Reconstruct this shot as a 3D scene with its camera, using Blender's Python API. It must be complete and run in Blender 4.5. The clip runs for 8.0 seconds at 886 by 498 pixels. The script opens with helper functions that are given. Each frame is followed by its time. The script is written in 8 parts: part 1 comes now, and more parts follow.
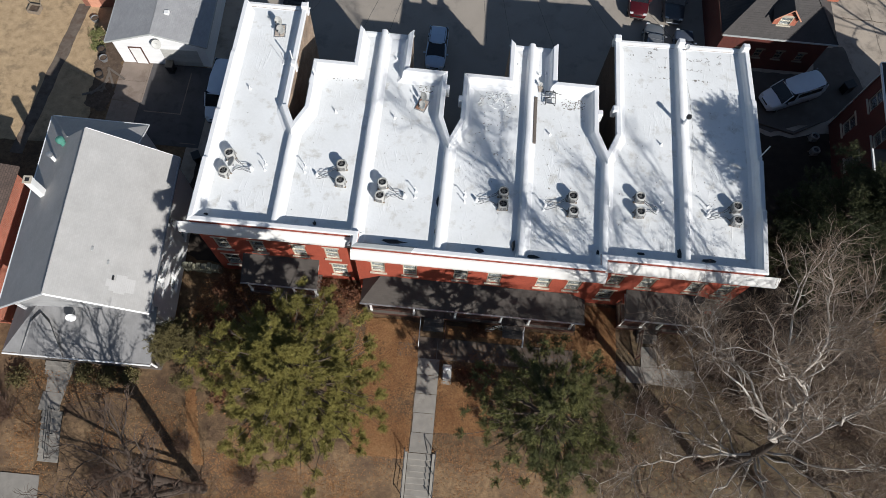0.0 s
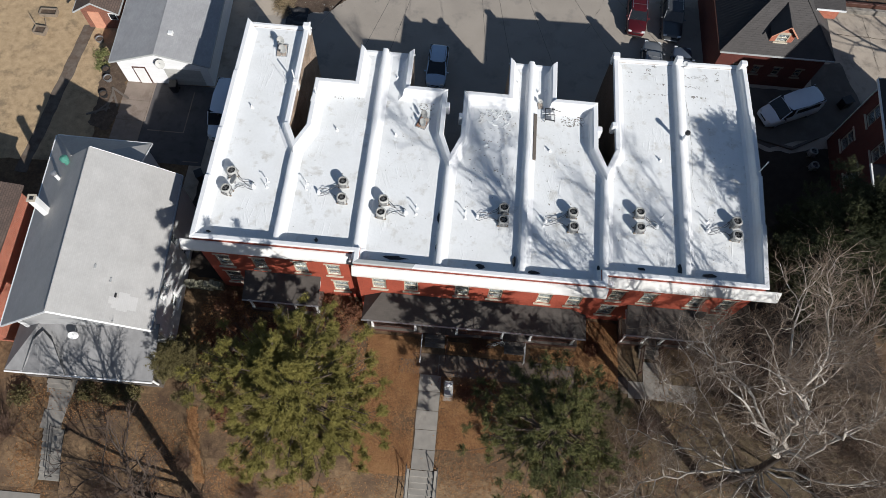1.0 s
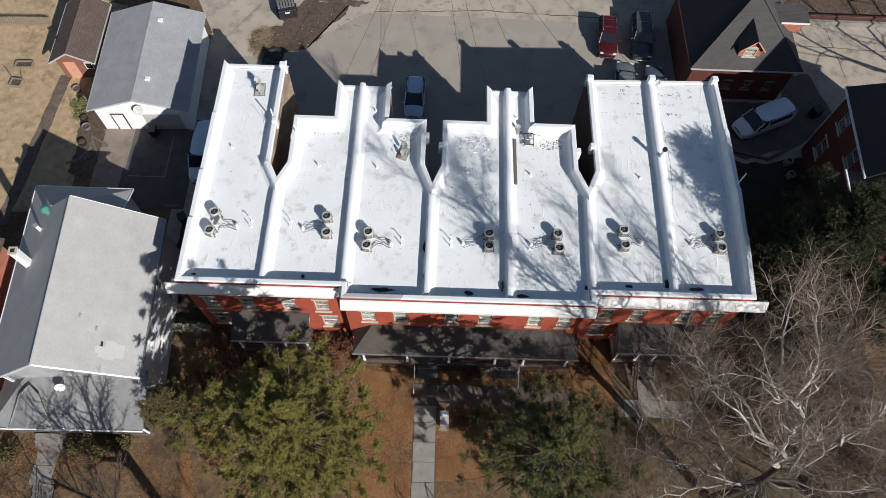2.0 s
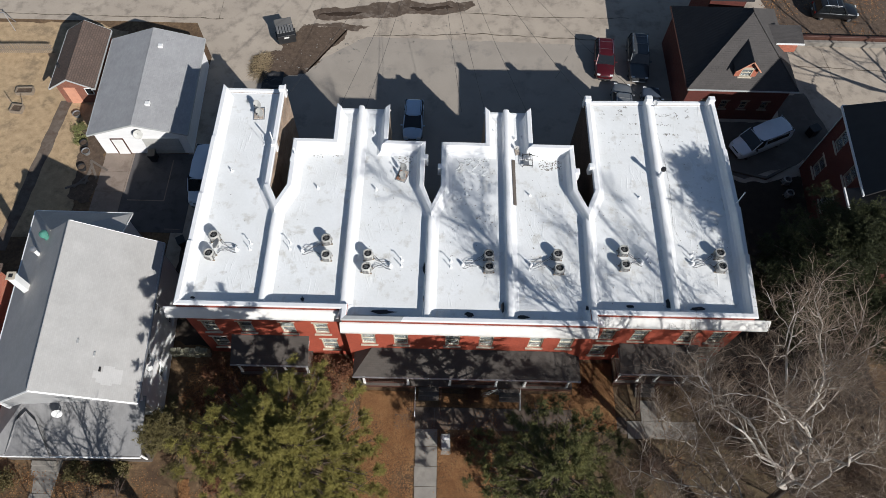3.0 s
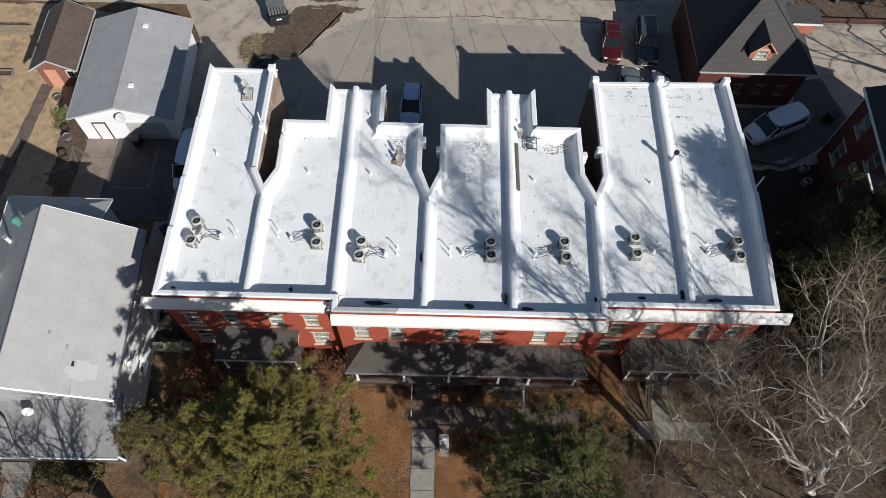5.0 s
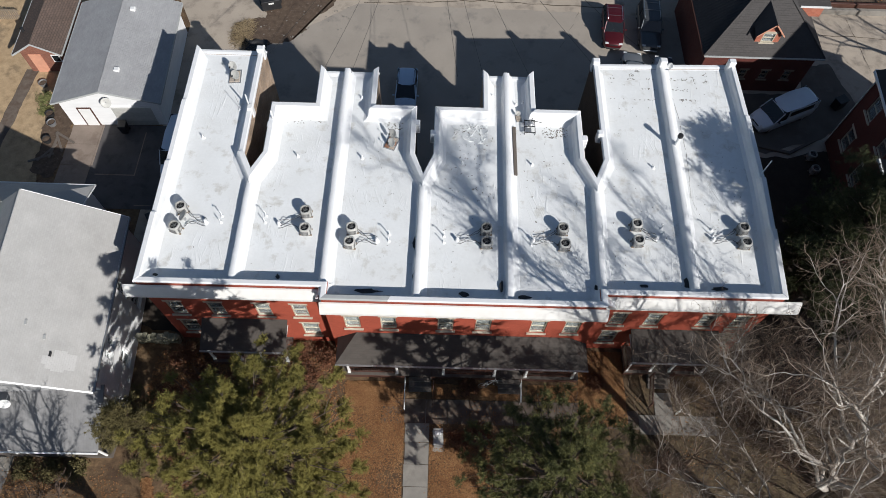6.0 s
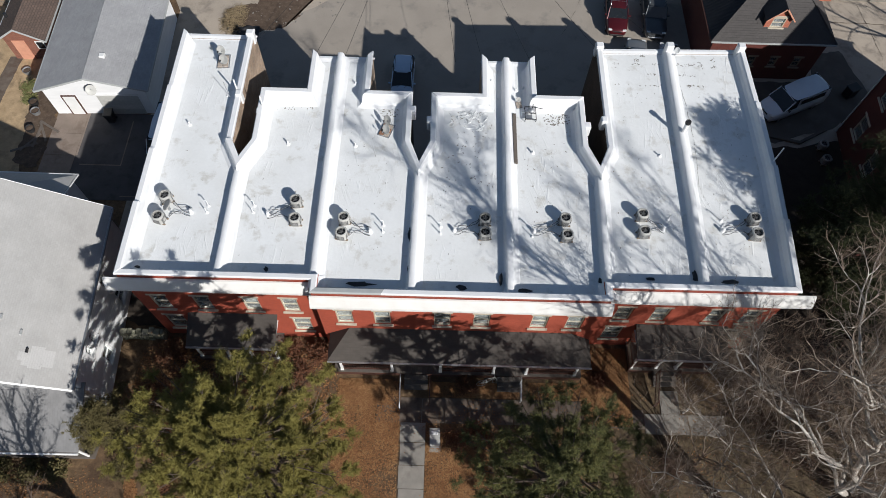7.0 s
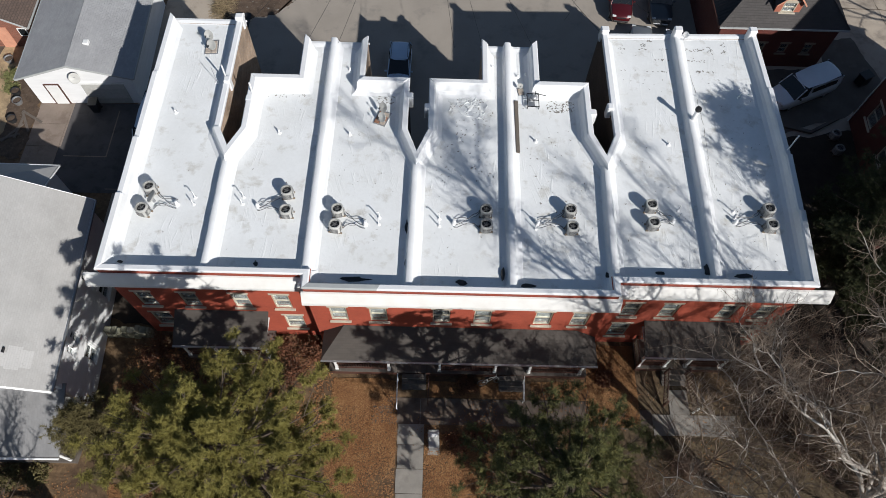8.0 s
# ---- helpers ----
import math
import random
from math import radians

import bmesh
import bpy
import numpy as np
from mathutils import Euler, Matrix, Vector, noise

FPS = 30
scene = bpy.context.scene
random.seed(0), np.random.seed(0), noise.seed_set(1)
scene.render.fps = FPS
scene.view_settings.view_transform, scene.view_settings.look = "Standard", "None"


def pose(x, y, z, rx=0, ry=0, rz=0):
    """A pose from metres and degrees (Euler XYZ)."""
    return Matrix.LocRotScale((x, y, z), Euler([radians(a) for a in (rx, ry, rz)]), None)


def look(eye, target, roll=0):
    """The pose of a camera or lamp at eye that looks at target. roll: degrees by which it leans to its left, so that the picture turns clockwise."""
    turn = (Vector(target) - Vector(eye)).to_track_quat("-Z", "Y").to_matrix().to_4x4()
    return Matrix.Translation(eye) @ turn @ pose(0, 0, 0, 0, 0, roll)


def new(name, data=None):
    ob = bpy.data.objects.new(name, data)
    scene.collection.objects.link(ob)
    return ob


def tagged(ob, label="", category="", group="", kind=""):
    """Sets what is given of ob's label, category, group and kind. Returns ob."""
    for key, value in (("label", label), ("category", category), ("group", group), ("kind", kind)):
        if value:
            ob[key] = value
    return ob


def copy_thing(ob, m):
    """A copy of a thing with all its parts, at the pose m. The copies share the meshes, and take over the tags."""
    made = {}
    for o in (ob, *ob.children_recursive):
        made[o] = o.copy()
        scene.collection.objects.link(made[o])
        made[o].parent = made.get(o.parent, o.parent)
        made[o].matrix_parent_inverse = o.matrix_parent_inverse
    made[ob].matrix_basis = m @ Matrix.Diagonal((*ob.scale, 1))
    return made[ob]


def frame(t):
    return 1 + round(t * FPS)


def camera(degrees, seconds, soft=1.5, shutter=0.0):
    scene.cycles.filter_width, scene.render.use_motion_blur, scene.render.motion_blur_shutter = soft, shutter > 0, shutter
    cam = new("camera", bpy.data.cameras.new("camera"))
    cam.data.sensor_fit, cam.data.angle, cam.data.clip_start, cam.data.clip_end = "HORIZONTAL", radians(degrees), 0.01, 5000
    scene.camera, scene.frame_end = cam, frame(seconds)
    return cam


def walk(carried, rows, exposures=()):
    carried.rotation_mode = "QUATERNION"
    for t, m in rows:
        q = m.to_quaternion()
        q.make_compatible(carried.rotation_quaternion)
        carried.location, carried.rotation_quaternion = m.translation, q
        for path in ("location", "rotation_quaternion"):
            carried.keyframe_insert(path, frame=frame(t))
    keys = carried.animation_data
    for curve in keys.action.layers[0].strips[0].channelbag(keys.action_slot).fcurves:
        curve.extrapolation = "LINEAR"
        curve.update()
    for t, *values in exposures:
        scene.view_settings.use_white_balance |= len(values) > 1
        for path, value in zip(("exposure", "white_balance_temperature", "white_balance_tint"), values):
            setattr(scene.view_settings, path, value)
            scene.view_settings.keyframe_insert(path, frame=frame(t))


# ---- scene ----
cam = camera(66.6, 8.0, soft=0.75)
PATH = [
    (0, (-2.404, -0.551, 49.475), (-2.399, 0.204, 47.623), 5.8),
    (0.5, (-2.371, -0.574, 49.561), (-2.373, 0.216, 47.723), 5.3),
    (1, (-2.32, -0.649, 49.632), (-2.326, 0.151, 47.799), 4.8),
    (1.5, (-2.282, -0.651, 49.663), (-2.262, 0.186, 47.847), 4.2),
    (3, (-2.33, -0.65, 49.522), (-2.303, 0.287, 47.756), 2.9),
    (3.5, (-2.472, -0.573, 49.092), (-2.444, 0.374, 47.331), 2.9),
    (4, (-2.544, -0.351, 48.264), (-2.515, 0.594, 46.502), 3.0),
    (4.5, (-2.391, -0.11, 47.411), (-2.363, 0.831, 45.646), 3.0),
    (6, (-1.582, 0.043, 44.602), (-1.563, 0.983, 42.837), 2.6),
    (6.5, (-1.408, 0.285, 43.701), (-1.389, 1.224, 41.935), 2.6),
    (7, (-1.312, 0.582, 42.767), (-1.295, 1.517, 40.999), 2.5),
    (7.5, (-1.284, 0.906, 41.818), (-1.264, 1.84, 40.05), 2.5),
    (8, (-1.34, 1.31, 41.004), (-1.317, 2.236, 39.231), 2.7),
]
walk(cam, [(t, look(eye, target, roll)) for t, eye, target, roll in PATH], [(0.0, 0.34), (3.5, 0.31), (8.0, 0.22)])

# ---- world, sun ----
SUN = Vector((1.06, -1.28, 1.0)).normalized()
world = bpy.data.worlds.new("world")
scene.world = world
world.use_nodes = True
wn = world.node_tree.nodes
sky = wn.new("ShaderNodeTexSky")
sky.sky_type = "NISHITA"
sky.sun_disc = False
sky.ozone_density = 2.0
sky.dust_density = 0.4
sky.sun_elevation = math.asin(SUN.z)
sky.sun_rotation = math.atan2(SUN.x, SUN.y)
wn["Background"].inputs["Strength"].default_value = 0.055
world.node_tree.links.new(sky.outputs[0], wn["Background"].inputs["Color"])
sun_data = bpy.data.lights.new("sun", "SUN")
sun_data.energy = 4.6
sun_data.angle = radians(0.53)
sun_data.color = (1.0, 0.98, 0.95)
sun = new("sun", sun_data)
sun.matrix_world = look((60, -70, 60), Vector((60, -70, 60)) - SUN)

# ---- materials ----


def surf(name, base, second=None, scale=3.0, mix=0.5, rough=0.8, metal=0.0, bump=0.0, bump_scale=40.0,
         stain=None, stain_scale=0.6, stain_amount=0.0, vary=0.0, stretch=(1, 1, 1), spec=0.4, grain=0.12, wrinkle=0.0):
    """Two-scale noisy surface: base and second colour blend, a stain, fine grain and relief."""
    m = bpy.data.materials.new(name)
    m.use_nodes = True
    nt = m.node_tree
    n, l = nt.nodes, nt.links
    b = n["Principled BSDF"]
    b.inputs["Roughness"].default_value = rough
    b.inputs["Metallic"].default_value = metal
    b.inputs["Specular IOR Level"].default_value = spec
    geo = n.new("ShaderNodeNewGeometry")
    mp = n.new("ShaderNodeMapping")
    mp.inputs["Scale"].default_value = stretch
    l.new(geo.outputs["Position"], mp.inputs[0])

    def noise_at(s, detail=5.0, rg=0.55):
        t = n.new("ShaderNodeTexNoise")
        t.inputs["Scale"].default_value = s
        t.inputs["Detail"].default_value = detail
        t.inputs["Roughness"].default_value = rg
        l.new(mp.outputs[0], t.inputs["Vector"])
        return t.outputs["Fac"]

    def ramp(fac, lo, hi):
        r = n.new("ShaderNodeMapRange")
        r.inputs["From Min"].default_value = lo
        r.inputs["From Max"].default_value = hi
        l.new(fac, r.inputs["Value"])
        return r.outputs["Result"]

    def blend(fac, a, c, mode="MIX"):
        x = n.new("ShaderNodeMix")
        x.data_type = "RGBA"
        x.blend_type = mode
        if isinstance(fac, float):
            x.inputs["Factor"].default_value = fac
        else:
            l.new(fac, x.inputs["Factor"])
        for k, v in (("A", a), ("B", c)):
            sock = [s for s in x.inputs if s.name == k and s.type == "RGBA"][0]
            if isinstance(v, tuple):
                sock.default_value = (*v, 1) if len(v) == 3 else v
            else:
                l.new(v, sock)
        return [s for s in x.outputs if s.type == "RGBA"][0]

    col = base
    if second:
        col = blend(ramp(noise_at(scale), 0.5 - 0.3 * mix, 0.5 + 0.3 / max(mix, 0.2) * 0.5), base, second)
    if stain:
        col = blend(ramp(noise_at(stain_scale, 6.0, 0.65), 0.62 - 0.35 * stain_amount, 0.8 - 0.2 * stain_amount), col, stain)
    if vary:
        info = n.new("ShaderNodeObjectInfo")
        hsv = n.new("ShaderNodeHueSaturation")
        mr = n.new("ShaderNodeMapRange")
        mr.inputs["To Min"].default_value = 1 - vary
        mr.inputs["To Max"].default_value = 1 + vary
        l.new(info.outputs["Random"], mr.inputs["Value"])
        l.new(mr.outputs[0], hsv.inputs["Value"])
        if isinstance(col, tuple):
            hsv.inputs["Color"].default_value = (*col, 1)
        else:
            l.new(col, hsv.inputs["Color"])
        col = hsv.outputs[0]
    if grain:
        g = noise_at(bump_scale, 3.0, 0.7)
        v = n.new("ShaderNodeMapRange")
        v.inputs["To Min"].default_value = 1 - grain
        v.inputs["To Max"].default_value = 1 + grain
        l.new(g, v.inputs["Value"])
        h2 = n.new("ShaderNodeHueSaturation")
        l.new(v.outputs[0], h2.inputs["Value"])
        if isinstance(col, tuple):
            h2.inputs["Color"].default_value = (*col, 1)
        else:
            l.new(col, h2.inputs["Color"])
        col = h2.outputs[0]
    if isinstance(col, tuple):
        b.inputs["Base Color"].default_value = (*col, 1)
    else:
        l.new(col, b.inputs["Base Color"])
    if bump:
        bp = n.new("ShaderNodeBump")
        bp.inputs["Strength"].default_value = 1.0
        bp.inputs["Distance"].default_value = bump
        l.new(noise_at(bump_scale, 4.0, 0.6), bp.inputs["Height"])
        l.new(bp.outputs[0], b.inputs["Normal"])
        if wrinkle:
            below = bp.outputs[0]
            for turn, off in ((0.12, 0.0), (-0.3, 19.0)):
                mw = n.new("ShaderNodeMapping")
                mw.inputs["Scale"].default_value = (6.5, 0.6, 1)
                mw.inputs["Location"].default_value = (off, off, 0)
                spin = n.new("ShaderNodeMapping")
                spin.inputs["Rotation"].default_value = (0, 0, turn)
                l.new(geo.outputs["Position"], spin.inputs[0])
                l.new(spin.outputs[0], mw.inputs[0])
                wv = n.new("ShaderNodeTexNoise")
                wv.inputs["Scale"].default_value = 1.0
                wv.inputs["Detail"].default_value = 1.5
                wv.inputs["Distortion"].default_value = 0.25
                l.new(mw.outputs[0], wv.inputs["Vector"])
                patch = n.new("ShaderNodeTexNoise")
                patch.inputs["Scale"].default_value = 0.33
                patch.inputs["Detail"].default_value = 2.0
                l.new(spin.outputs[0], patch.inputs["Vector"])
                mul = n.new("ShaderNodeMath")
                mul.operation = "MULTIPLY"
                l.new(ramp(wv.outputs["Fac"], 0.6, 0.74), mul.inputs[0])
                l.new(ramp(patch.outputs["Fac"], 0.5, 0.62), mul.inputs[1])
                b2 = n.new("ShaderNodeBump")
                b2.inputs["Distance"].default_value = wrinkle
                l.new(mul.outputs[0], b2.inputs["Height"])
                l.new(below, b2.inputs["Normal"])
                below = b2.outputs[0]
            l.new(below, b.inputs["Normal"])
    return m


def courses(name, base, second, mortar, width, height, gap, axis, rough=0.85, bump=0.01, vary=0.5, offset=0.5, turn=0.0):
    """Bricks, shingles or slabs too small to build: a running bond laid in the plane across axis."""
    m = surf(name, base, rough=rough, grain=0.0)
    n, l = m.node_tree.nodes, m.node_tree.links
    b = n["Principled BSDF"]
    geo = n.new("ShaderNodeNewGeometry")
    rot = n.new("ShaderNodeMapping")
    rot.inputs["Rotation"].default_value = (0, 0, radians(turn))
    l.new(geo.outputs["Position"], rot.inputs[0])
    sep = n.new("ShaderNodeSeparateXYZ")
    l.new(rot.outputs[0], sep.inputs[0])
    comb = n.new("ShaderNodeCombineXYZ")
    u, v = {"z": ("X", "Y"), "zy": ("Y", "X"), "wall": ("X", "Z")}[axis]
    if axis == "wall":
        add = n.new("ShaderNodeMath")
        l.new(sep.outputs["X"], add.inputs[0])
        l.new(sep.outputs["Y"], add.inputs[1])
        l.new(add.outputs[0], comb.inputs[0])
    else:
        l.new(sep.outputs[u], comb.inputs[0])
    l.new(sep.outputs[v], comb.inputs[1])
    t = n.new("ShaderNodeTexBrick")
    t.offset = offset
    t.inputs["Color1"].default_value = (*base, 1)
    t.inputs["Color2"].default_value = (*second, 1)
    t.inputs["Mortar"].default_value = (*mortar, 1)
    t.inputs["Scale"].default_value = 1.0
    t.inputs["Mortar Size"].default_value = gap
    t.inputs["Mortar Smooth"].default_value = 0.2
    t.inputs["Bias"].default_value = 0.0
    t.inputs["Brick Width"].default_value = width
    t.inputs["Row Height"].default_value = height
    l.new(comb.outputs[0], t.inputs["Vector"])
    ns = n.new("ShaderNodeTexNoise")
    ns.inputs["Scale"].default_value = 0.7
    ns.inputs["Detail"].default_value = 7
    ns.inputs["Roughness"].default_value = 0.65
    l.new(geo.outputs["Position"], ns.inputs["Vector"])
    mr = n.new("ShaderNodeMapRange")
    mr.inputs["From Min"].default_value, mr.inputs["From Max"].default_value = 0.3, 0.7
    mr.inputs["To Min"].default_value, mr.inputs["To Max"].default_value = 1 - vary * 0.4, 1 + vary * 0.4
    l.new(ns.outputs["Fac"], mr.inputs["Value"])
    hsv = n.new("ShaderNodeHueSaturation")
    l.new(mr.outputs[0], hsv.inputs["Value"])
    l.new(t.outputs["Color"], hsv.inputs["Color"])
    l.new(hsv.outputs[0], b.inputs["Base Color"])
    bp = n.new("ShaderNodeBump")
    bp.invert = True
    bp.inputs["Distance"].default_value = bump
    l.new(t.outputs["Fac"], bp.inputs["Height"])
    l.new(bp.outputs[0], b.inputs["Normal"])
    return m


M = {}
M["membrane"] = surf("roof_membrane", (0.785, 0.795, 0.79), (0.715, 0.72, 0.705), 0.5, 0.6, rough=0.55, bump=0.01, bump_scale=5.0,
                     stain=(0.52, 0.5, 0.45), stain_scale=1.1, stain_amount=0.2, grain=0.06, wrinkle=0.011)
M["coating"] = surf("white_coating", (0.76, 0.765, 0.77), (0.69, 0.69, 0.685), 0.9, 0.5, rough=0.5, bump=0.01, bump_scale=5.0, grain=0.04)
M["cornice"] = surf("painted_cornice", (0.7, 0.69, 0.665), (0.61, 0.59, 0.555), 1.2, 0.4, rough=0.5, bump=0.004, bump_scale=12, grain=0.05)
M["grey_cap"] = surf("grey_coping", (0.42, 0.43, 0.42), (0.34, 0.35, 0.35), 1.5, rough=0.6, grain=0.06)
M["tar"] = surf("tar_patch", (0.02, 0.02, 0.022), (0.05, 0.05, 0.05), 3, rough=0.6, bump=0.01, bump_scale=20)
M["red_paint"] = surf("red_painted_band", (0.3, 0.06, 0.035), (0.22, 0.05, 0.035), 2.5, rough=0.65, grain=0.15)
M["brick"] = courses("painted_red_brick", (0.38, 0.075, 0.04), (0.33, 0.065, 0.036), (0.29, 0.065, 0.04), 0.21, 0.075, 0.008, "wall", vary=0.35)
M["old_brick"] = courses("weathered_tan_brick", (0.42, 0.3, 0.2), (0.3, 0.2, 0.14), (0.36, 0.3, 0.25), 0.21, 0.075, 0.01, "wall", vary=0.8)
# Much darker brick for the walls of two rear light wells.
M["sooty_brick"] = courses("dark_well_brick", (0.09, 0.062, 0.046), (0.065, 0.045, 0.035), (0.075, 0.06, 0.05), 0.21, 0.075, 0.01, "wall", vary=0.6)
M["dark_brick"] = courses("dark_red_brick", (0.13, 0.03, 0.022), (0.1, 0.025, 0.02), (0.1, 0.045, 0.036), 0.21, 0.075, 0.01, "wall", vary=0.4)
M["shed_brick"] = courses("orange_red_brick", (0.46, 0.14, 0.08), (0.36, 0.1, 0.06), (0.42, 0.22, 0.16), 0.21, 0.075, 0.01, "wall", vary=0.4)
M["shed_wall"] = courses("worn_red_brick", (0.26, 0.1, 0.065), (0.2, 0.075, 0.05), (0.24, 0.14, 0.105), 0.21, 0.075, 0.01, "wall", vary=0.5)
M["frame"] = surf("cream_window_paint", (0.48, 0.43, 0.34), (0.38, 0.34, 0.27), 4, rough=0.5, grain=0.08)
M["stone"] = surf("cream_stone_sill", (0.5, 0.44, 0.35), (0.4, 0.35, 0.28), 5, rough=0.7, bump=0.003, grain=0.1)
M["mossy_stone"] = surf("mossy_stone", (0.3, 0.285, 0.22), (0.16, 0.16, 0.1), 3.5, 0.6, rough=0.9, bump=0.01, bump_scale=20, vary=0.3)
M["white_paint"] = surf("white_paint", (0.76, 0.76, 0.75), (0.68, 0.68, 0.66), 1.5, rough=0.5, grain=0.05)
M["blind"] = surf("pale_blind", (0.14, 0.145, 0.135), (0.09, 0.095, 0.09), 6, rough=0.7, stretch=(1, 1, 20))
M["porch_roof"] = courses("brown_grey_porch_shingle", (0.074, 0.064, 0.056), (0.066, 0.057, 0.05), (0.062, 0.054, 0.047), 0.3, 0.13, 0.008, "z", vary=0.4, bump=0.004)
M["wood_dark"] = surf("stained_rail_wood", (0.085, 0.035, 0.025), (0.06, 0.028, 0.02), 5, rough=0.6, stretch=(1, 1, 6), bump=0.002)
M["wood_grey"] = surf("weathered_wood", (0.25, 0.2, 0.15), (0.16, 0.13, 0.1), 4, rough=0.85, bump=0.004, stretch=(6, 1, 1))
M["beam_wood"] = surf("grey_brown_timber", (0.15, 0.125, 0.105), (0.1, 0.083, 0.07), 4, rough=0.9, bump=0.004, stretch=(6, 1, 1))
M["floor_wood"] = surf("grey_porch_boards", (0.13, 0.112, 0.098), (0.09, 0.076, 0.066), 2.5, rough=0.7, stretch=(8, 1, 1))
M["concrete"] = surf("walk_concrete", (0.27, 0.25, 0.22), (0.2, 0.185, 0.165), 1.2, 0.6, rough=0.9, bump=0.003, bump_scale=60,
                     stain=(0.17, 0.15, 0.13), stain_scale=0.8, stain_amount=0.25, vary=0.08)
M["alley"] = surf("alley_concrete", (0.405, 0.345, 0.28), (0.33, 0.28, 0.228), 0.35, 0.6, rough=0.92, bump=0.004, bump_scale=30,
                  stain=(0.2, 0.17, 0.14), stain_scale=0.7, stain_amount=0.32, grain=0.2)
M["lot"] = surf("worn_lot_asphalt", (0.32, 0.282, 0.24), (0.27, 0.238, 0.203), 0.4, 0.5, rough=0.95, bump=0.004, bump_scale=50,
                stain=(0.18, 0.165, 0.15), stain_scale=0.45, stain_amount=0.2, grain=0.2)
# Asphalt toned down: shade by the brick house is put into the colour.
M["asphalt"] = surf("shade_dark_asphalt", (0.12, 0.105, 0.09), (0.085, 0.075, 0.065), 0.6, 0.5, rough=0.95, bump=0.004, bump_scale=50,
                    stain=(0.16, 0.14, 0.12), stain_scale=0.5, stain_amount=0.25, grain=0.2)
M["dirt"] = surf("damp_gravel_dirt", (0.07, 0.047, 0.033), (0.125, 0.088, 0.062), 2.2, 0.6, rough=0.95, bump=0.03, bump_scale=9,
                 stain=(0.2, 0.16, 0.13), stain_scale=4.0, stain_amount=0.12, grain=0.4)
# Leaf-stained concrete, with shade before the porches also mixed into its dark tones.
M["dirty_walk"] = surf("stained_shaded_concrete", (0.16, 0.13, 0.105), (0.09, 0.066, 0.05), 1.6, 0.6, rough=0.95, bump=0.003, bump_scale=60, stain=(0.08, 0.05, 0.035), stain_scale=0.9, stain_amount=0.4, grain=0.25)
M["drive"] = surf("stained_drive_concrete", (0.25, 0.2, 0.165), (0.19, 0.15, 0.122), 0.9, 0.6, rough=0.92, bump=0.003, bump_scale=50, stain=(0.12, 0.085, 0.065), stain_scale=0.6, stain_amount=0.35, grain=0.2)
# Dark soil, its colour lowered further to carry deep shade by the end walls.
M["mulch"] = surf("shade_darkened_soil", (0.034, 0.026, 0.02), (0.052, 0.04, 0.03), 1.6, 0.6, rough=0.95, bump=0.02, bump_scale=14, grain=0.3)
M["wet_dirt"] = surf("wet_stained_concrete", (0.12, 0.088, 0.064), (0.075, 0.053, 0.038), 1.4, 0.6, rough=0.6, bump=0.01, bump_scale=12, stain=(0.24, 0.2, 0.165), stain_scale=1.1, stain_amount=0.3, grain=0.25)
M["dark_drive"] = surf("dark_worn_asphalt", (0.095, 0.088, 0.088), (0.07, 0.064, 0.064), 0.8, 0.6, rough=0.9, bump=0.003, bump_scale=50, stain=(0.05, 0.045, 0.045), stain_scale=1.2, stain_amount=0.3, grain=0.2)
M["puddle"] = surf("wet_mud", (0.045, 0.03, 0.02), (0.07, 0.05, 0.035), 2.0, rough=0.25, grain=0.1)
M["dry_grass"] = surf("dry_lawn", (0.205, 0.132, 0.071), (0.08, 0.049, 0.027), 3.2, 0.6, rough=0.95, bump=0.05, bump_scale=9,
                      stain=(0.075, 0.045, 0.027), stain_scale=0.5, stain_amount=0.55, grain=0.35)


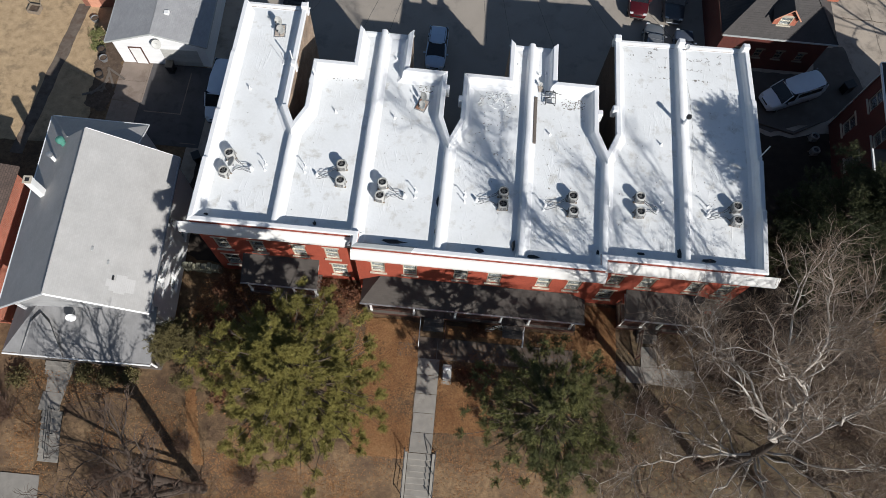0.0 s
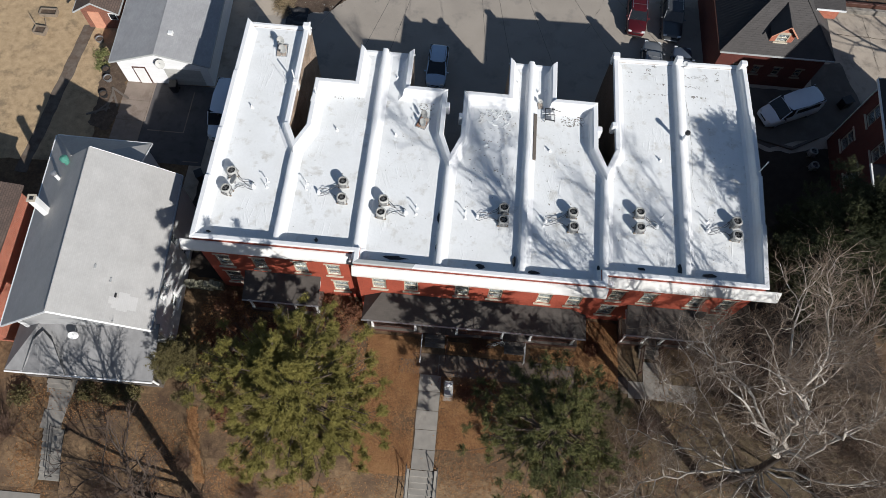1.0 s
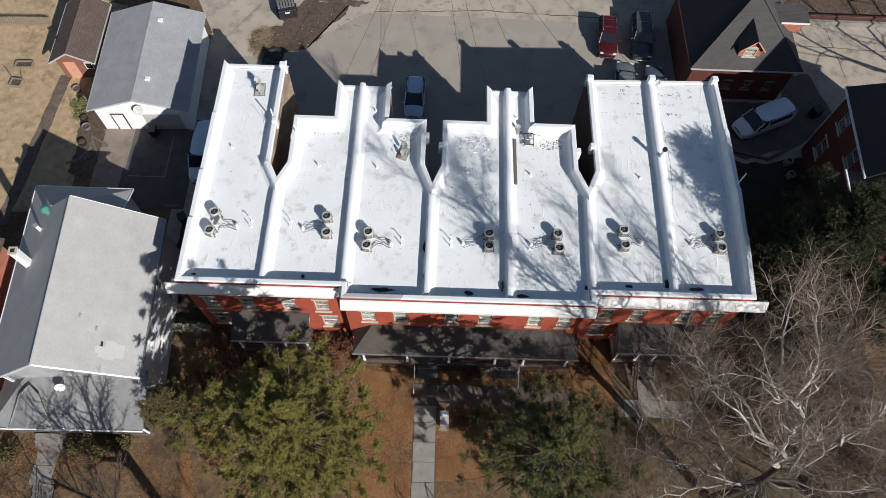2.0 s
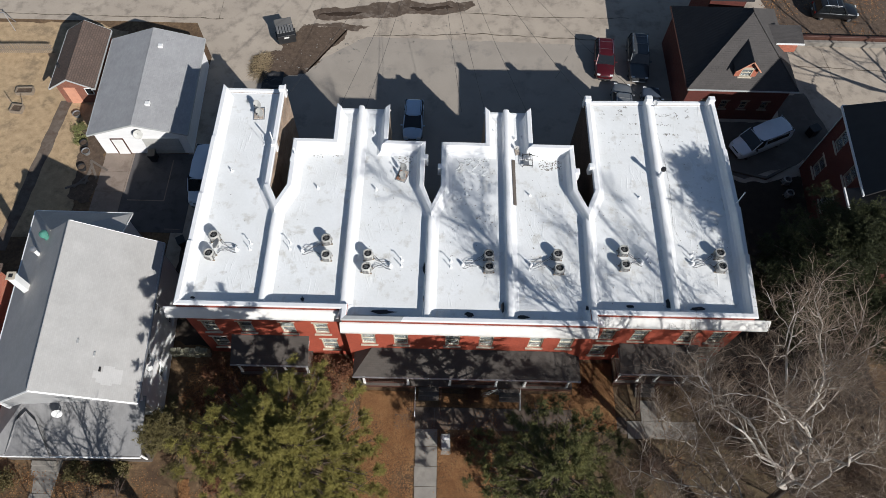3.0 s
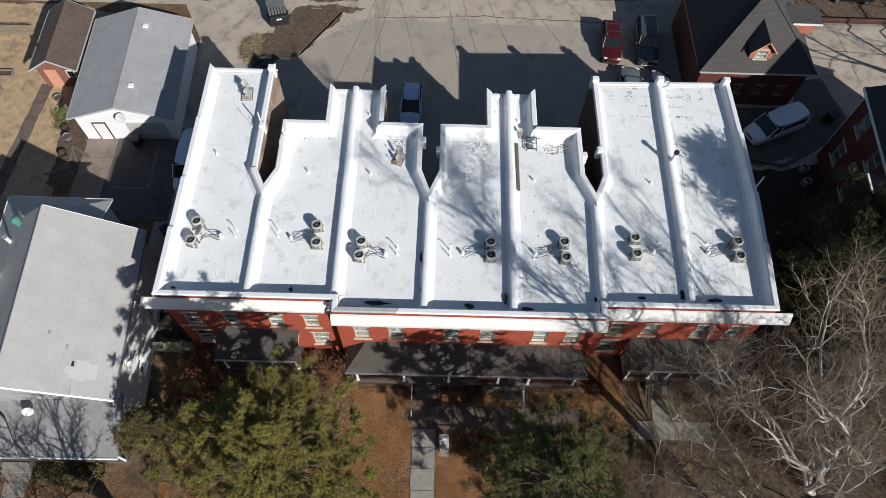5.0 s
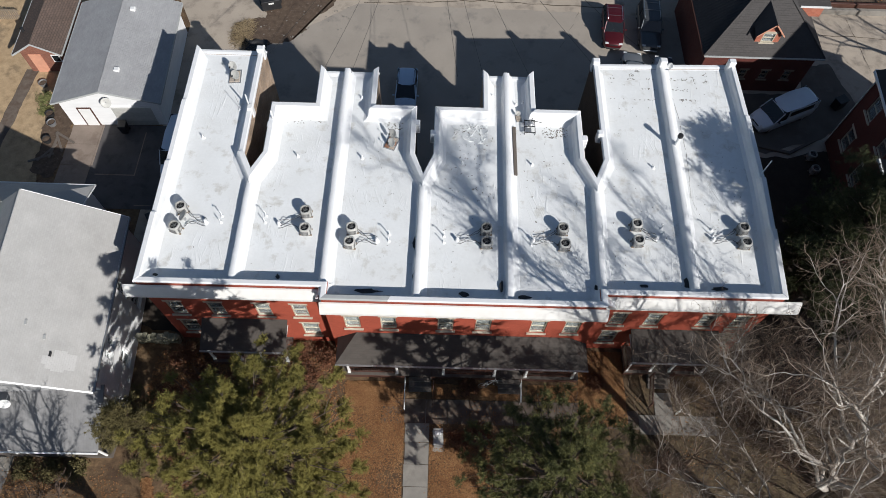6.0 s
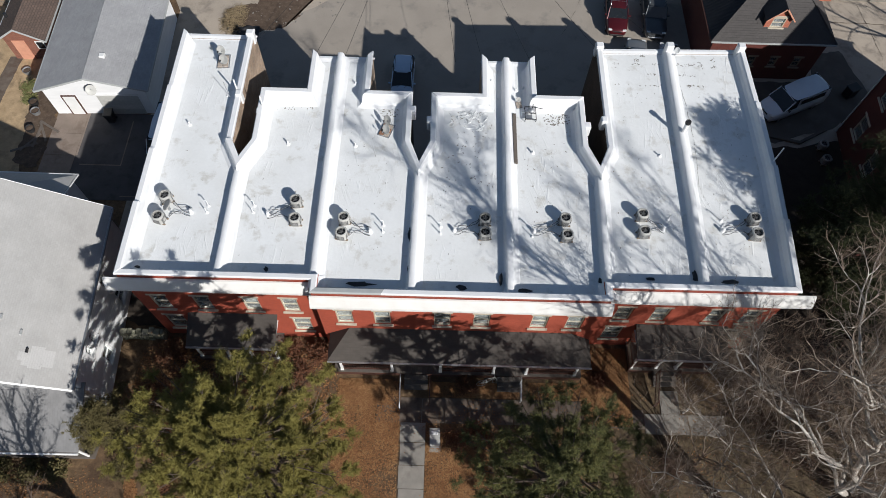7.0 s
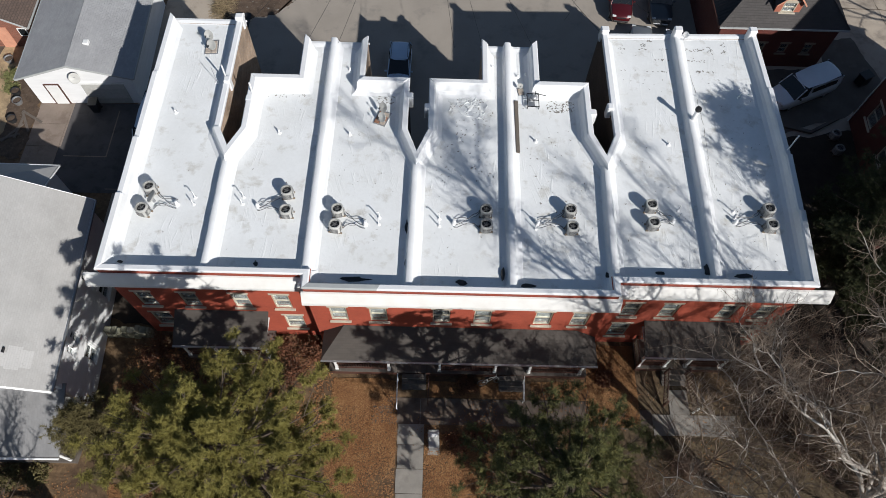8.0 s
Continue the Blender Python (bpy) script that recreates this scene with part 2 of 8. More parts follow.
def litter(m, colours, x_from, x_to, y_max):
    """Dark leaf litter that takes over the lawn unevenly towards the bare trees."""
    n, l = m.node_tree.nodes, m.node_tree.links
    base = n["Principled BSDF"].inputs["Base Color"]
    old = base.links[0].from_socket
    geo = n.new("ShaderNodeNewGeometry")
    xyz = n.new("ShaderNodeSeparateXYZ")
    l.new(geo.outputs["Position"], xyz.inputs[0])

    def noise_of(scale):
        t = n.new("ShaderNodeTexNoise")
        t.inputs["Scale"].default_value = scale
        t.inputs["Detail"].default_value = 6
        l.new(geo.outputs["Position"], t.inputs["Vector"])
        return t.outputs["Fac"]

    def math_of(op, a, b):
        t = n.new("ShaderNodeMath")
        t.operation = op
        for k, v in enumerate((a, b)):
            if isinstance(v, float):
                t.inputs[k].default_value = v
            else:
                l.new(v, t.inputs[k])
        return t.outputs[0]

    def ramp_of(v, a, b):
        t = n.new("ShaderNodeMapRange")
        t.inputs["From Min"].default_value, t.inputs["From Max"].default_value = a, b
        l.new(v, t.inputs["Value"])
        return t.outputs["Result"]
    wob = math_of("MULTIPLY", math_of("SUBTRACT", noise_of(0.35), 0.5), 9.0)
    fx = ramp_of(math_of("ADD", xyz.outputs["X"], wob), x_from, x_to)
    fy = ramp_of(math_of("ADD", xyz.outputs["Y"], wob), y_max + 2.0, y_max)
    fac = math_of("MULTIPLY", fx, fy)
    dark = n.new("ShaderNodeMix")
    dark.data_type = "RGBA"
    dark.inputs[6].default_value, dark.inputs[7].default_value = (*colours[0], 1), (*colours[1], 1)
    l.new(ramp_of(noise_of(2.6), 0.35, 0.65), dark.inputs[0])
    mix = n.new("ShaderNodeMix")
    mix.data_type = "RGBA"
    l.new(fac, mix.inputs[0])
    l.new(old, mix.inputs[6])
    l.new(dark.outputs[2], mix.inputs[7])
    l.new(mix.outputs[2], base)


litter(M["dry_grass"], ((0.125, 0.092, 0.052), (0.06, 0.042, 0.025)), 6.0, 12.0, 12.0)
M["tan_grass"] = surf("straw_coloured_lawn", (0.45, 0.325, 0.195), (0.3, 0.212, 0.122), 1.6, 0.6, rough=0.95, bump=0.03, bump_scale=12,
                      stain=(0.17, 0.13, 0.085), stain_scale=0.4, stain_amount=0.3, grain=0.3)
M["shingle_grey"] = courses("pale_grey_shingle", (0.425, 0.415, 0.4), (0.4, 0.388, 0.372), (0.385, 0.375, 0.36), 0.22, 0.1, 0.008, "zy", vary=0.22, turn=-3.5, bump=0.002)
M["shingle_patch"] = courses("pale_patch_shingle", (0.5, 0.49, 0.475), (0.485, 0.475, 0.46), (0.47, 0.46, 0.445), 0.22, 0.1, 0.012, "zy", vary=0.15, turn=-3.5, bump=0.004)
M["shingle_porch"] = courses("dusty_grey_porch_shingle", (0.225, 0.221, 0.22), (0.208, 0.205, 0.204), (0.204, 0.201, 0.2), 0.3, 0.15, 0.008, "zy", vary=0.35, bump=0.003)
M["gable_siding"] = surf("grey_gable_siding", (0.36, 0.36, 0.36), (0.3, 0.3, 0.3), 0.9, rough=0.65, grain=0.08, stretch=(1, 1, 6))
M["shingle_brown"] = courses("brown_shingle", (0.13, 0.09, 0.072), (0.1, 0.072, 0.06), (0.075, 0.055, 0.045), 0.3, 0.16, 0.02, "zy", vary=0.35)
M["shingle_mid"] = courses("mid_grey_shingle", (0.34, 0.34, 0.345), (0.31, 0.31, 0.315), (0.305, 0.305, 0.31), 0.3, 0.15, 0.008, "zy", vary=0.25)
M["shingle_dark"] = courses("dark_grey_shingle", (0.068, 0.062, 0.06), (0.06, 0.055, 0.053), (0.056, 0.052, 0.05), 0.3, 0.14, 0.008, "z", vary=0.3)
M["seam_metal"] = surf("dark_seam_roof", (0.03, 0.03, 0.033), (0.022, 0.022, 0.025), 1.2, rough=0.75)
M["siding"] = surf("white_siding", (0.78, 0.78, 0.78), (0.7, 0.7, 0.7), 0.8, rough=0.6, grain=0.05, stretch=(1, 1, 5))
M["dark"] = surf("dark_opening", (0.015, 0.015, 0.017), rough=0.7)
M["black_plastic"] = surf("black_plastic", (0.02, 0.02, 0.022), (0.03, 0.03, 0.03), 3, rough=0.45)
M["rubber"] = surf("tyre_rubber", (0.018, 0.018, 0.018), rough=0.85)
M["chrome"] = surf("bare_metal", (0.55, 0.55, 0.56), rough=0.3, metal=1.0, grain=0.04)
M["galv"] = surf("galvanised_steel", (0.42, 0.43, 0.44), (0.34, 0.35, 0.36), 6, rough=0.45, metal=0.7)
M["ac_paint"] = surf("beige_grey_enamel", (0.43, 0.425, 0.4), (0.35, 0.345, 0.325), 5, rough=0.5, grain=0.08, vary=0.18)
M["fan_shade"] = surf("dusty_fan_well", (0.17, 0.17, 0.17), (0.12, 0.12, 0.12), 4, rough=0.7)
M["iron"] = surf("black_iron", (0.018, 0.018, 0.02), rough=0.5)
M["copper_pipe"] = surf("grey_pipe_insulation", (0.11, 0.11, 0.115), rough=0.8)
M["bark"] = surf("brown_bark", (0.11, 0.08, 0.06), (0.065, 0.05, 0.04), 5, rough=0.95, bump=0.02, bump_scale=16, stretch=(1, 1, 0.3))
M["pale_bark"] = surf("mottled_pale_bark", (0.47, 0.43, 0.38), (0.2, 0.165, 0.135), 1.6, 0.6, rough=0.85, bump=0.01, bump_scale=9,
                      stain=(0.6, 0.57, 0.52), stain_scale=1.8, stain_amount=0.3)
M["dark_bark"] = surf("dark_brown_bark", (0.075, 0.055, 0.043), (0.045, 0.034, 0.027), 5, rough=0.95, bump=0.02, bump_scale=16, stretch=(1, 1, 0.3))
M["twig"] = surf("grey_brown_twig", (0.15, 0.106, 0.075), (0.225, 0.17, 0.126), 3, rough=0.9)
M["pale_twig"] = surf("pale_grey_twig", (0.31, 0.255, 0.208), (0.19, 0.15, 0.118), 3, 0.6, rough=0.9)
M["red_twig"] = surf("reddish_twig", (0.115, 0.068, 0.048), (0.165, 0.105, 0.075), 3, rough=0.9)
M["dark_twig"] = surf("dark_brown_twig", (0.07, 0.047, 0.036), (0.11, 0.075, 0.056), 3, rough=0.95)


def leafy(name, a, b, c):
    """Foliage whose clumps differ by island."""
    m = bpy.data.materials.new(name)
    m.use_nodes = True
    n, l = m.node_tree.nodes, m.node_tree.links
    p = n["Principled BSDF"]
    p.inputs["Roughness"].default_value = 0.75
    p.inputs["Specular IOR Level"].default_value = 0.25
    geo = n.new("ShaderNodeNewGeometry")
    r = n.new("ShaderNodeValToRGB")
    r.color_ramp.elements[0].color = (*a, 1)
    r.color_ramp.elements[1].color = (*c, 1)
    e = r.color_ramp.elements.new(0.5)
    e.color = (*b, 1)
    ns = n.new("ShaderNodeTexNoise")
    ns.inputs["Scale"].default_value = 0.45
    ns.inputs["Detail"].default_value = 3
    l.new(geo.outputs["Position"], ns.inputs["Vector"])
    mx = n.new("ShaderNodeMath")
    mx.operation = "MULTIPLY_ADD"
    mx.inputs[1].default_value = 0.55
    l.new(geo.outputs["Random Per Island"], mx.inputs[0])
    l.new(ns.outputs["Fac"], mx.inputs[2])
    sb = n.new("ShaderNodeMath")
    sb.operation = "SUBTRACT"
    sb.inputs[1].default_value = 0.27
    l.new(mx.outputs[0], sb.inputs[0])
    l.new(sb.outputs[0], r.inputs[0])
    l.new(r.outputs[0], p.inputs["Base Color"])
    return m


M["pine"] = leafy("pine_needles", (0.095, 0.086, 0.022), (0.178, 0.156, 0.04), (0.305, 0.262, 0.075))
M["pine_dark"] = leafy("dark_pine_needles", (0.042, 0.047, 0.02), (0.092, 0.097, 0.036), (0.27, 0.24, 0.075))
M["conifer"] = leafy("conifer_sprays", (0.06, 0.05, 0.022), (0.1, 0.085, 0.035), (0.17, 0.14, 0.058))
# Darker sprays: shade over the conifers by the end wall is in the colour.
M["conifer_shaded"] = leafy("shaded_conifer_sprays", (0.018, 0.022, 0.01), (0.035, 0.04, 0.017), (0.075, 0.08, 0.03))
M["leaf"] = leafy("fallen_leaves", (0.12, 0.056, 0.025), (0.26, 0.125, 0.052), (0.4, 0.235, 0.11))
M["straw"] = leafy("cut_straw", (0.12, 0.09, 0.05), (0.25, 0.19, 0.11), (0.4, 0.31, 0.2))
M["weed"] = leafy("green_weeds", (0.1, 0.115, 0.045), (0.15, 0.155, 0.06), (0.22, 0.21, 0.09))
M["shrub"] = leafy("brown_shrub_leaves", (0.07, 0.03, 0.018), (0.13, 0.055, 0.03), (0.2, 0.09, 0.045))


def glass(name, tint, rough=0.05):
    m = bpy.data.materials.new(name)
    m.use_nodes = True
    p = m.node_tree.nodes["Principled BSDF"]
    p.inputs["Base Color"].default_value = (*tint, 1)
    p.inputs["Roughness"].default_value = rough
    p.inputs["Specular IOR Level"].default_value = 0.6
    p.inputs["Transmission Weight"].default_value = 0.9
    return m


M["glass"] = glass("window_glass", (0.8, 0.85, 0.85))
M["car_glass"] = surf("tinted_car_glass", (0.012, 0.014, 0.016), rough=0.06, spec=0.6, grain=0.0)


def paint(name, c, rough=0.28, metal=0.25):
    m = surf(name, c, tuple(v * 0.93 for v in c), 1.5, rough=rough, metal=metal, grain=0.02)
    m.node_tree.nodes["Principled BSDF"].inputs["Coat Weight"].default_value = 0.6
    return m


M["car_blue"] = paint("pale_blue_grey_paint", (0.42, 0.55, 0.7), metal=0.0)
M["car_red"] = paint("dark_red_paint", (0.075, 0.008, 0.011))
M["car_dark"] = paint("dark_grey_paint", (0.07, 0.075, 0.08))
M["car_grey"] = paint("mid_grey_paint", (0.16, 0.17, 0.18))
M["car_navy"] = paint("dark_blue_grey_paint", (0.09, 0.11, 0.15))
M["car_white"] = paint("white_vehicle_paint", (0.66, 0.72, 0.78), metal=0.0)
M["car_black"] = paint("black_vehicle_paint", (0.015, 0.016, 0.018))
M["lamp_glass"] = surf("headlamp_lens", (0.6, 0.62, 0.62), rough=0.15, grain=0.0)
M["red_lens"] = surf("tail_lamp_lens", (0.3, 0.015, 0.012), rough=0.2, grain=0.0)
M["pink"] = surf("pale_orange_board", (0.6, 0.3, 0.2), (0.5, 0.24, 0.16), 3, rough=0.7)
M["green_copper"] = surf("green_vent_metal", (0.08, 0.26, 0.2), (0.06, 0.18, 0.14), 5, rough=0.6)
M["plate"] = surf("pale_plate", (0.6, 0.6, 0.58), rough=0.5)
M["wire"] = surf("black_cable", (0.02, 0.02, 0.02), rough=0.7)
M["ballast"] = surf("concrete_ballast", (0.42, 0.36, 0.3), (0.33, 0.28, 0.24), 5, rough=0.9)
M["scuff"] = surf("roof_scuff", (0.3, 0.28, 0.25), (0.12, 0.11, 0.1), 5, rough=0.8)
M["crack"] = surf("dirty_crack", (0.1, 0.08, 0.06), (0.15, 0.12, 0.095), 3, rough=0.95)
M["rust"] = surf("rusty_pan", (0.25, 0.12, 0.07), (0.35, 0.22, 0.15), 6, rough=0.8)

# ---- building helpers ----


def part(name, bm, material, parent=None, label="", smooth=False):
    """Links a bmesh as one mesh object under a thing or a part."""
    me = bpy.data.meshes.new(name)
    bm.normal_update()
    bm.to_mesh(me)
    bm.free()
    mats = material if isinstance(material, (list, tuple)) else [material]
    for k in mats:
        me.materials.append(M[k] if isinstance(k, str) else k)
    if smooth:
        for p in me.polygons:
            p.use_smooth = True
    ob = new(name, me)
    ob.parent = parent
    if label:
        ob["label"] = label
    return ob


def thing(name, m, label, category, group="", kind=""):
    """An Empty at a thing's base, that parents its parts."""
    ob = new(name)
    ob.empty_display_size = 0.2
    ob.matrix_basis = m
    return tagged(ob, label, category, group, kind)


def single(name, bm, material, label, category, group="", kind="", smooth=False):
    return tagged(part(name, bm, material, None, "", smooth), label, category, group, kind)


def box(bm, x0, y0, z0, x1, y1, z1, m=None, bevel=0.0):
    r = bmesh.ops.create_cube(bm, size=1)
    vs = r["verts"]
    t = Matrix.Translation(((x0 + x1) / 2, (y0 + y1) / 2, (z0 + z1) / 2)) @ Matrix.Diagonal((abs(x1 - x0), abs(y1 - y0), abs(z1 - z0), 1))
    bmesh.ops.transform(bm, matrix=t, verts=vs)
    if bevel:
        es = list({e for v in vs for e in v.link_edges})
        q = bmesh.ops.bevel(bm, geom=es, offset=bevel, segments=1, affect="EDGES")
        vs = list({v for f in q["faces"] for v in f.verts} | {v for v in vs if v.is_valid})
    if m is not None:
        bmesh.ops.transform(bm, matrix=m, verts=vs)
    return vs


def boxed(x0, y0, z0, x1, y1, z1, bevel=0.0, m=None):
    bm = bmesh.new()
    box(bm, x0, y0, z0, x1, y1, z1, m, bevel)
    return bm


def tube(bm, pts, radii, n=6, cap=True):
    """A tapered tube through points."""
    pts = [Vector(p) for p in pts]
    if not isinstance(radii, (list, tuple)):
        radii = [radii] * len(pts)
    rings = []
    up = Vector((0.13, 0.31, 0.94))
    for i, p in enumerate(pts):
        d = (pts[min(i + 1, len(pts) - 1)] - pts[max(i - 1, 0)]).normalized()
        a = d.cross(up)
        if a.length < 1e-3:
            a = d.cross(Vector((1, 0, 0)))
        a.normalize()
        b = d.cross(a)
        rings.append([bm.verts.new(p + radii[i] * (math.cos(2 * math.pi * k / n) * a + math.sin(2 * math.pi * k / n) * b)) for k in range(n)])
    for r, s in zip(rings, rings[1:]):
        for k in range(n):
            bm.faces.new((r[k], r[(k + 1) % n], s[(k + 1) % n], s[k]))
    if cap and n > 2:
        bm.faces.new(rings[0])
        bm.faces.new(rings[-1][::-1])


def tubed(pts, radii, n=8):
    bm = bmesh.new()
    tube(bm, pts, radii, n)
    return bm


def prism(bm, poly, z0, z1):
    """Upright prism over a plan polygon; z1 may be a function of (x, y)."""
    top = (lambda x, y: z1) if not callable(z1) else z1
    lo = [bm.verts.new((x, y, z0)) for x, y in poly]
    hi = [bm.verts.new((x, y, top(x, y))) for x, y in poly]
    n = len(poly)
    for i in range(n):
        bm.faces.new((lo[i], lo[(i + 1) % n], hi[(i + 1) % n], hi[i]))
    bm.faces.new(hi)
    bm.faces.new(lo[::-1])


def prismed(poly, z0, z1):
    bm = bmesh.new()
    prism(bm, poly, z0, z1)
    return bm


def slab(bm, corners, thick):
    """A sheet of some thickness under four or more space corners."""
    cs = [Vector(c) for c in corners]
    nrm = (cs[1] - cs[0]).cross(cs[2] - cs[0]).normalized()
    if nrm.z < 0:
        cs.reverse()
        nrm.negate()
    hi = [bm.verts.new(c) for c in cs]
    lo = [bm.verts.new(c - nrm * thick) for c in cs]
    n = len(cs)
    bm.faces.new(hi)
    bm.faces.new(lo[::-1])
    for i in range(n):
        bm.faces.new((lo[i], lo[(i + 1) % n], hi[(i + 1) % n], hi[i]))


def slabbed(corners, thick):
    bm = bmesh.new()
    slab(bm, corners, thick)
    return bm


def sweep_x(bm, profile, x0, x1):
    """A closed (y, z) profile drawn out along x."""
    a = [bm.verts.new((x0, y, z)) for y, z in profile]
    b = [bm.verts.new((x1, y, z)) for y, z in profile]
    n = len(profile)
    for i in range(n):
        bm.faces.new((a[i], a[(i + 1) % n], b[(i + 1) % n], b[i]))
    bm.faces.new(a[::-1])
    bm.faces.new(b)


def swept_x(profile, x0, x1):
    bm = bmesh.new()
    sweep_x(bm, profile, x0, x1)
    bmesh.ops.recalc_face_normals(bm, faces=bm.faces)
    return bm


def mitred(outline, d):
    """The outline (counter-clockwise) moved inwards by d, corner by corner."""
    out = []
    n = len(outline)
    for i in range(n):
        p0, p, p1 = (Vector(outline[(i + k) % n]) for k in (-1, 0, 1))
        e0, e1 = (p - p0).normalized(), (p1 - p).normalized()
        n0, n1 = Vector((-e0.y, e0.x)), Vector((-e1.y, e1.x))
        b = n0 + n1
        b = b / max(b.dot(n0), 0.35)
        out.append(p + b * d)
    return out


def disc(bm, c, r, n=12, up=True):
    vs = [bm.verts.new((c[0] + r * math.cos(2 * math.pi * k / n), c[1] + r * math.sin(2 * math.pi * k / n), c[2])) for k in range(n)]
    bm.faces.new(vs if up else vs[::-1])


def lathe(bm, prof, n=16, c=(0, 0, 0)):
    """(r, z) profile turned round an upright axis at c."""
    rings = [[bm.verts.new((c[0] + r * math.cos(2 * math.pi * k / n), c[1] + r * math.sin(2 * math.pi * k / n), c[2] + z)) for k in range(n)] for r, z in prof]
    for a, b in zip(rings, rings[1:]):
        for k in range(n):
            bm.faces.new((a[k], a[(k + 1) % n], b[(k + 1) % n], b[k]))
    return rings


def lathed(prof, n=16, c=(0, 0, 0), caps=True):
    bm = bmesh.new()
    r = lathe(bm, prof, n, c)
    if caps:
        bm.faces.new(r[0][::-1])
        bm.faces.new(r[-1])
    return bm

# ---- ground ----


def ramp01(v):
    v = max(0.0, min(1.0, v))
    return v * v * (3 - 2 * v)


def ground_z(x, y):
    """Flat lots behind, a lawn that falls to the street in front."""
    cut = 0.4 if (-3.63 < x < -1.46 and 0.6 < y < 3.9) or (-29.6 < x < -27.85 and 1.0 < y < 4.4) else 0.0
    return -cut - 1.5 * ramp01((4.3 - y) / 4.2) + 0.05 * noise.noise((x * 0.13, y * 0.13, 0)) * ramp01((12 - y) / 3)


def steps_between(a, b, s):
    n = max(1, round((b - a) / s))
    return [a + (b - a) * i / n for i in range(n)]


def grid_sheet(xs, ys, zf):
    bm = bmesh.new()
    rows = [[bm.verts.new((x, y, zf(x, y))) for x in xs] for y in ys]
    for j in range(len(ys) - 1):
        for i in range(len(xs) - 1):
            bm.faces.new((rows[j][i], rows[j][i + 1], rows[j + 1][i + 1], rows[j + 1][i]))
    return bm


GX = sorted([-900, -300, -120] + steps_between(-60, 60, 1.5) + [60, 120, 300, 900] + [-3.64, -3.62, -1.47, -1.45, -29.61, -29.59, -27.86, -27.84])
GY = [-900, -300, -100, -40] + steps_between(-16, 14, 0.75) + steps_between(14, 65, 3) + [65, 120, 300, 900]
single("ground", grid_sheet(GX, GY, ground_z), "dry_grass", "dry winter lawn of brown and tan grass", "ground", kind="structure")


def paving(name, poly, top, mat, label, cat="pavement"):
    return single(name, prismed(poly, -0.2, top), mat, label, cat, kind="structure")


def wobble(poly, amount, seed, step=1.0):
    """An uneven outline along a polygon."""
    rnd = random.Random(seed)
    out = []
    step *= 0.4
    for i, a in enumerate(poly):
        b = poly[(i + 1) % len(poly)]
        n = max(1, int(math.dist(a, b) / step))
        for k in range(n):
            f = k / n
            x, y = a[0] + (b[0] - a[0]) * f, a[1] + (b[1] - a[1]) * f
            w = noise.noise_vector((x * 0.6, y * 0.6, seed)) * amount * 1.8 + noise.noise_vector((x * 2.3, y * 2.3, seed)) * amount * 0.8
            j = amount * 0.25
            out.append((x + w.x + rnd.uniform(-j, j), y + w.y + rnd.uniform(-j, j)))
    return out


paving("alley", [(-60, 50.2), (-26.5, 50.5), (-24.3, 46.0), (-24.3, 20), (-19, 17.5), (31, 24), (31, 38), (62, 38), (62, 49.6), (34, 50), (30, 62), (-60, 62)],
       0.012, "alley", "pale tan worn concrete alley behind the houses", "road")
paving("parking_lot", wobble([(-14.6, 45.5), (-9.5, 49.3), (13, 49), (20.5, 48.5), (20.5, 36), (-22, 24), (-21.6, 43), (-17.5, 43.6)], 0.12, 3),
       0.018, "lot", "grey worn asphalt parking lot behind the building", "parking lot")
paving("dirt_patch", wobble([(-16.4, 50.4), (-14.4, 50.6), (-11.5, 50.3), (-12.0, 48.6), (-13.3, 46.9), (-14.9, 44.4), (-16.5, 43.9), (-18.6, 43.4), (-20.2, 44.6), (-20.0, 46.6), (-17.8, 47.3)], 0.28, 5, 0.4),
       0.026, "dirt", "damp brown dirt and gravel patch on the lot", "dirt patch")
for poly, seed in (([(-15.4, 52.4), (-14.4, 53.1), (-9.7, 53.5), (-8.0, 54.2), (-5.2, 54.6), (-3.7, 54.0), (-1.6, 54.6), (1.0, 54.5), (1.3, 53.8), (0.0, 53.1), (-2.5, 52.5), (-4.4, 52.8), (-7.5, 52.1), (-10.5, 51.6), (-14.7, 51.5)], 7),
                   ([(-16.0, 50.7), (-13.1, 50.95), (-10.8, 50.9), (-9.2, 50.5), (-10.6, 50.1), (-13.0, 50.45)], 8)):
    paving("puddle", wobble(poly, 0.22, seed, 0.5), 0.032, "wet_dirt", "damp muddy stain at the alley's edge", "puddle")
for poly, seed in (([(-14.9, 52.1), (-12.2, 52.6), (-9.8, 52.6), (-11.5, 52.0)], 17), ([(-5.4, 53.3), (-1.4, 53.9), (-0.9, 53.4), (-4.6, 53.0)], 18)):
    paving("puddle", wobble(poly, 0.18, seed, 0.5), 0.037, "puddle", "shallow muddy puddle at the alley's edge", "puddle")
paving("yard", wobble([(-60, 24), (-33.2, 26), (-32.8, 33.8), (-33, 49), (-36, 50), (-60, 49.6)], 0.15, 11),
       0.03, "tan_grass", "straw-coloured dormant lawn of the side yard", "lawn")
paving("garden_path", wobble([(-38.3, 24.5), (-37.3, 24.5), (-36.0, 40.2), (-37.1, 40.2)], 0.06, 12), 0.037, "dirty_walk", "narrow worn brown earth and brick path", "path")
# The shade of trees and houses here is part of the sheet's colour.
paving("side_yard", wobble([(19.4, 12.8), (31.5, 12.5), (30.2, 34), (25, 33), (19.4, 35)], 0.25, 14), 0.024, "mulch", "dark bare soil beside the row's end wall, shade in its colour", "dirt")
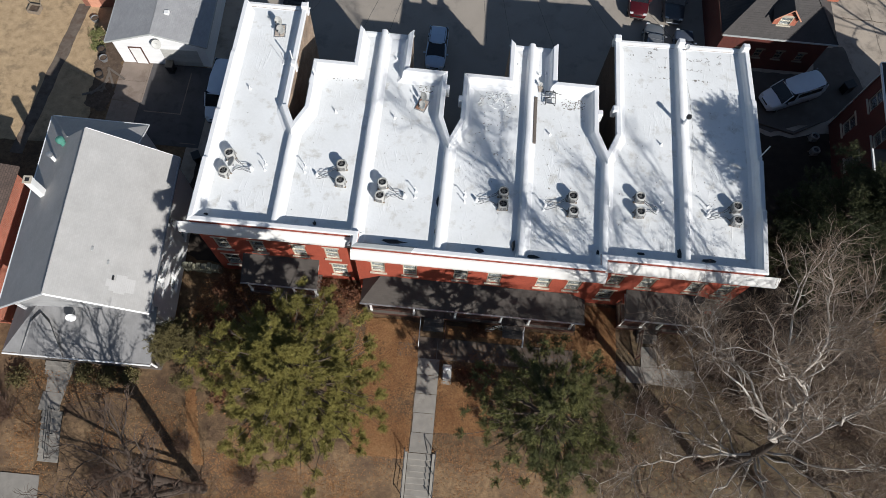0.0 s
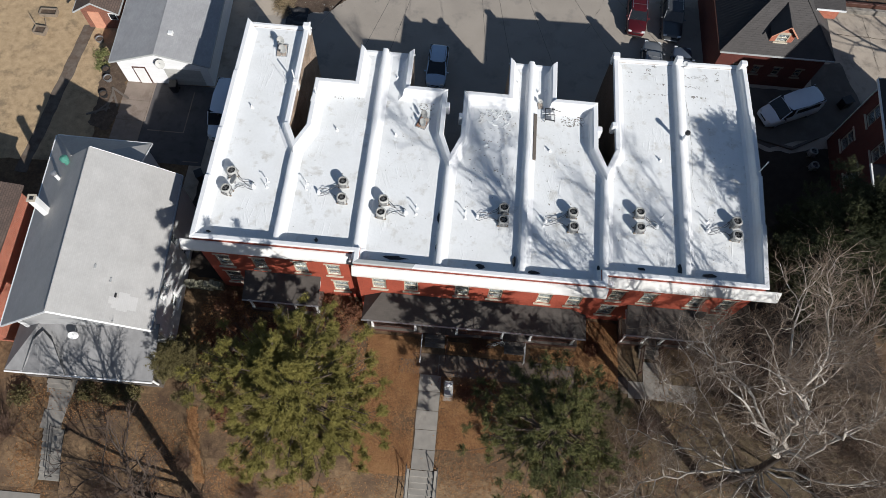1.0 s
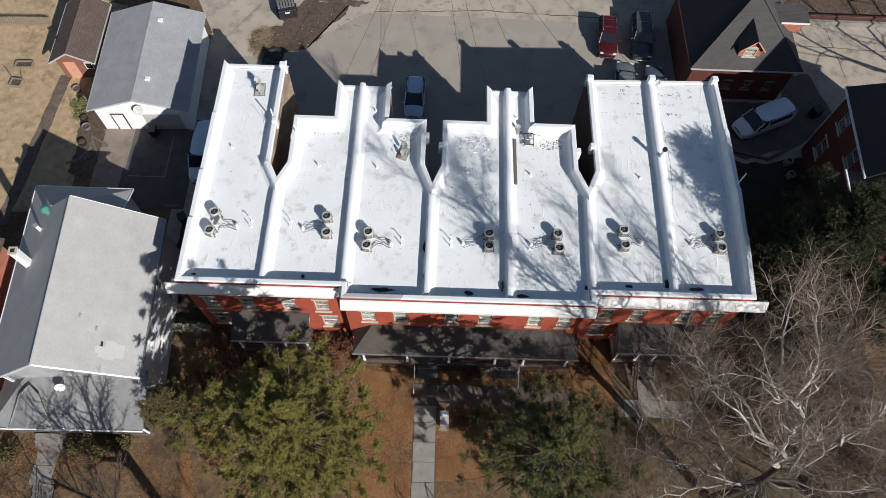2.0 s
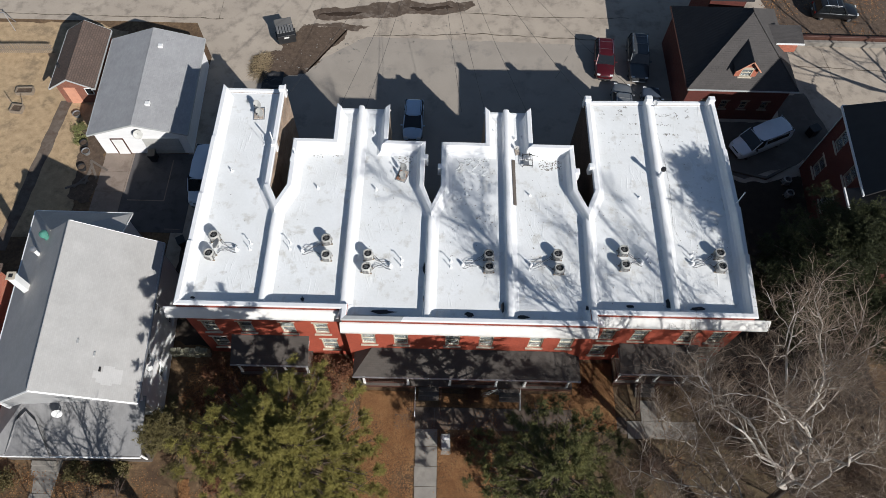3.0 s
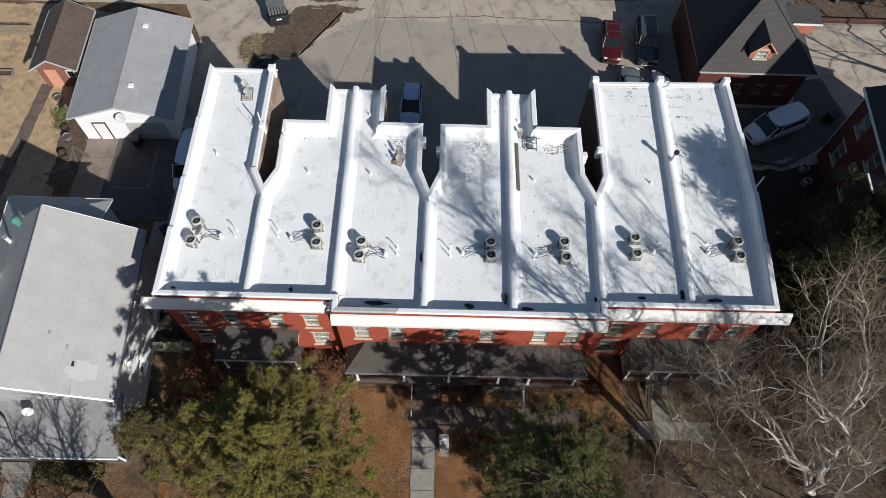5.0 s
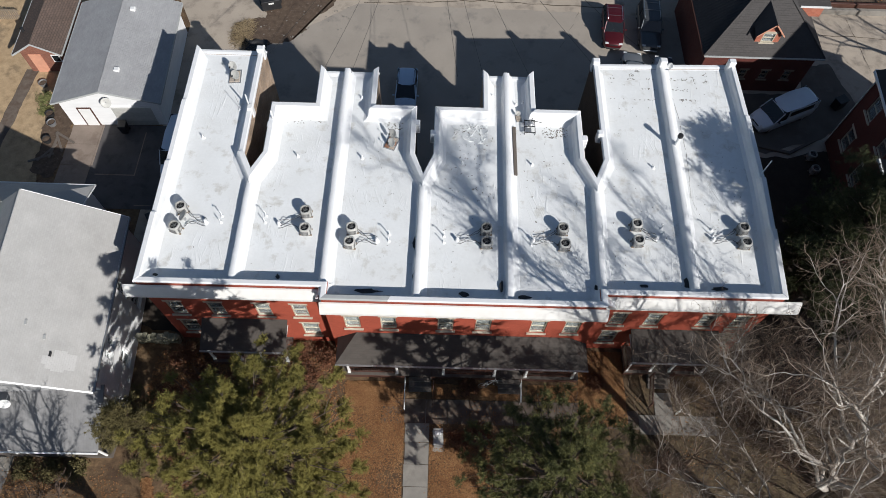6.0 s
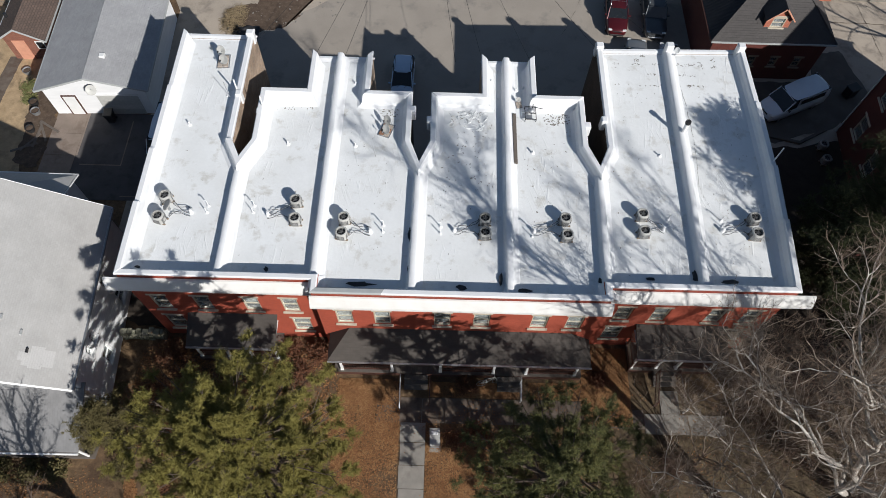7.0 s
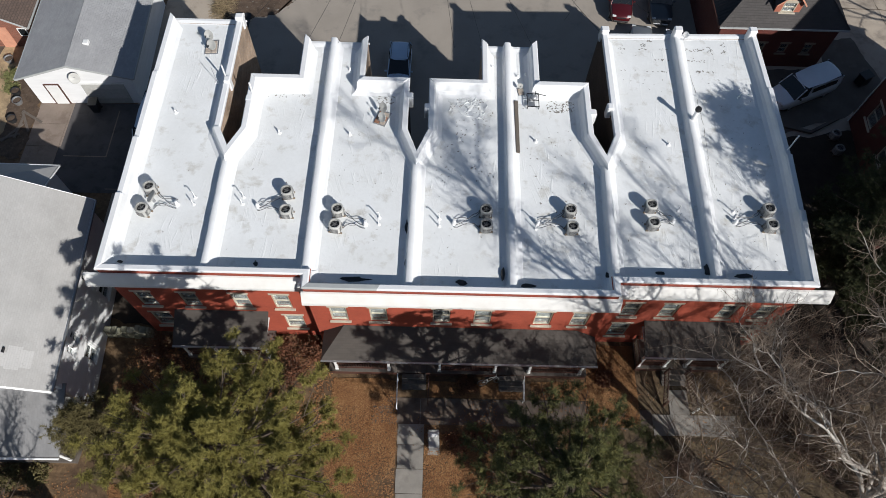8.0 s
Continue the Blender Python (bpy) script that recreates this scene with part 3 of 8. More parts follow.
# Dark sheet over the ground that the brick house shades.
paving("side_drive", wobble([(20.6, 34.9), (25, 33.4), (30, 35.2), (34.5, 37.4), (33.0, 43.6), (29.9, 43.0), (29.7, 39.9), (20.6, 39.9)], 0.15, 16), 0.028, "asphalt", "dark asphalt drive with the brick house's shade in its colour", "driveway")
# This strip too has the shade between the houses in its colour.
paving("bare_strip", wobble([(-24.0, 17.5), (-19.2, 16.6), (-19.2, 36), (-21.2, 38)], 0.2, 15), 0.021, "mulch", "dark earth strip beside the row's end wall, shade in its colour", "dirt")
paving("gravel_strip", wobble([(31.5, 50.3), (62, 49.9), (62, 62), (31.5, 62)], 0.2, 13), 0.022, "dirt", "bare brown earth with leaves beyond the alley", "dirt")

paving("clutter_strip", wobble([(-34.3, 37.4), (-31.8, 36.2), (-31.6, 29.3), (-33.6, 29.6)], 0.25, 21), 0.034, "dirt", "bare brown earth with leaves beside the garage", "dirt")

# driveway slabs
drive = thing("driveway", Matrix(), "pale concrete driveway strip beside a dark asphalt pad", "driveway", kind="structure")
for j in range(4):
    y = 34.5 - j * 2.05
    part("slab", boxed(-31.55, y - 2.02, -0.15, -29.15, y, 0.03 + 0.003 * (j % 2)), "drive", drive)
part("pad", boxed(-29.12, 26.5, -0.15, -23.3, 34.5, 0.028), "dark_drive", drive, "dark worn asphalt pad")
for x0, y0, x1, y1 in ((-28.6, 29.55, -25.45, 29.63), (-25.53, 29.63, -25.45, 33.8), (-29.12, 30.4, -28.98, 34.45), (-24.9, 26.8, -23.6, 26.87)):
    part("pale_joint", boxed(x0, y0, 0.0, x1, y1, 0.033), "drive", drive)
# front walk
walkway = thing("front_walk", Matrix(), "grey concrete walk from the steps to the porches", "walkway", kind="structure")
for k in range(6):
    y = 4.0 + k * 1.38
    part("slab", boxed(-3.32 + 0.04 * (k % 2), y + 0.015, -0.2, -1.74, y + 1.365, 0.035 + 0.004 * (k % 2)), "concrete", walkway)
# Cross walk: leaf stains, and a tone lowered for the deep shade over it.
for k in range(9):
    x = -4.9 + k * 1.45
    part("slab", boxed(x + 0.015, 10.75, -0.2, x + 1.435, 12.35, 0.045 + 0.004 * (k % 2)), "dirty_walk", walkway)
side_walk = thing("porch_apron", Matrix(), "pale concrete apron before the end porch", "walkway", kind="structure")
for k in range(4):
    x = 12.15 + k * 1.28
    part("slab", boxed(x + 0.01, 10.4, -0.2, x + 1.27, 11.65, 0.05 + 0.004 * (k % 2)), "concrete", side_walk)
part("slab", boxed(13.3, 11.66, -0.2, 14.5, 13.2, 0.052), "concrete", side_walk)
# The dark tone of this slab paints the shadow beside the apron.
part("slab", boxed(8.2, 10.7, -0.2, 12.14, 11.9, 0.047), "dirty_walk", side_walk)

stairs = thing("front_steps", Matrix(), "concrete garden steps down the front bank", "steps", kind="structure")
for k in range(8):
    part("step", boxed(-3.38, 3.95 - 0.4 * (k + 1), -2.2, -1.68, 3.98 - 0.4 * k, 0.03 - 0.17 * (k + 1), 0.012), "concrete", stairs)
for x in (-3.5, -1.56):
    part("stair_edge", prismed([(x - 0.09, 0.7), (x + 0.09, 0.7), (x + 0.09, 4.0), (x - 0.09, 4.0)], -2.4, lambda a, b: 0.06 - 0.425 * (4.0 - b)), "concrete", stairs)


def hand_rail(x, y0, y1, z0, z1, mat="iron", n=3, h=0.9, name="hand_rail", label="black iron handrail beside garden steps"):
    t = thing(name, Matrix(), label, "handrail", "handrails")
    f = [i / (n - 1) for i in range(n)]
    for v in f:
        part("post", tubed([(x, y0 + (y1 - y0) * v, z0 + (z1 - z0) * v - 0.1), (x, y0 + (y1 - y0) * v, z0 + (z1 - z0) * v + h)], 0.028, 6), mat, t)
    part("top_rail", tubed([(x, y0 + 0.15 * (1 if y0 > y1 else -1), z0 + h - 0.02), (x, y0, z0 + h), (x, y1, z1 + h), (x, y1 + 0.12 * (-1 if y0 > y1 else 1), z1 + h - 0.15)], 0.03, 6), mat, t)
    part("mid_rail", tubed([(x, y0, z0 + h * 0.5), (x, y1, z1 + h * 0.5)], 0.02, 6), mat, t)
    return t


hand_rail(-3.62, 4.1, 1.2, 0.0, -1.25)
hand_rail(-1.44, 4.1, 1.2, 0.0, -1.25)

# neighbour's walk and steps
nwalk = thing("garden_walk", Matrix(), "cracked concrete walk to the neighbouring house", "walkway", kind="structure")
for k in range(3):
    w = 0.15 * k
    part("slab", prismed([(-29.7 + w, 4.5 + 1.3 * k), (-28.3 + 0.1 * k, 4.5 + 1.3 * k), (-28.2 + 0.1 * k, 5.77 + 1.3 * k), (-29.7 - 0.05 * k, 5.77 + 1.3 * k)], -0.3, 0.04), "concrete", nwalk)
nsteps = thing("garden_steps", Matrix(), "old concrete steps down the neighbour's bank", "steps", kind="structure")
for k in range(8):
    part("step", boxed(-29.45, 4.5 - 0.42 * (k + 1), -2.2, -28.0, 4.52 - 0.42 * k, 0.03 - 0.17 * (k + 1), 0.012), "concrete", nsteps)
hand_rail(-28.55, 4.6, 1.4, 0.0, -1.3, n=3)
single("street_pavement", prismed([(-60, -1.9), (-28.6, -1.9), (-29.0, 0.2), (-60, 0.2)], -1.75, -1.42), "concrete", "grey concrete pavement along the street", "pavement", kind="structure")

# ---- the row of houses ----
DECK0 = 8.5


def deck(y):
    return DECK0 - 0.014 * (y - 16)


YS, YC = 16.3, 15.5          # the end fronts and the middle front
XL, XR = -18.95, 18.85
OUT = [(XL, YS), (-8.15, YS), (-8.15, YC), (8.3, YC), (8.3, YS), (XR, YS),
       (XR + 0.3, 20.9), (XR + 0.5, 24.8), (XR + 0.5, 29.9), (XR + 0.4, 34.95), (9.15, 34.65), (9.15, 25.9), (8.47, 24.3), (7.8, 25.9), (7.8, 29.7), (4.8, 29.7), (4.8, 33.25),
       (1.35, 33.25), (1.35, 29.7), (-1.9, 29.7), (-1.9, 25.9), (-2.57, 24.25), (-3.2, 25.9), (-3.2, 29.7), (-6.0, 29.7),
       (-6.0, 33.25), (-9.95, 33.25), (-9.95, 29.7), (-12.85, 29.7), (-12.85, 25.7), (-13.5, 24.3), (-14.2, 25.7), (-14.2, 34.95),
       (XL, 34.95), (XL, 29.9), (XL, 24.8), (XL, 20.9)]
N_OUT = len(OUT)
LOW = {9, 16, 25, 32}        # rear eaves without a parapet
FRONT = {0, 2, 4}


def edge_top(i):
    if i in FRONT or i in (1, 3):
        return 9.16
    if i in (5, 6, 7, 8):
        return (9.2, 9.06, 8.92, 8.8)[i - 5]
    if i in (33, 34, 35, 36):
        return (8.8, 8.92, 9.06, 9.2)[i - 33]
    if i in (14, 18, 23, 27):
        return 9.15
    if i in LOW:
        return 8.3
    y = (OUT[i][1] + OUT[(i + 1) % N_OUT][1]) / 2
    return 9.08 if y < 30 else 8.95


row = thing("row_house", Matrix(), "two-storey red brick row of houses with flat white roofs", "row house")
inner = mitred(OUT, 0.32)
for i in range(N_OUT):
    if i in FRONT:
        continue
    j = (i + 1) % N_OUT
    bm = bmesh.new()
    prism(bm, [OUT[i], OUT[j], tuple(inner[j]), tuple(inner[i])], -0.6, edge_top(i) - 0.03)
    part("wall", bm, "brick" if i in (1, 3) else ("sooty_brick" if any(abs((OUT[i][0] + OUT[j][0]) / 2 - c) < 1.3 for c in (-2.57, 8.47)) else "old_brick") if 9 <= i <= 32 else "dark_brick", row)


def capped(i, mat, prof_of, name="parapet_cap", cut=None):
    """The coated parapet along one edge, mitred at its ends. cut: the stretch of the edge, 0 to 1."""
    j = (i + 1) % N_OUT
    top = edge_top(i)
    bm = bmesh.new()
    ends = []
    prof = prof_of(top)
    for end in (0, 1):
        ring = []
        for d, z, on_deck in prof:
            o = mitred(OUT, d)
            p, q = o[i], o[j]
            f = end if cut is None else cut[end]
            v = p.lerp(q, f)
            ring.append(bm.verts.new((v.x, v.y, deck(v.y) + z if on_deck else z)))
        ends.append(ring)
    n = len(prof)
    for k in range(n):
        bm.faces.new((ends[0][k], ends[1][k], ends[1][(k + 1) % n], ends[0][(k + 1) % n]))
    bm.faces.new(ends[0])
    bm.faces.new(ends[1][::-1])
    bmesh.ops.recalc_face_normals(bm, faces=bm.faces)
    return part(name, bm, mat, row)


def high_profile(top):
    return [(-0.05, top - 0.2, False), (-0.06, top - 0.02, False), (0.0, top + 0.05, False), (0.27, top + 0.05, False), (0.36, top - 0.04, False),
            (0.43, 0.26, True), (0.55, 0.1, True), (0.85, -0.03, True), (0.85, -0.2, True), (0.06, top - 0.22, False)]


def low_profile(top):
    return [(-0.08, top - 0.12, False), (-0.08, top + 0.02, False), (0.1, top + 0.03, False), (0.45, -0.02, True), (0.45, -0.2, True), (0.06, top - 0.15, False)]


def front_profile(top):
    return [(-0.05, top - 0.1, False), (-0.06, top + 0.02, False), (0.0, top + 0.06, False), (0.24, top + 0.05, False), (0.3, top, False),
            (0.36, 0.16, True), (0.5, 0.04, True), (0.7, -0.03, True), (0.7, -0.2, True), (0.06, top - 0.12, False)]


for i in range(N_OUT):
    if i in LOW:
        capped(i, "coating", low_profile, "roof_edge")
    elif i in FRONT or i in (1, 3):
        if i == 2:
            capped(i, "grey_cap", front_profile, "coping", (0.0, 0.235))
            capped(i, "coating", front_profile, "coping", (0.235, 1.0))
        else:
            capped(i, "coating", front_profile, "coping")
    else:
        capped(i, "coating", high_profile)

# flat roofs, one to a house
DECKS = [
    [(XL + 0.3, YS + 0.3), (-13.5, YS + 0.3), (-13.5, 24.5), (-14.35, 25.9), (-14.35, 34.85), (XL + 0.3, 34.85)],
    [(-13.5, YS + 0.3), (-8.15, YS + 0.3), (-8.15, 33.15), (-9.8, 33.15), (-9.8, 29.55), (-12.7, 29.55), (-12.7, 25.8), (-13.5, 24.5)],
    [(-8.15, YC + 0.3), (-2.57, YC + 0.3), (-2.57, 24.45), (-3.35, 25.95), (-3.35, 29.55), (-6.15, 29.55), (-6.15, 33.15), (-8.15, 33.15)],
    [(-2.57, YC + 0.3), (2.9, YC + 0.3), (2.9, 33.15), (1.5, 33.15), (1.5, 29.55), (-1.75, 29.55), (-1.75, 25.95), (-2.57, 24.45)],
    [(2.9, YC + 0.3), (8.3, YC + 0.3), (8.3, 24.3), (8.47, 24.5), (7.65, 25.95), (7.65, 29.55), (4.65, 29.55), (4.65, 33.15), (2.9, 33.15)],
    [(8.3, YS + 0.3), (13.95, YS + 0.3), (13.95, 34.8), (9.3, 34.5), (9.3, 25.95), (8.47, 24.5), (8.3, 24.3)],
    [(13.95, YS + 0.3), (XR - 0.2, YS + 0.3), (XR + 0.2, 34.8), (13.95, 34.8)],
]
for poly in DECKS:
    part("roof_deck", prismed(poly, 8.0, lambda x, y: deck(y)), "membrane", row)

# party walls between the roofs
for xa, xb, ya, yb in ((-13.5, -13.5, YS + 0.25, 24.6), (-8.17, -8.17, YC + 0.3, 33.3), (-2.7, -2.57, YC + 0.25, 24.6),
                       (2.78, 2.98, YC + 0.25, 33.3), (8.25, 8.47, YC + 0.25, 24.6), (13.75, 14.1, YS + 0.25, 34.7)):
    bm = bmesh.new()
    prof = [(-0.4, -0.03), (-0.3, 0.02), (-0.25, 0.1), (-0.22, 0.24), (-0.2, 0.42), (-0.14, 0.48), (0, 0.49), (0.14, 0.48), (0.2, 0.42), (0.25, 0.22), (0.34, 0.1), (0.5, 0.03), (0.7, -0.03), (0.7, -0.25), (-0.4, -0.25)]
    rnd = random.Random(int(xa * 10))
    n = 14
    rings = []
    for k in range(n + 1):
        f = k / n
        y = ya + (yb - ya) * f
        x = xa + (xb - xa) * f + rnd.uniform(-0.015, 0.015)
        rings.append([bm.verts.new((x + d, y, deck(y) + z + (rnd.uniform(-0.015, 0.015) if z > 0.1 else 0))) for d, z in prof])
    for a, b in zip(rings, rings[1:]):
        for k in range(len(prof)):
            bm.faces.new((a[k], b[k], b[(k + 1) % len(prof)], a[(k + 1) % len(prof)]))
    for ring in (rings[0], rings[-1][::-1]):
        bm.faces.new([bm.verts.new(v.co) for v in ring])
    bmesh.ops.recalc_face_normals(bm, faces=bm.faces)
    part("party_wall", bm, "coating", row, "rounded white-coated party wall", True)

# piers with white caps in the light wells
for x, y in ((-14.3, 29.3), (-12.75, 27.9), (-3.1, 28.4), (-2.0, 27.6), (7.95, 27.5), (9.05, 28.0), (-14.35, 34.5), (XR + 0.15, 34.6), (9.3, 34.3), (14.1, 34.5)):
    bm = boxed(x - (0.2 if y < 30 else 0.26), y - 0.24, 8.2, x + (0.2 if y < 30 else 0.26), y + 0.24, 9.14 if y < 30 else 9.22, 0.06)
    part("pier_cap", bm, "coating", row)
for x, y in ((-14.45, 29.6), (-12.6, 28.3)):
    part("vent_pipe", tubed([(x, y, 8.6), (x, y, 9.95)], 0.05, 8), "white_paint", row)

# fronts with their windows
WIN_W, WIN_H = 0.98, 1.9
SILL = {0: 4.35, 2: 4.7, 4: 4.4}
WINS = {0: [-17.7, -15.2, -12.3, -10.0], 2: [-6.65, -4.43, -0.9, 1.42, 4.83, 6.9], 4: [9.95, 12.15, 15.5, 17.6]}
LOWER = {0: [-17.7, -9.75], 2: [-6.4, -4.9, 0.6, 6.2], 4: [10.0, 17.7]}


def facade(x0, x1, y, thick, z0, z1, holes):
    """A wall along x with rectangular holes (x0, x1, z0, z1) through it."""
    bm = bmesh.new()
    zs = sorted({z0, z1, *[h[2] for h in holes], *[h[3] for h in holes]})
    xs = sorted({x0, x1, *[h[0] for h in holes], *[h[1] for h in holes]})
    for a, b in zip(zs, zs[1:]):
        for c, d in zip(xs, xs[1:]):
            if not any(h[0] <= c and h[1] >= d and h[2] <= a and h[3] >= b for h in holes):
                box(bm, c, y, a, d, y + thick, b)
    bmesh.ops.remove_doubles(bm, verts=bm.verts, dist=0.0005)
    return bm


def window(parent, x, y, z, w, h, blind, frame_mat="frame", sill_mat="stone", name="window", inset=0.1):
    """A sash window in a wall that faces -y; its sub-parts hang on the frame."""
    bm = bmesh.new()
    t = 0.07
    y1 = y + inset
    box(bm, x - w / 2, y1 - 0.05, z, x - w / 2 + t, y1 + 0.08, z + h)
    box(bm, x + w / 2 - t, y1 - 0.05, z, x + w / 2, y1 + 0.08, z + h)
    box(bm, x - w / 2 + t, y1 - 0.05, z + h - t, x + w / 2 - t, y1 + 0.08, z + h)
    box(bm, x - w / 2 + t, y1 - 0.05, z, x + w / 2 - t, y1 + 0.08, z + t)
    f = part(name, bm, frame_mat, parent)
    part("meeting_rail", boxed(x - w / 2 + t, y1 - 0.035, z + h * 0.5 - 0.03, x + w / 2 - t, y1 + 0.05, z + h * 0.5 + 0.03), frame_mat, f)
    p = part("pane", boxed(x - w / 2 + t, y1 + 0.015, z + t, x + w / 2 - t, y1 + 0.025, z + h - t), "glass", f)
    p.visible_shadow = False
    part("sill", boxed(x - w / 2 - 0.12, y - 0.12, z - 0.12, x + w / 2 + 0.12, y + inset - 0.055, z - 0.005, 0.012), sill_mat, f)
    part("lintel", boxed(x - w / 2 - 0.1, y - 0.025, z + h + 0.005, x + w / 2 + 0.1, y + 0.06, z + h + 0.2, 0.008), sill_mat, f)
    if blind > 0:
        part("blind", boxed(x - w / 2 + t, y1 + 0.1, z + h - t - blind * (h - 2 * t), x + w / 2 - t, y1 + 0.12, z + h - t), "blind", f)
    part("room_dark", boxed(x - w / 2 + 0.02, y1 + 0.14, z + 0.02, x + w / 2 - 0.02, y1 + 0.17, z + h - 0.02), "dark", f)
    return f


rnd = random.Random(4)
for i, (x0, x1, y) in {0: (XL, -8.15, YS), 2: (-8.15, 8.3, YC), 4: (8.3, XR, YS)}.items():
    s = SILL[i]
    holes = [(x - WIN_W / 2, x + WIN_W / 2, s, s + WIN_H) for x in WINS[i]]
    holes += [(x - WIN_W / 2 - 0.08, x + WIN_W / 2 + 0.08, 1.25, 3.25) for x in LOWER[i]]
    wx0, wx1 = (x0 + 0.001, x1 - 0.001) if i == 2 else (x0, x1)
    part("front_wall", facade(wx0, wx1, y, 0.3, -0.7, 8.62, holes), "brick", row, "painted red brick front")
    part("red_band", boxed(wx0, y + 0.02, 8.62, wx1, y + 0.29, 9.12), "red_paint", row, "dark red painted band under the coping")
    for x in WINS[i]:
        window(row, x, y, s, WIN_W, WIN_H, rnd.uniform(0.3, 0.95))
    for x in LOWER[i]:
        window(row, x, y, 1.25, WIN_W + 0.16, 2.0, rnd.uniform(0.3, 0.9))
    ex0, ex1 = {0: (XL - 0.85, -8.3), 2: (-8.3, 8.55), 4: (8.6, XR + 1.1)}[i]
    prof = [(y - 0.005, 8.66), (y - 0.1, 8.64), (y - 0.16, 8.56), (y - 0.42, 8.05), (y - 0.44, 7.98), (y - 0.44, 7.8), (y - 0.36, 7.76), (y - 0.2, 7.6), (y - 0.005, 7.5)]
    part("cornice", swept_x(prof, ex0, ex1), "cornice", row, "projecting white painted sheet-metal cornice")
    part("gutter_seam", swept_x([(y - 0.455, 7.99), (y - 0.455, 7.95), (y - 0.445, 7.95), (y - 0.445, 7.99)], ex0, ex1), "cornice", row)
# downpipes and corner strip
for x, y in ((-8.35, 16.2), (8.5, 16.2)):
    part("downpipe", tubed([(x, y - 0.25, 8.5), (x, y - 0.25, 7.6), (x, y - 0.02, 7.1), (x, y - 0.02, 0.3)], 0.05, 8), "white_paint", row, "white downpipe")

# dark tar patches on the flat roofs and copings
for k, (x, y, a, b) in enumerate(((-18.1, 17.05, 0.16, 0.1), (-10.9, 17.1, 0.14, 0.14), (-5.6, 16.35, 0.9, 0.16), (-2.95, 19.6, 0.1, 0.5), (0.1, 16.3, 0.4, 0.18), (2.3, 16.8, 0.12, 0.45),
                                  (3.6, 16.2, 0.5, 0.14), (7.9, 16.9, 0.16, 0.3), (10.8, 17.15, 0.35, 0.14), (13.35, 17.4, 0.2, 0.5), (15.3, 17.1, 0.6, 0.16), (18.6, 19.3, 0.1, 0.28), (-2.9, 17.3, 0.09, 0.3))):
    rr = random.Random(k)
    poly = [(x + a * math.cos(t * 0.628) * rr.uniform(0.5, 1.1), y + b * math.sin(t * 0.628) * rr.uniform(0.5, 1.1)) for t in range(10)]
    bm = bmesh.new()
    prism(bm, poly, deck(y) - 0.1, (lambda q: lambda u, v: q)(deck(y) + (0.05 if a > 0.15 else 0.13)))
    part("tar_patch", bm, "tar", row, "black tar repair on the roof")

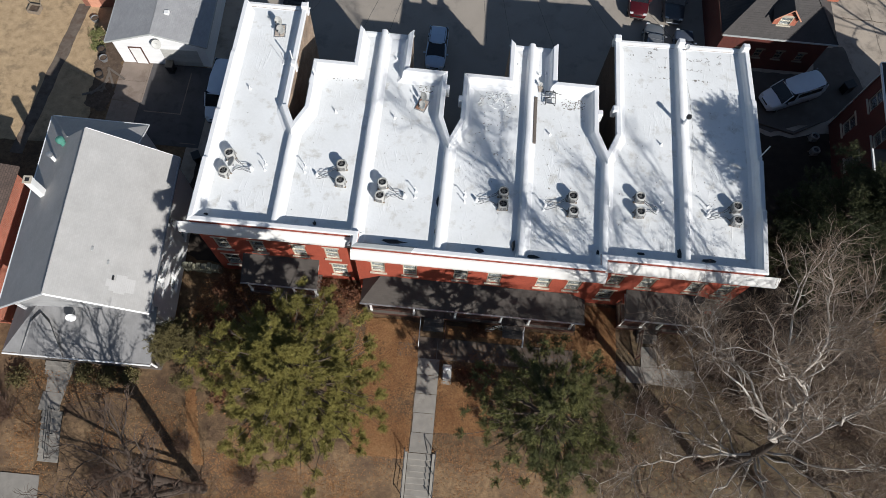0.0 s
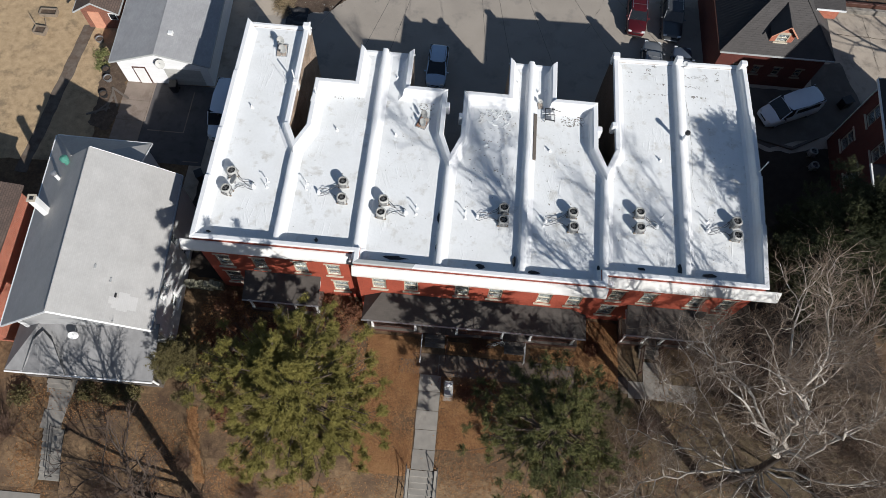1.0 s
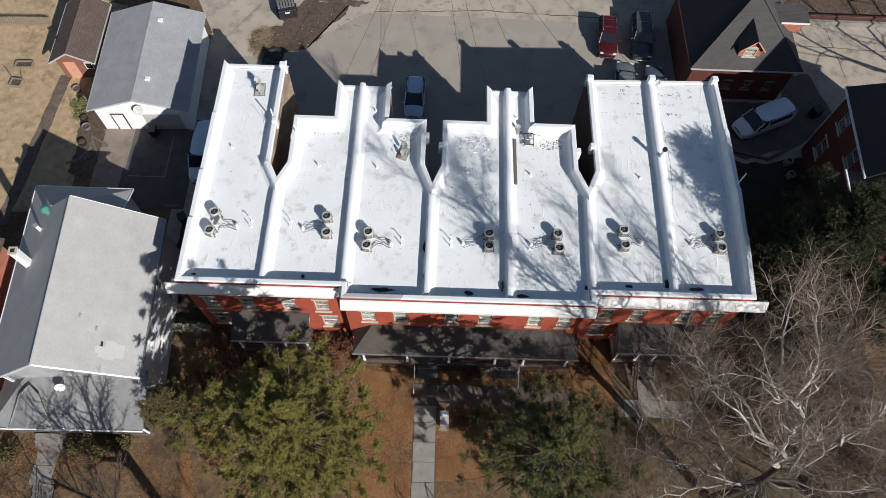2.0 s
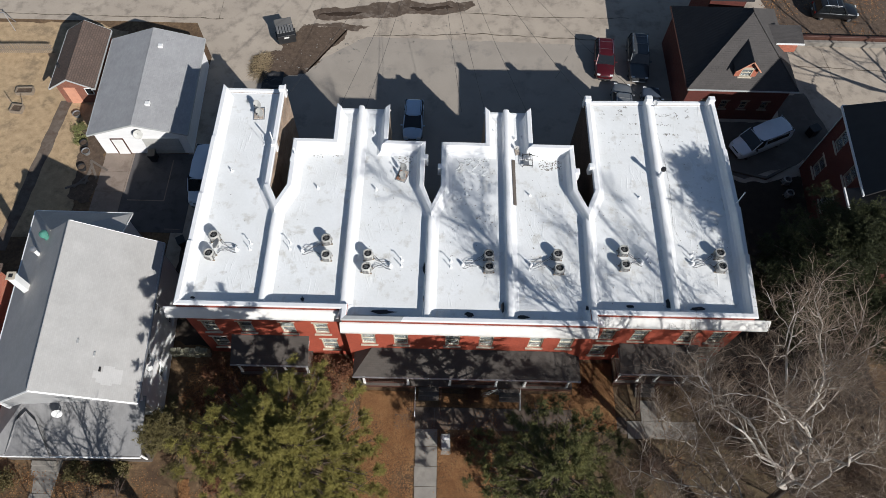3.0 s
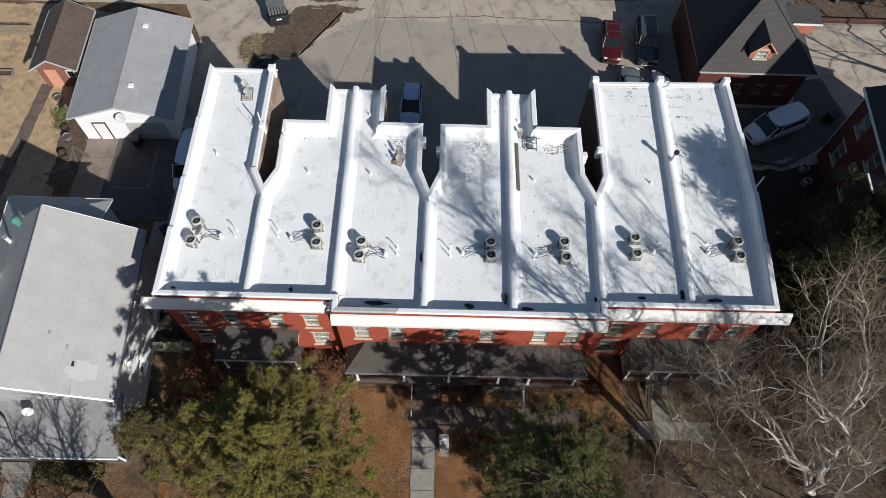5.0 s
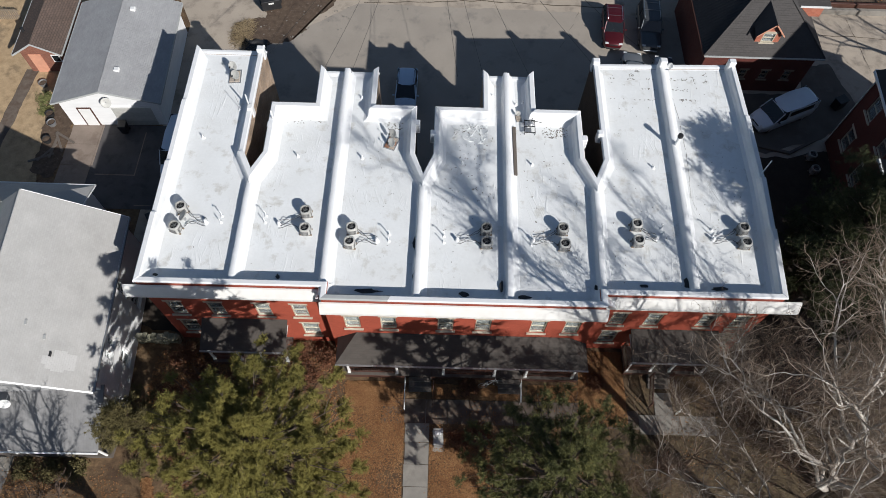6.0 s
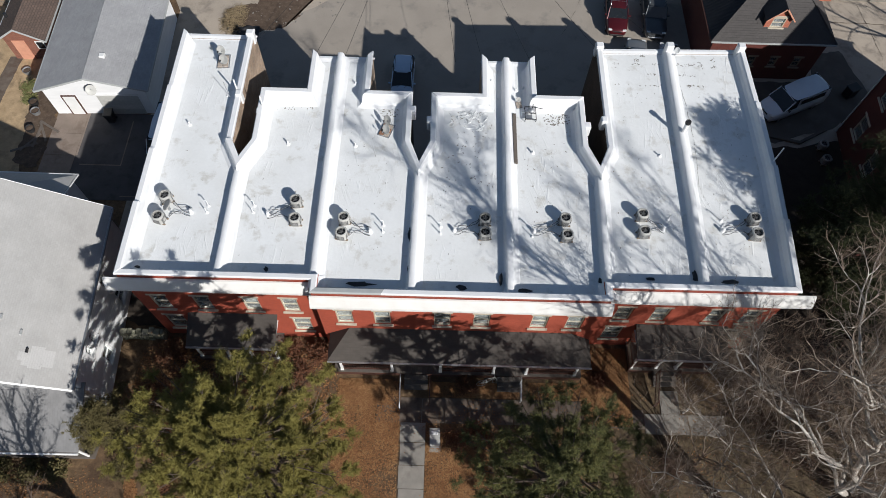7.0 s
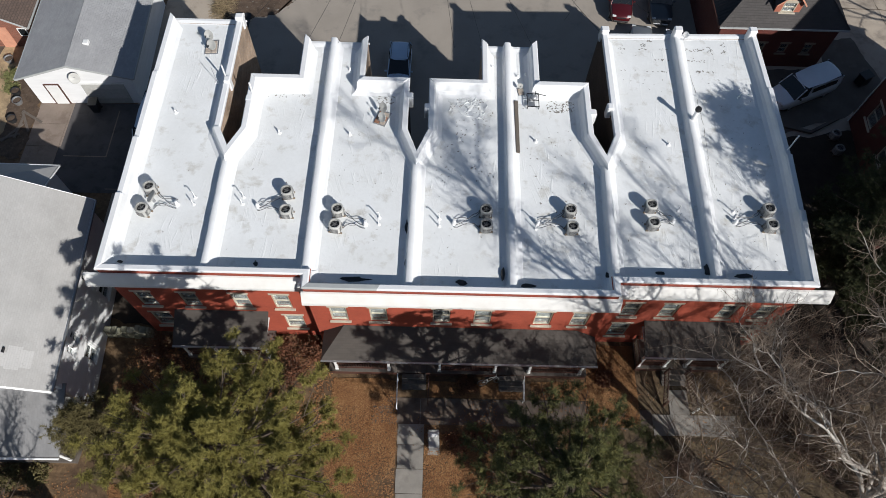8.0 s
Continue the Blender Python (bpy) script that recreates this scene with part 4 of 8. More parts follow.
# ---- porches ----


def porch(x0, x1, y_wall, y_eave, z_eave, z_top, posts, gaps, floor_z, label, hip=(1.3, 1.3), mat="porch_roof", step_w=1.5):
    """A roofed wooden porch: hipped roof, posts, rails with balusters, steps at the gaps."""
    t = thing("porch", Matrix(), label, "porch", "front porches")
    a, b = hip
    part("roof_slope", slabbed([(x0, y_eave, z_eave), (x1, y_eave, z_eave), (x1 - b, y_wall - 0.01, z_top), (x0 + a, y_wall - 0.01, z_top)], 0.09), mat, t)
    if a:
        part("roof_hip", slabbed([(x0, y_eave, z_eave), (x0 + a, y_wall - 0.01, z_top), (x0, y_wall - 0.01, z_eave)], 0.09), mat, t)
    if b:
        part("roof_hip", slabbed([(x1, y_eave, z_eave), (x1, y_wall - 0.01, z_eave), (x1 - b, y_wall - 0.01, z_top)], 0.09), mat, t)
    part("gutter", boxed(x0 - 0.02, y_eave - 0.09, z_eave - 0.12, x1 + 0.02, y_eave - 0.004, z_eave - 0.01), "galv", t, "grey metal gutter")
    part("beam", boxed(x0 + 0.2, y_eave + 0.2, z_eave - 0.32, x1 - 0.2, y_eave + 0.36, z_eave - 0.13), "white_paint", t)
    part("ceiling_board", boxed(x0 + 0.1, y_eave + 0.37, z_eave - 0.16, x1 - 0.1, y_wall - 0.02, z_eave - 0.13), "white_paint", t)
    yp = y_eave + 0.28
    for x in posts:
        p = part("post", boxed(x - 0.075, yp - 0.075, floor_z, x + 0.075, yp + 0.075, z_eave - 0.32, 0.012), "white_paint", t, "white square porch post")
        part("post_base", boxed(x - 0.11, yp - 0.11, floor_z, x + 0.11, yp + 0.11, floor_z + 0.18, 0.01), "white_paint", p)
    nb = int((x1 - x0 - 0.3) / 0.35)
    w = (x1 - x0 - 0.3) / nb
    for k in range(nb):
        part("floor_board", boxed(x0 + 0.15 + k * w + 0.004, yp - 0.2, floor_z - 0.06, x0 + 0.15 + (k + 1) * w - 0.004, y_wall - 0.01, floor_z), "floor_wood", t)
    part("skirt", boxed(x0 + 0.17, yp - 0.17, -0.3, x1 - 0.17, yp - 0.1, floor_z - 0.065), "wood_dark", t)
    for u, v in zip(posts, posts[1:]):
        if any(u - 0.01 <= g <= v + 0.01 for g in gaps):
            g = (u + v) / 2
            for k in range(3):
                part("step", boxed(g - step_w / 2, yp - 0.2 - 0.3 * (k + 1), -0.3, g + step_w / 2, yp - 0.204 - 0.3 * k, floor_z - 0.17 * (k + 1), 0.012), "floor_wood", t)
            continue
        for z in (floor_z + 0.12, floor_z + 0.9):
            part("rail", boxed(u + 0.075, yp - 0.04, z, v - 0.075, yp + 0.04, z + 0.06, 0.008), "wood_dark", t)
        n = max(2, int((v - u) / 0.15))
        proto = None
        for k in range(1, n):
            x = u + (v - u) * k / n
            if proto is None:
                proto = part("baluster", boxed(-0.02, -0.02, 0, 0.02, 0.02, 0.72), "wood_dark", t)
                ob = proto
            else:
                ob = new("baluster", proto.data)
                ob.parent = t
            ob.location = (x, yp, floor_z + 0.18)
    return t


porch(-7.85, 8.35, YC, 13.68, 2.96, 3.95, [-7.2, -4.0, -0.9, 2.5, 4.6, 7.75], [-2.4, 3.5], 0.6, "long shingled porch with white posts across the middle houses")
porch(-16.6, -11.1, YS, 14.35, 3.0, 3.8, [-16.3, -14.5, -13.0, -11.4], [-13.7], 0.6, "dark-roofed porch in the shade of the pine", hip=(0.0, 0.0))
porch(11.2, 16.9, YS, 14.3, 3.0, 3.8, [11.5, 13.1, 14.4, 16.6], [13.7], 0.6, "grey shingled end porch with stained wooden rails", hip=(0.0, 0.0))
for x, y0, y1, z0, z1 in ((-3.42, 13.3, 11.6, 0.5, 0.05), (-1.55, 13.3, 11.9, 0.5, 0.05), (4.25, 13.3, 12.2, 0.5, 0.05)):
    hand_rail(x, y0, y1, z0, z1, "white_paint" if x in (-3.42, 4.25) else "wood_dark", 2, 0.9, label="porch step handrail of painted pipe")



def picket_rail(a, b, n, label, end=None):
    """A wooden rail with pickets from a to b; end: a white newel post at b."""
    t = thing("porch_rail", Matrix(), label, "railing", "porch rails")
    a, b = Vector(a), Vector(b)
    for h in (0.12, 0.88):
        part("rail", tubed([a + Vector((0, 0, h)), b + Vector((0, 0, h))], 0.045, 4), "wood_dark", t)
    for k in range(n + 1):
        p = a.lerp(b, k / n)
        part("picket", boxed(p.x - 0.025, p.y - 0.025, p.z + 0.06, p.x + 0.025, p.y + 0.025, p.z + 0.92), "wood_grey", t)
    for p, m in ((a, "wood_dark"), (b, "white_paint" if end else "wood_dark")):
        part("newel", boxed(p.x - 0.05, p.y - 0.05, p.z - 0.1, p.x + 0.05, p.y + 0.05, p.z + 1.05, 0.01), m, t, "white newel post" if m == "white_paint" else "")


picket_rail((13.1, 14.1, 0.58), (12.9, 12.2, 0.1), 11, "stained wooden picket rail beside the porch steps")
picket_rail((14.4, 14.1, 0.58), (14.7, 11.8, 0.1), 13, "stained wooden picket rail with a white newel post", True)
picket_rail((11.38, 16.1, 0.6), (11.38, 14.5, 0.6), 10, "stained wooden picket rail at the porch's side")
picket_rail((16.72, 16.1, 0.6), (16.72, 14.5, 0.6), 10, "stained wooden picket rail at the porch's side")

# small dark scuffs scattered on the white roofs
rr = random.Random(19)
sv, sf = [], []
for _ in range(520):
    x = rr.uniform(XL + 1, XR - 0.6)
    y = rr.uniform(YS + 0.8, 34.0)
    if x < 8.8 and y > 29 or (x < 8.8 and y > 24 and min(abs(x + 13.5), abs(x + 2.57), abs(x - 8.47)) < 1.6) or min(abs(x + 13.5), abs(x + 8.2), abs(x + 2.6), abs(x - 2.9), abs(x - 8.4), abs(x - 13.95)) < 0.9:
        continue
    if x < -8 and rr.random() < 0.7:
        continue
    a, l, w = rr.uniform(-1.5, 1.5), rr.uniform(0.03, 0.1), rr.uniform(0.012, 0.03)
    if rr.random() < 0.3:
        a += 1.2
    u, v = Vector((math.cos(a), math.sin(a), 0)) * l, Vector((-math.sin(a), math.cos(a), 0)) * w
    c = Vector((x, y, deck(y) + 0.006))
    i = len(sv)
    sv += [(c - u)[:], (c - v)[:], (c + u * rr.uniform(0.5, 1))[:], (c + v)[:]]
    sf.append((i, i + 1, i + 2, i + 3))
# rows of specks behind and clusters of grime at the rear parapets
for n, x0, x1, y0, y1, lo, hi in ((9, 11.75, 12.15, 33.75, 34.0, 0.05, 0.1), (10, 16.1, 16.5, 33.2, 33.9, 0.04, 0.1), (12, 10.0, 13.8, 33.45, 33.6, 0.05, 0.12), (6, 12.5, 13.6, 32.5, 32.65, 0.06, 0.12), (10, 9.9, 13.4, 31.55, 31.7, 0.04, 0.12), (14, 14.65, 16.4, 33.4, 33.65, 0.06, 0.15), (10, 14.7, 15.8, 32.5, 32.7, 0.05, 0.12),
                                  (10, 15.0, 16.2, 31.55, 31.75, 0.05, 0.13), (9, 17.0, 17.35, 33.9, 34.3, 0.04, 0.1), (9, 17.0, 17.3, 33.3, 33.65, 0.04, 0.1), (10, 12.25, 12.6, 34.2, 34.4, 0.05, 0.1), (70, -5.3, -3.6, 28.3, 29.3, 0.03, 0.12), (90, 5.3, 7.1, 28.0, 28.9, 0.03, 0.12),
                                  (40, -11.9, -9.6, 28.6, 29.6, 0.03, 0.1), (26, -0.3, 2.0, 25.6, 28.4, 0.03, 0.1), (26, -1.8, 2.2, 22.6, 25.6, 0.03, 0.1), (26, 3.8, 7.2, 20.5, 27.5, 0.03, 0.1), (40, -0.6, 1.6, 28.0, 29.1, 0.03, 0.1)):
    for _ in range(n):
        x, y, a, l = rr.uniform(x0, x1), rr.uniform(y0, y1), rr.uniform(-1.5, 1.5), rr.uniform(lo, hi)
        w = l * rr.uniform(0.25, 0.6)
        c = Vector((x, y, deck(y) + 0.006))
        i = len(sv)
        for k in range(6):
            g = a + k * 1.047
            p, q = l * math.cos(k * 1.047) * rr.uniform(0.6, 1.1), w * math.sin(k * 1.047) * rr.uniform(0.6, 1.1)
            sv.append((c.x + p * math.cos(a) - q * math.sin(a), c.y + p * math.sin(a) + q * math.cos(a), c.z))
        sf.append(tuple(range(i, i + 6)))
# a wandering seam on the last roof
seam = [(14.55, 32.85), (14.78, 29.92), (14.83, 27.39), (14.75, 25.44), (14.59, 23.79), (14.85, 22.6)]
for a, b in zip(seam, seam[1:]):
    n = int(math.dist(a, b) / 0.2)
    for k in range(n):
        if rr.random() < 0.15:
            continue
        x, y = a[0] + (b[0] - a[0]) * k / n + 0.05 * noise.noise((a[0], k * 0.5, 3)), a[1] + (b[1] - a[1]) * k / n
        w = rr.uniform(0.004, 0.014)
        i = len(sv)
        sv += [(x - w, y, deck(y) + 0.006), (x + w, y, deck(y) + 0.006), (x + w, y - 0.24, deck(y) + 0.006), (x - w, y - 0.24, deck(y) + 0.006)]
        sf.append((i, i + 1, i + 2, i + 3))
# loose wrinkles of the membrane behind the fourth house
for k in range(40):
    x, y = rr.uniform(-0.8, 1.7), rr.uniform(27.4, 29.2)
    a = rr.choice((0.7, -0.6, 0.9)) + rr.uniform(-0.3, 0.3)
    l = rr.uniform(0.15, 0.42)
    pts = [Vector((x + l * f * math.cos(a + 0.5 * f), y + l * f * math.sin(a + 0.5 * f), deck(y) + 0.004)) for f in (-1, -0.4, 0.3, 1)]
    part("membrane_wrinkle", tubed(pts, [0.01, 0.04, 0.045, 0.01], 6), "membrane", row, smooth=True)
me = bpy.data.meshes.new("scuff")
me.from_pydata(sv, [], sf)
me.materials.append(M["scuff"])
ob = new("scuff", me)
ob.parent = row
tagged(ob, "small grey-brown scuffs on the roofs", kind="stuff")


def crack(pts, w, seed):
    """A dirty joint that wanders over the paving."""
    rr = random.Random(seed)
    bm = bmesh.new()
    left, right = [], []
    fine = []
    for a, b in zip(pts, pts[1:]):
        n = max(2, int(math.dist(a, b) / 0.35))
        fine += [(a[0] + (b[0] - a[0]) * k / n, a[1] + (b[1] - a[1]) * k / n) for k in range(n)]
    fine.append(pts[-1])
    for x, y in fine:
        o = noise.noise_vector((x * 0.9, y * 0.9, seed)) * 0.16
        h2 = w * rr.uniform(0.25, 1.0)
        left.append(bm.verts.new((x + o.x - h2 * 0.3, y + o.y - h2, 0.034)))
        right.append(bm.verts.new((x + o.x + h2 * 0.3, y + o.y + h2, 0.034)))
    for k in range(len(fine) - 1):
        bm.faces.new((left[k], left[k + 1], right[k + 1], right[k]))
    return single("pavement_crack", bm, "crack", "dark dirty crack in the old paving", "crack", "pavement cracks", "structure")


for k, pts in enumerate(([(-9, 49.4), (2, 50.1), (14, 49.7)], [(-4, 53.2), (8, 52.6), (17, 52.9)], [(-60, 51.2), (-40, 51.0), (-24, 51.2)], [(-24.5, 51), (-24.2, 57), (-23.6, 61)], [(-12, 57), (4, 56.4), (26, 57)],
                         [(33, 47), (44, 46.6), (60, 47.2)], [(36, 49.3), (36.4, 43), (35.6, 38.5)], [(-40, 55), (-24, 54.6)], [(9, 44.5), (11, 49)], [(2.5, 53), (3.2, 57.5)])):
    crack(pts, 0.07, k + 3)
rr = random.Random(5)
bm = bmesh.new()
for _ in range(170):
    x, y = rr.uniform(-19, 1), rr.uniform(44.5, 54)
    if abs((y - 46.2) - (x + 16) * 0.42) > 2.6:
        continue
    s = rr.uniform(0.02, 0.07)
    box(bm, -s, -s * 0.7, 0, s, s * 0.7, s * 0.7, pose(x, y, 0.025, rr.uniform(-20, 20), rr.uniform(-20, 20), rr.uniform(0, 180)))
single("gravel", bm, "concrete", "loose pale stones and litter on the dirt patch", "gravel", kind="stuff")

# ---- things on the flat roofs ----


def air_conditioner():
    t = thing("air_conditioner", Matrix(), "beige-grey air-conditioner condenser on sleepers on the white roof", "air conditioner", "roof air conditioners")
    n = 20
    bm = bmesh.new()

    def ring(z, s):
        out = []
        for k in range(n):
            a = 2 * math.pi * k / n
            c, d = math.cos(a), math.sin(a)
            r = 0.36 * s / (abs(c) ** 2.7 + abs(d) ** 2.7) ** (1 / 2.7)
            out.append(bm.verts.new((r * c, r * d, z)))
        return out
    rs = [ring(0.1, 0.98), ring(0.12, 1), ring(0.66, 1), ring(0.7, 1.03), ring(0.74, 1.03), ring(0.78, 0.95)]
    circ = [bm.verts.new((0.29 * math.cos(2 * math.pi * k / n), 0.29 * math.sin(2 * math.pi * k / n), 0.79)) for k in range(n)]
    well = [bm.verts.new((0.28 * math.cos(2 * math.pi * k / n), 0.28 * math.sin(2 * math.pi * k / n), 0.6)) for k in range(n)]
    rs += [circ, well]
    for a, b in zip(rs, rs[1:]):
        for k in range(n):
            bm.faces.new((a[k], a[(k + 1) % n], b[(k + 1) % n], b[k]))
    bm.faces.new(rs[0][::-1])
    part("casing", bm, "ac_paint", t)
    bm = bmesh.new()
    disc(bm, (0, 0, 0.604), 0.277, 20)
    part("fan_well", bm, "dark", t)
    bm = bmesh.new()
    for k in range(5):
        a = 2 * math.pi * k / 5
        box(bm, 0.02, -0.045, 0.66, 0.2, 0.045, 0.668, Matrix.Rotation(a, 4, "Z"))
    lathe(bm, [(0.05, 0.64), (0.05, 0.69), (0.001, 0.7)], 10)
    part("fan", bm, "fan_shade", t, "grey fan blades")
    bm = bmesh.new()
    for r in (0.09, 0.17):
        lathe(bm, [(r, 0.785), (r + 0.008, 0.79), (r, 0.797), (r - 0.008, 0.79), (r, 0.785)], 16)
    for k in range(8):
        a = 2 * math.pi * k / 8
        box(bm, 0.03, -0.004, 0.785, 0.29, 0.003, 0.791, Matrix.Rotation(a, 4, "Z"))
    part("fan_guard", bm, "iron", t)
    bm = bmesh.new()
    for k in range(8):
        z = 0.17 + k * 0.06
        for s in (1, -1):
            box(bm, -0.24, s * 0.362 - 0.006, z, 0.24, s * 0.362 + 0.006, z + 0.02)
            box(bm, s * 0.362 - 0.006, -0.24, z, s * 0.362 + 0.006, 0.24, z + 0.02)
    part("louvre", bm, "fan_shade", t)
    for s in (-1, 1):
        part("sleeper", boxed(-0.42, s * 0.22 - 0.05, 0, 0.42, s * 0.22 + 0.05, 0.1, 0.01), "wood_grey", t)
    part("service_box", boxed(0.3, -0.1, 0.3, 0.42, 0.1, 0.55, 0.01), "ac_paint", t)
    return t


AC = air_conditioner()
AC_PLACES = [(-17.35, 21.5, 20), (-17.45, 20.1, -15), (-9.7, 21.45, 8), (-9.6, 20.2, 0), (-6.78, 20.35, 12), (-6.83, 19.35, -6), (1.42, 20.55, 0), (1.42, 19.6, 4),
             (6.12, 20.7, -6), (6.16, 19.6, 3), (10.7, 21.15, 0), (10.68, 20.0, 5), (17.3, 21.1, 10), (17.25, 20.05, -4)]
for k, (x, y, a) in enumerate(AC_PLACES):
    m = pose(x, y, deck(y) - 0.002, 0, 0, a)
    if k == 0:
        AC.matrix_basis = m @ Matrix.Scale(0.9, 4)
    else:
        copy_thing(AC, m)

# a spare casing lid standing between two units on the first roof
t = thing("fan_cover", pose(-17.1, 20.85, deck(20.8), 0, 0, 0), "pale grey round fan cover leaning between two condensers", "fan cover")
part("lid", lathed([(0.001, -0.02), (0.33, -0.02), (0.35, 0.01), (0.33, 0.05), (0.001, 0.06)], 18), "ac_paint", t).matrix_basis = pose(0, 0, 0.52, 0, -40, 0)
part("stand", boxed(-0.06, -0.06, 0, 0.06, 0.06, 0.5), "galv", t)


def line_set(xa, ya, xb, yb, seed):
    """Insulated pipes from a pair of units to their roof hood."""
    rr = random.Random(seed)
    t = thing("refrigerant_lines", Matrix(), "dark grey insulated pipes looping from condensers to a roof hood", "pipes", "roof pipes")
    z = deck(yb)
    for k in range(4):
        o = 0.09 * (k - 1.5)
        pts = []
        y0 = ya + (0.55 if k % 2 else -0.45)
        for i in range(9):
            f = i / 8
            pts.append((xa + (xb - xa) * f, y0 + (yb + o - y0) * f ** 0.6 + 0.14 * math.sin(f * 5 + k), z + 0.05 + 0.3 * math.sin(f * math.pi) * rr.uniform(0.6, 1.1) * (1 - 0.4 * f)))
        part("pipe", tubed(pts, 0.018, 6), "copper_pipe" if k != 2 else "galv", t, smooth=True)
    bm = lathed([(0.16, -0.01), (0.13, 0.08), (0.09, 0.2), (0.1, 0.3), (0.06, 0.36)], 10)
    part("roof_hood", bm, "coating", t, "white pipe boot").matrix_basis = pose(xb, yb, z)
    return t


for k, (i, dx, dy) in enumerate(((0, 1.55, -0.35), (2, -1.6, -0.5), (4, 1.55, -0.45), (6, -1.75, -0.5), (8, -1.8, -0.45), (10, 1.25, -0.5), (12, -1.85, -0.5))):
    x, y, _ = AC_PLACES[i]
    y2 = AC_PLACES[i + 1][1]
    line_set(x + math.copysign(0.32, dx), (y + y2) / 2, x + dx, (y + y2) / 2 + dy * 0.3, 30 + k)


def gooseneck(x, y, s):
    t = thing("vent_pipes", Matrix(), "pair of thin white vent pipes with a hooked top", "vent pipe", "roof vent pipes")
    z = deck(y)
    part("hooked_pipe", tubed([(x, y + 0.25, z - 0.05), (x, y + 0.25, z + 0.5), (x - 0.03, y + 0.25, z + 0.58), (x - 0.1, y + 0.25, z + 0.6), (x - 0.15, y + 0.25, z + 0.54)], 0.028, 8), "white_paint", t, smooth=True)
    part("straight_pipe", tubed([(x - 0.02, y - 0.2, z - 0.05), (x - 0.02, y - 0.2, z + 0.5)], 0.028, 8), "white_paint", t)
    for q in (0.25, -0.2):
        part("flashing", lathed([(0.13, -0.01), (0.1, 0.03), (0.04, 0.06), (0.035, 0.12)], 10), "coating", t).matrix_basis = pose(x, y + q, z)


for x, y in ((-14.9, 20.95), (-12.2, 21.05), (-4.5, 19.95), (-1.15, 19.95), (4.2, 19.9), (12.35, 20.9), (15.5, 20.9)):
    gooseneck(x, y, 1)


def stub(x, y, h, r, mat="white_paint", lean=0.0, label="short white plumbing vent on the roof"):
    t = thing("plumbing_vent", pose(x, y, deck(y)), label, "vent pipe", "plumbing vents")
    part("pipe", tubed([(0, 0, -0.05), (lean, 0, h)], r, 10), mat, t)
    part("flashing", lathed([(r * 3, -0.01), (r * 2.2, 0.04), (r * 1.2, 0.08)], 12), "coating", t)


for x, y, h, r in ((-17.2, 27.2, 0.3, 0.05), (-10.8, 25.9, 0.32, 0.05), (-6.6, 25.9, 0.34, 0.05), (-0.1, 25.75, 0.3, 0.05), (4.5, 25.75, 0.3, 0.05), (12.47, 25.79, 0.28, 0.05),
                  (17.46, 29.60, 0.4, 0.05), (3.6, 30.8, 0.25, 0.05), (-7.0, 31.0, 0.25, 0.05), (2.0, 31.5, 0.25, 0.05), (4.1, 31.0, 0.25, 0.04)):
    stub(x, y, h, r)
t = thing("flue_pipe", pose(14.05, 27.4, deck(27.4) + 0.5), "black-topped metal flue standing on a party wall", "flue")
part("pipe", tubed([(0, 0, -0.3), (0, 0, 0.85)], 0.13, 12), "coating", t)
part("cowl", lathed([(0.17, 0.8), (0.19, 0.86), (0.17, 1.0), (0.1, 1.02)], 14), "black_plastic", t)
t = thing("antenna_mast", pose(-15.15, 29.7, deck(29.7)), "thin leaning metal mast on the flat roof", "mast")
part("mast", tubed([(0, 0, 0), (-0.05, 0.02, 1.25)], 0.015, 6), "galv", t)
part("foot", boxed(-0.12, -0.12, 0, 0.12, 0.12, 0.05), "coating", t)
t = thing("wall_mast", pose(XR + 0.4, 25.2, 8.9), "short white mast fixed on the side parapet", "mast")
part("mast", tubed([(0, 0, 0), (0.1, 0.1, 1.3)], 0.045, 8), "white_paint", t)


def dish(x, y, turn, label, rusty=False, two=False, size=0.85):
    t = thing("satellite_dish", pose(x, y, deck(y), 0, 0, turn) @ Matrix.Scale(size, 4), label, "satellite dish", "satellite dishes")
    part("ballast_frame", boxed(-0.5, -0.7, 0, 0.5, -0.64, 0.05), "galv", t)
    part("ballast_frame", boxed(-0.5, 0.64, 0, 0.5, 0.7, 0.05), "galv", t)
    part("ballast_frame", boxed(-0.5, -0.635, 0, -0.44, 0.635, 0.05), "galv", t)
    part("ballast_frame", boxed(0.44, -0.635, 0, 0.5, 0.635, 0.05), "galv", t)
    for k in range(3):
        part("ballast_block", boxed(-0.42, -0.6 + k * 0.4, 0.002, -0.05, -0.25 + k * 0.4, 0.12, 0.01), "rust" if rusty else "ballast", t)
        part("ballast_block", boxed(0.02, -0.6 + k * 0.4, 0.002, 0.38, -0.25 + k * 0.4, 0.12, 0.01), "rust" if rusty and k == 1 else "ballast", t)
    part("mast", tubed([(0, 0.4, 0.02), (0, 0.4, 0.75)], 0.035, 8), "galv", t)
    for k in range(2 if two else 1):
        d = part("dish", lathed([(0.001, -0.1), (0.2, -0.075), (0.38, 0.0), (0.4, 0.012), (0.37, 0.012), (0.2, -0.055), (0.001, -0.08)], 20, caps=False), "ac_paint", t, "grey satellite dish", True)
        d.matrix_basis = pose(-0.05 + 0.2 * k, 0.42 - 0.75 * k, 0.82 - 0.2 * k, 58, 0, -25)
        part("feed_arm", tubed([(0, -0.34, -0.06), (0, -0.3, 0.28), (0, -0.05, 0.42)], 0.018, 6), "galv", d)
        part("feed_head", boxed(-0.05, -0.1, 0.38, 0.05, 0.04, 0.46, 0.01), "black_plastic", d)


dish(-16.0, 32.6, 5, "grey satellite dish on a ballasted frame on the flat roof", two=True)
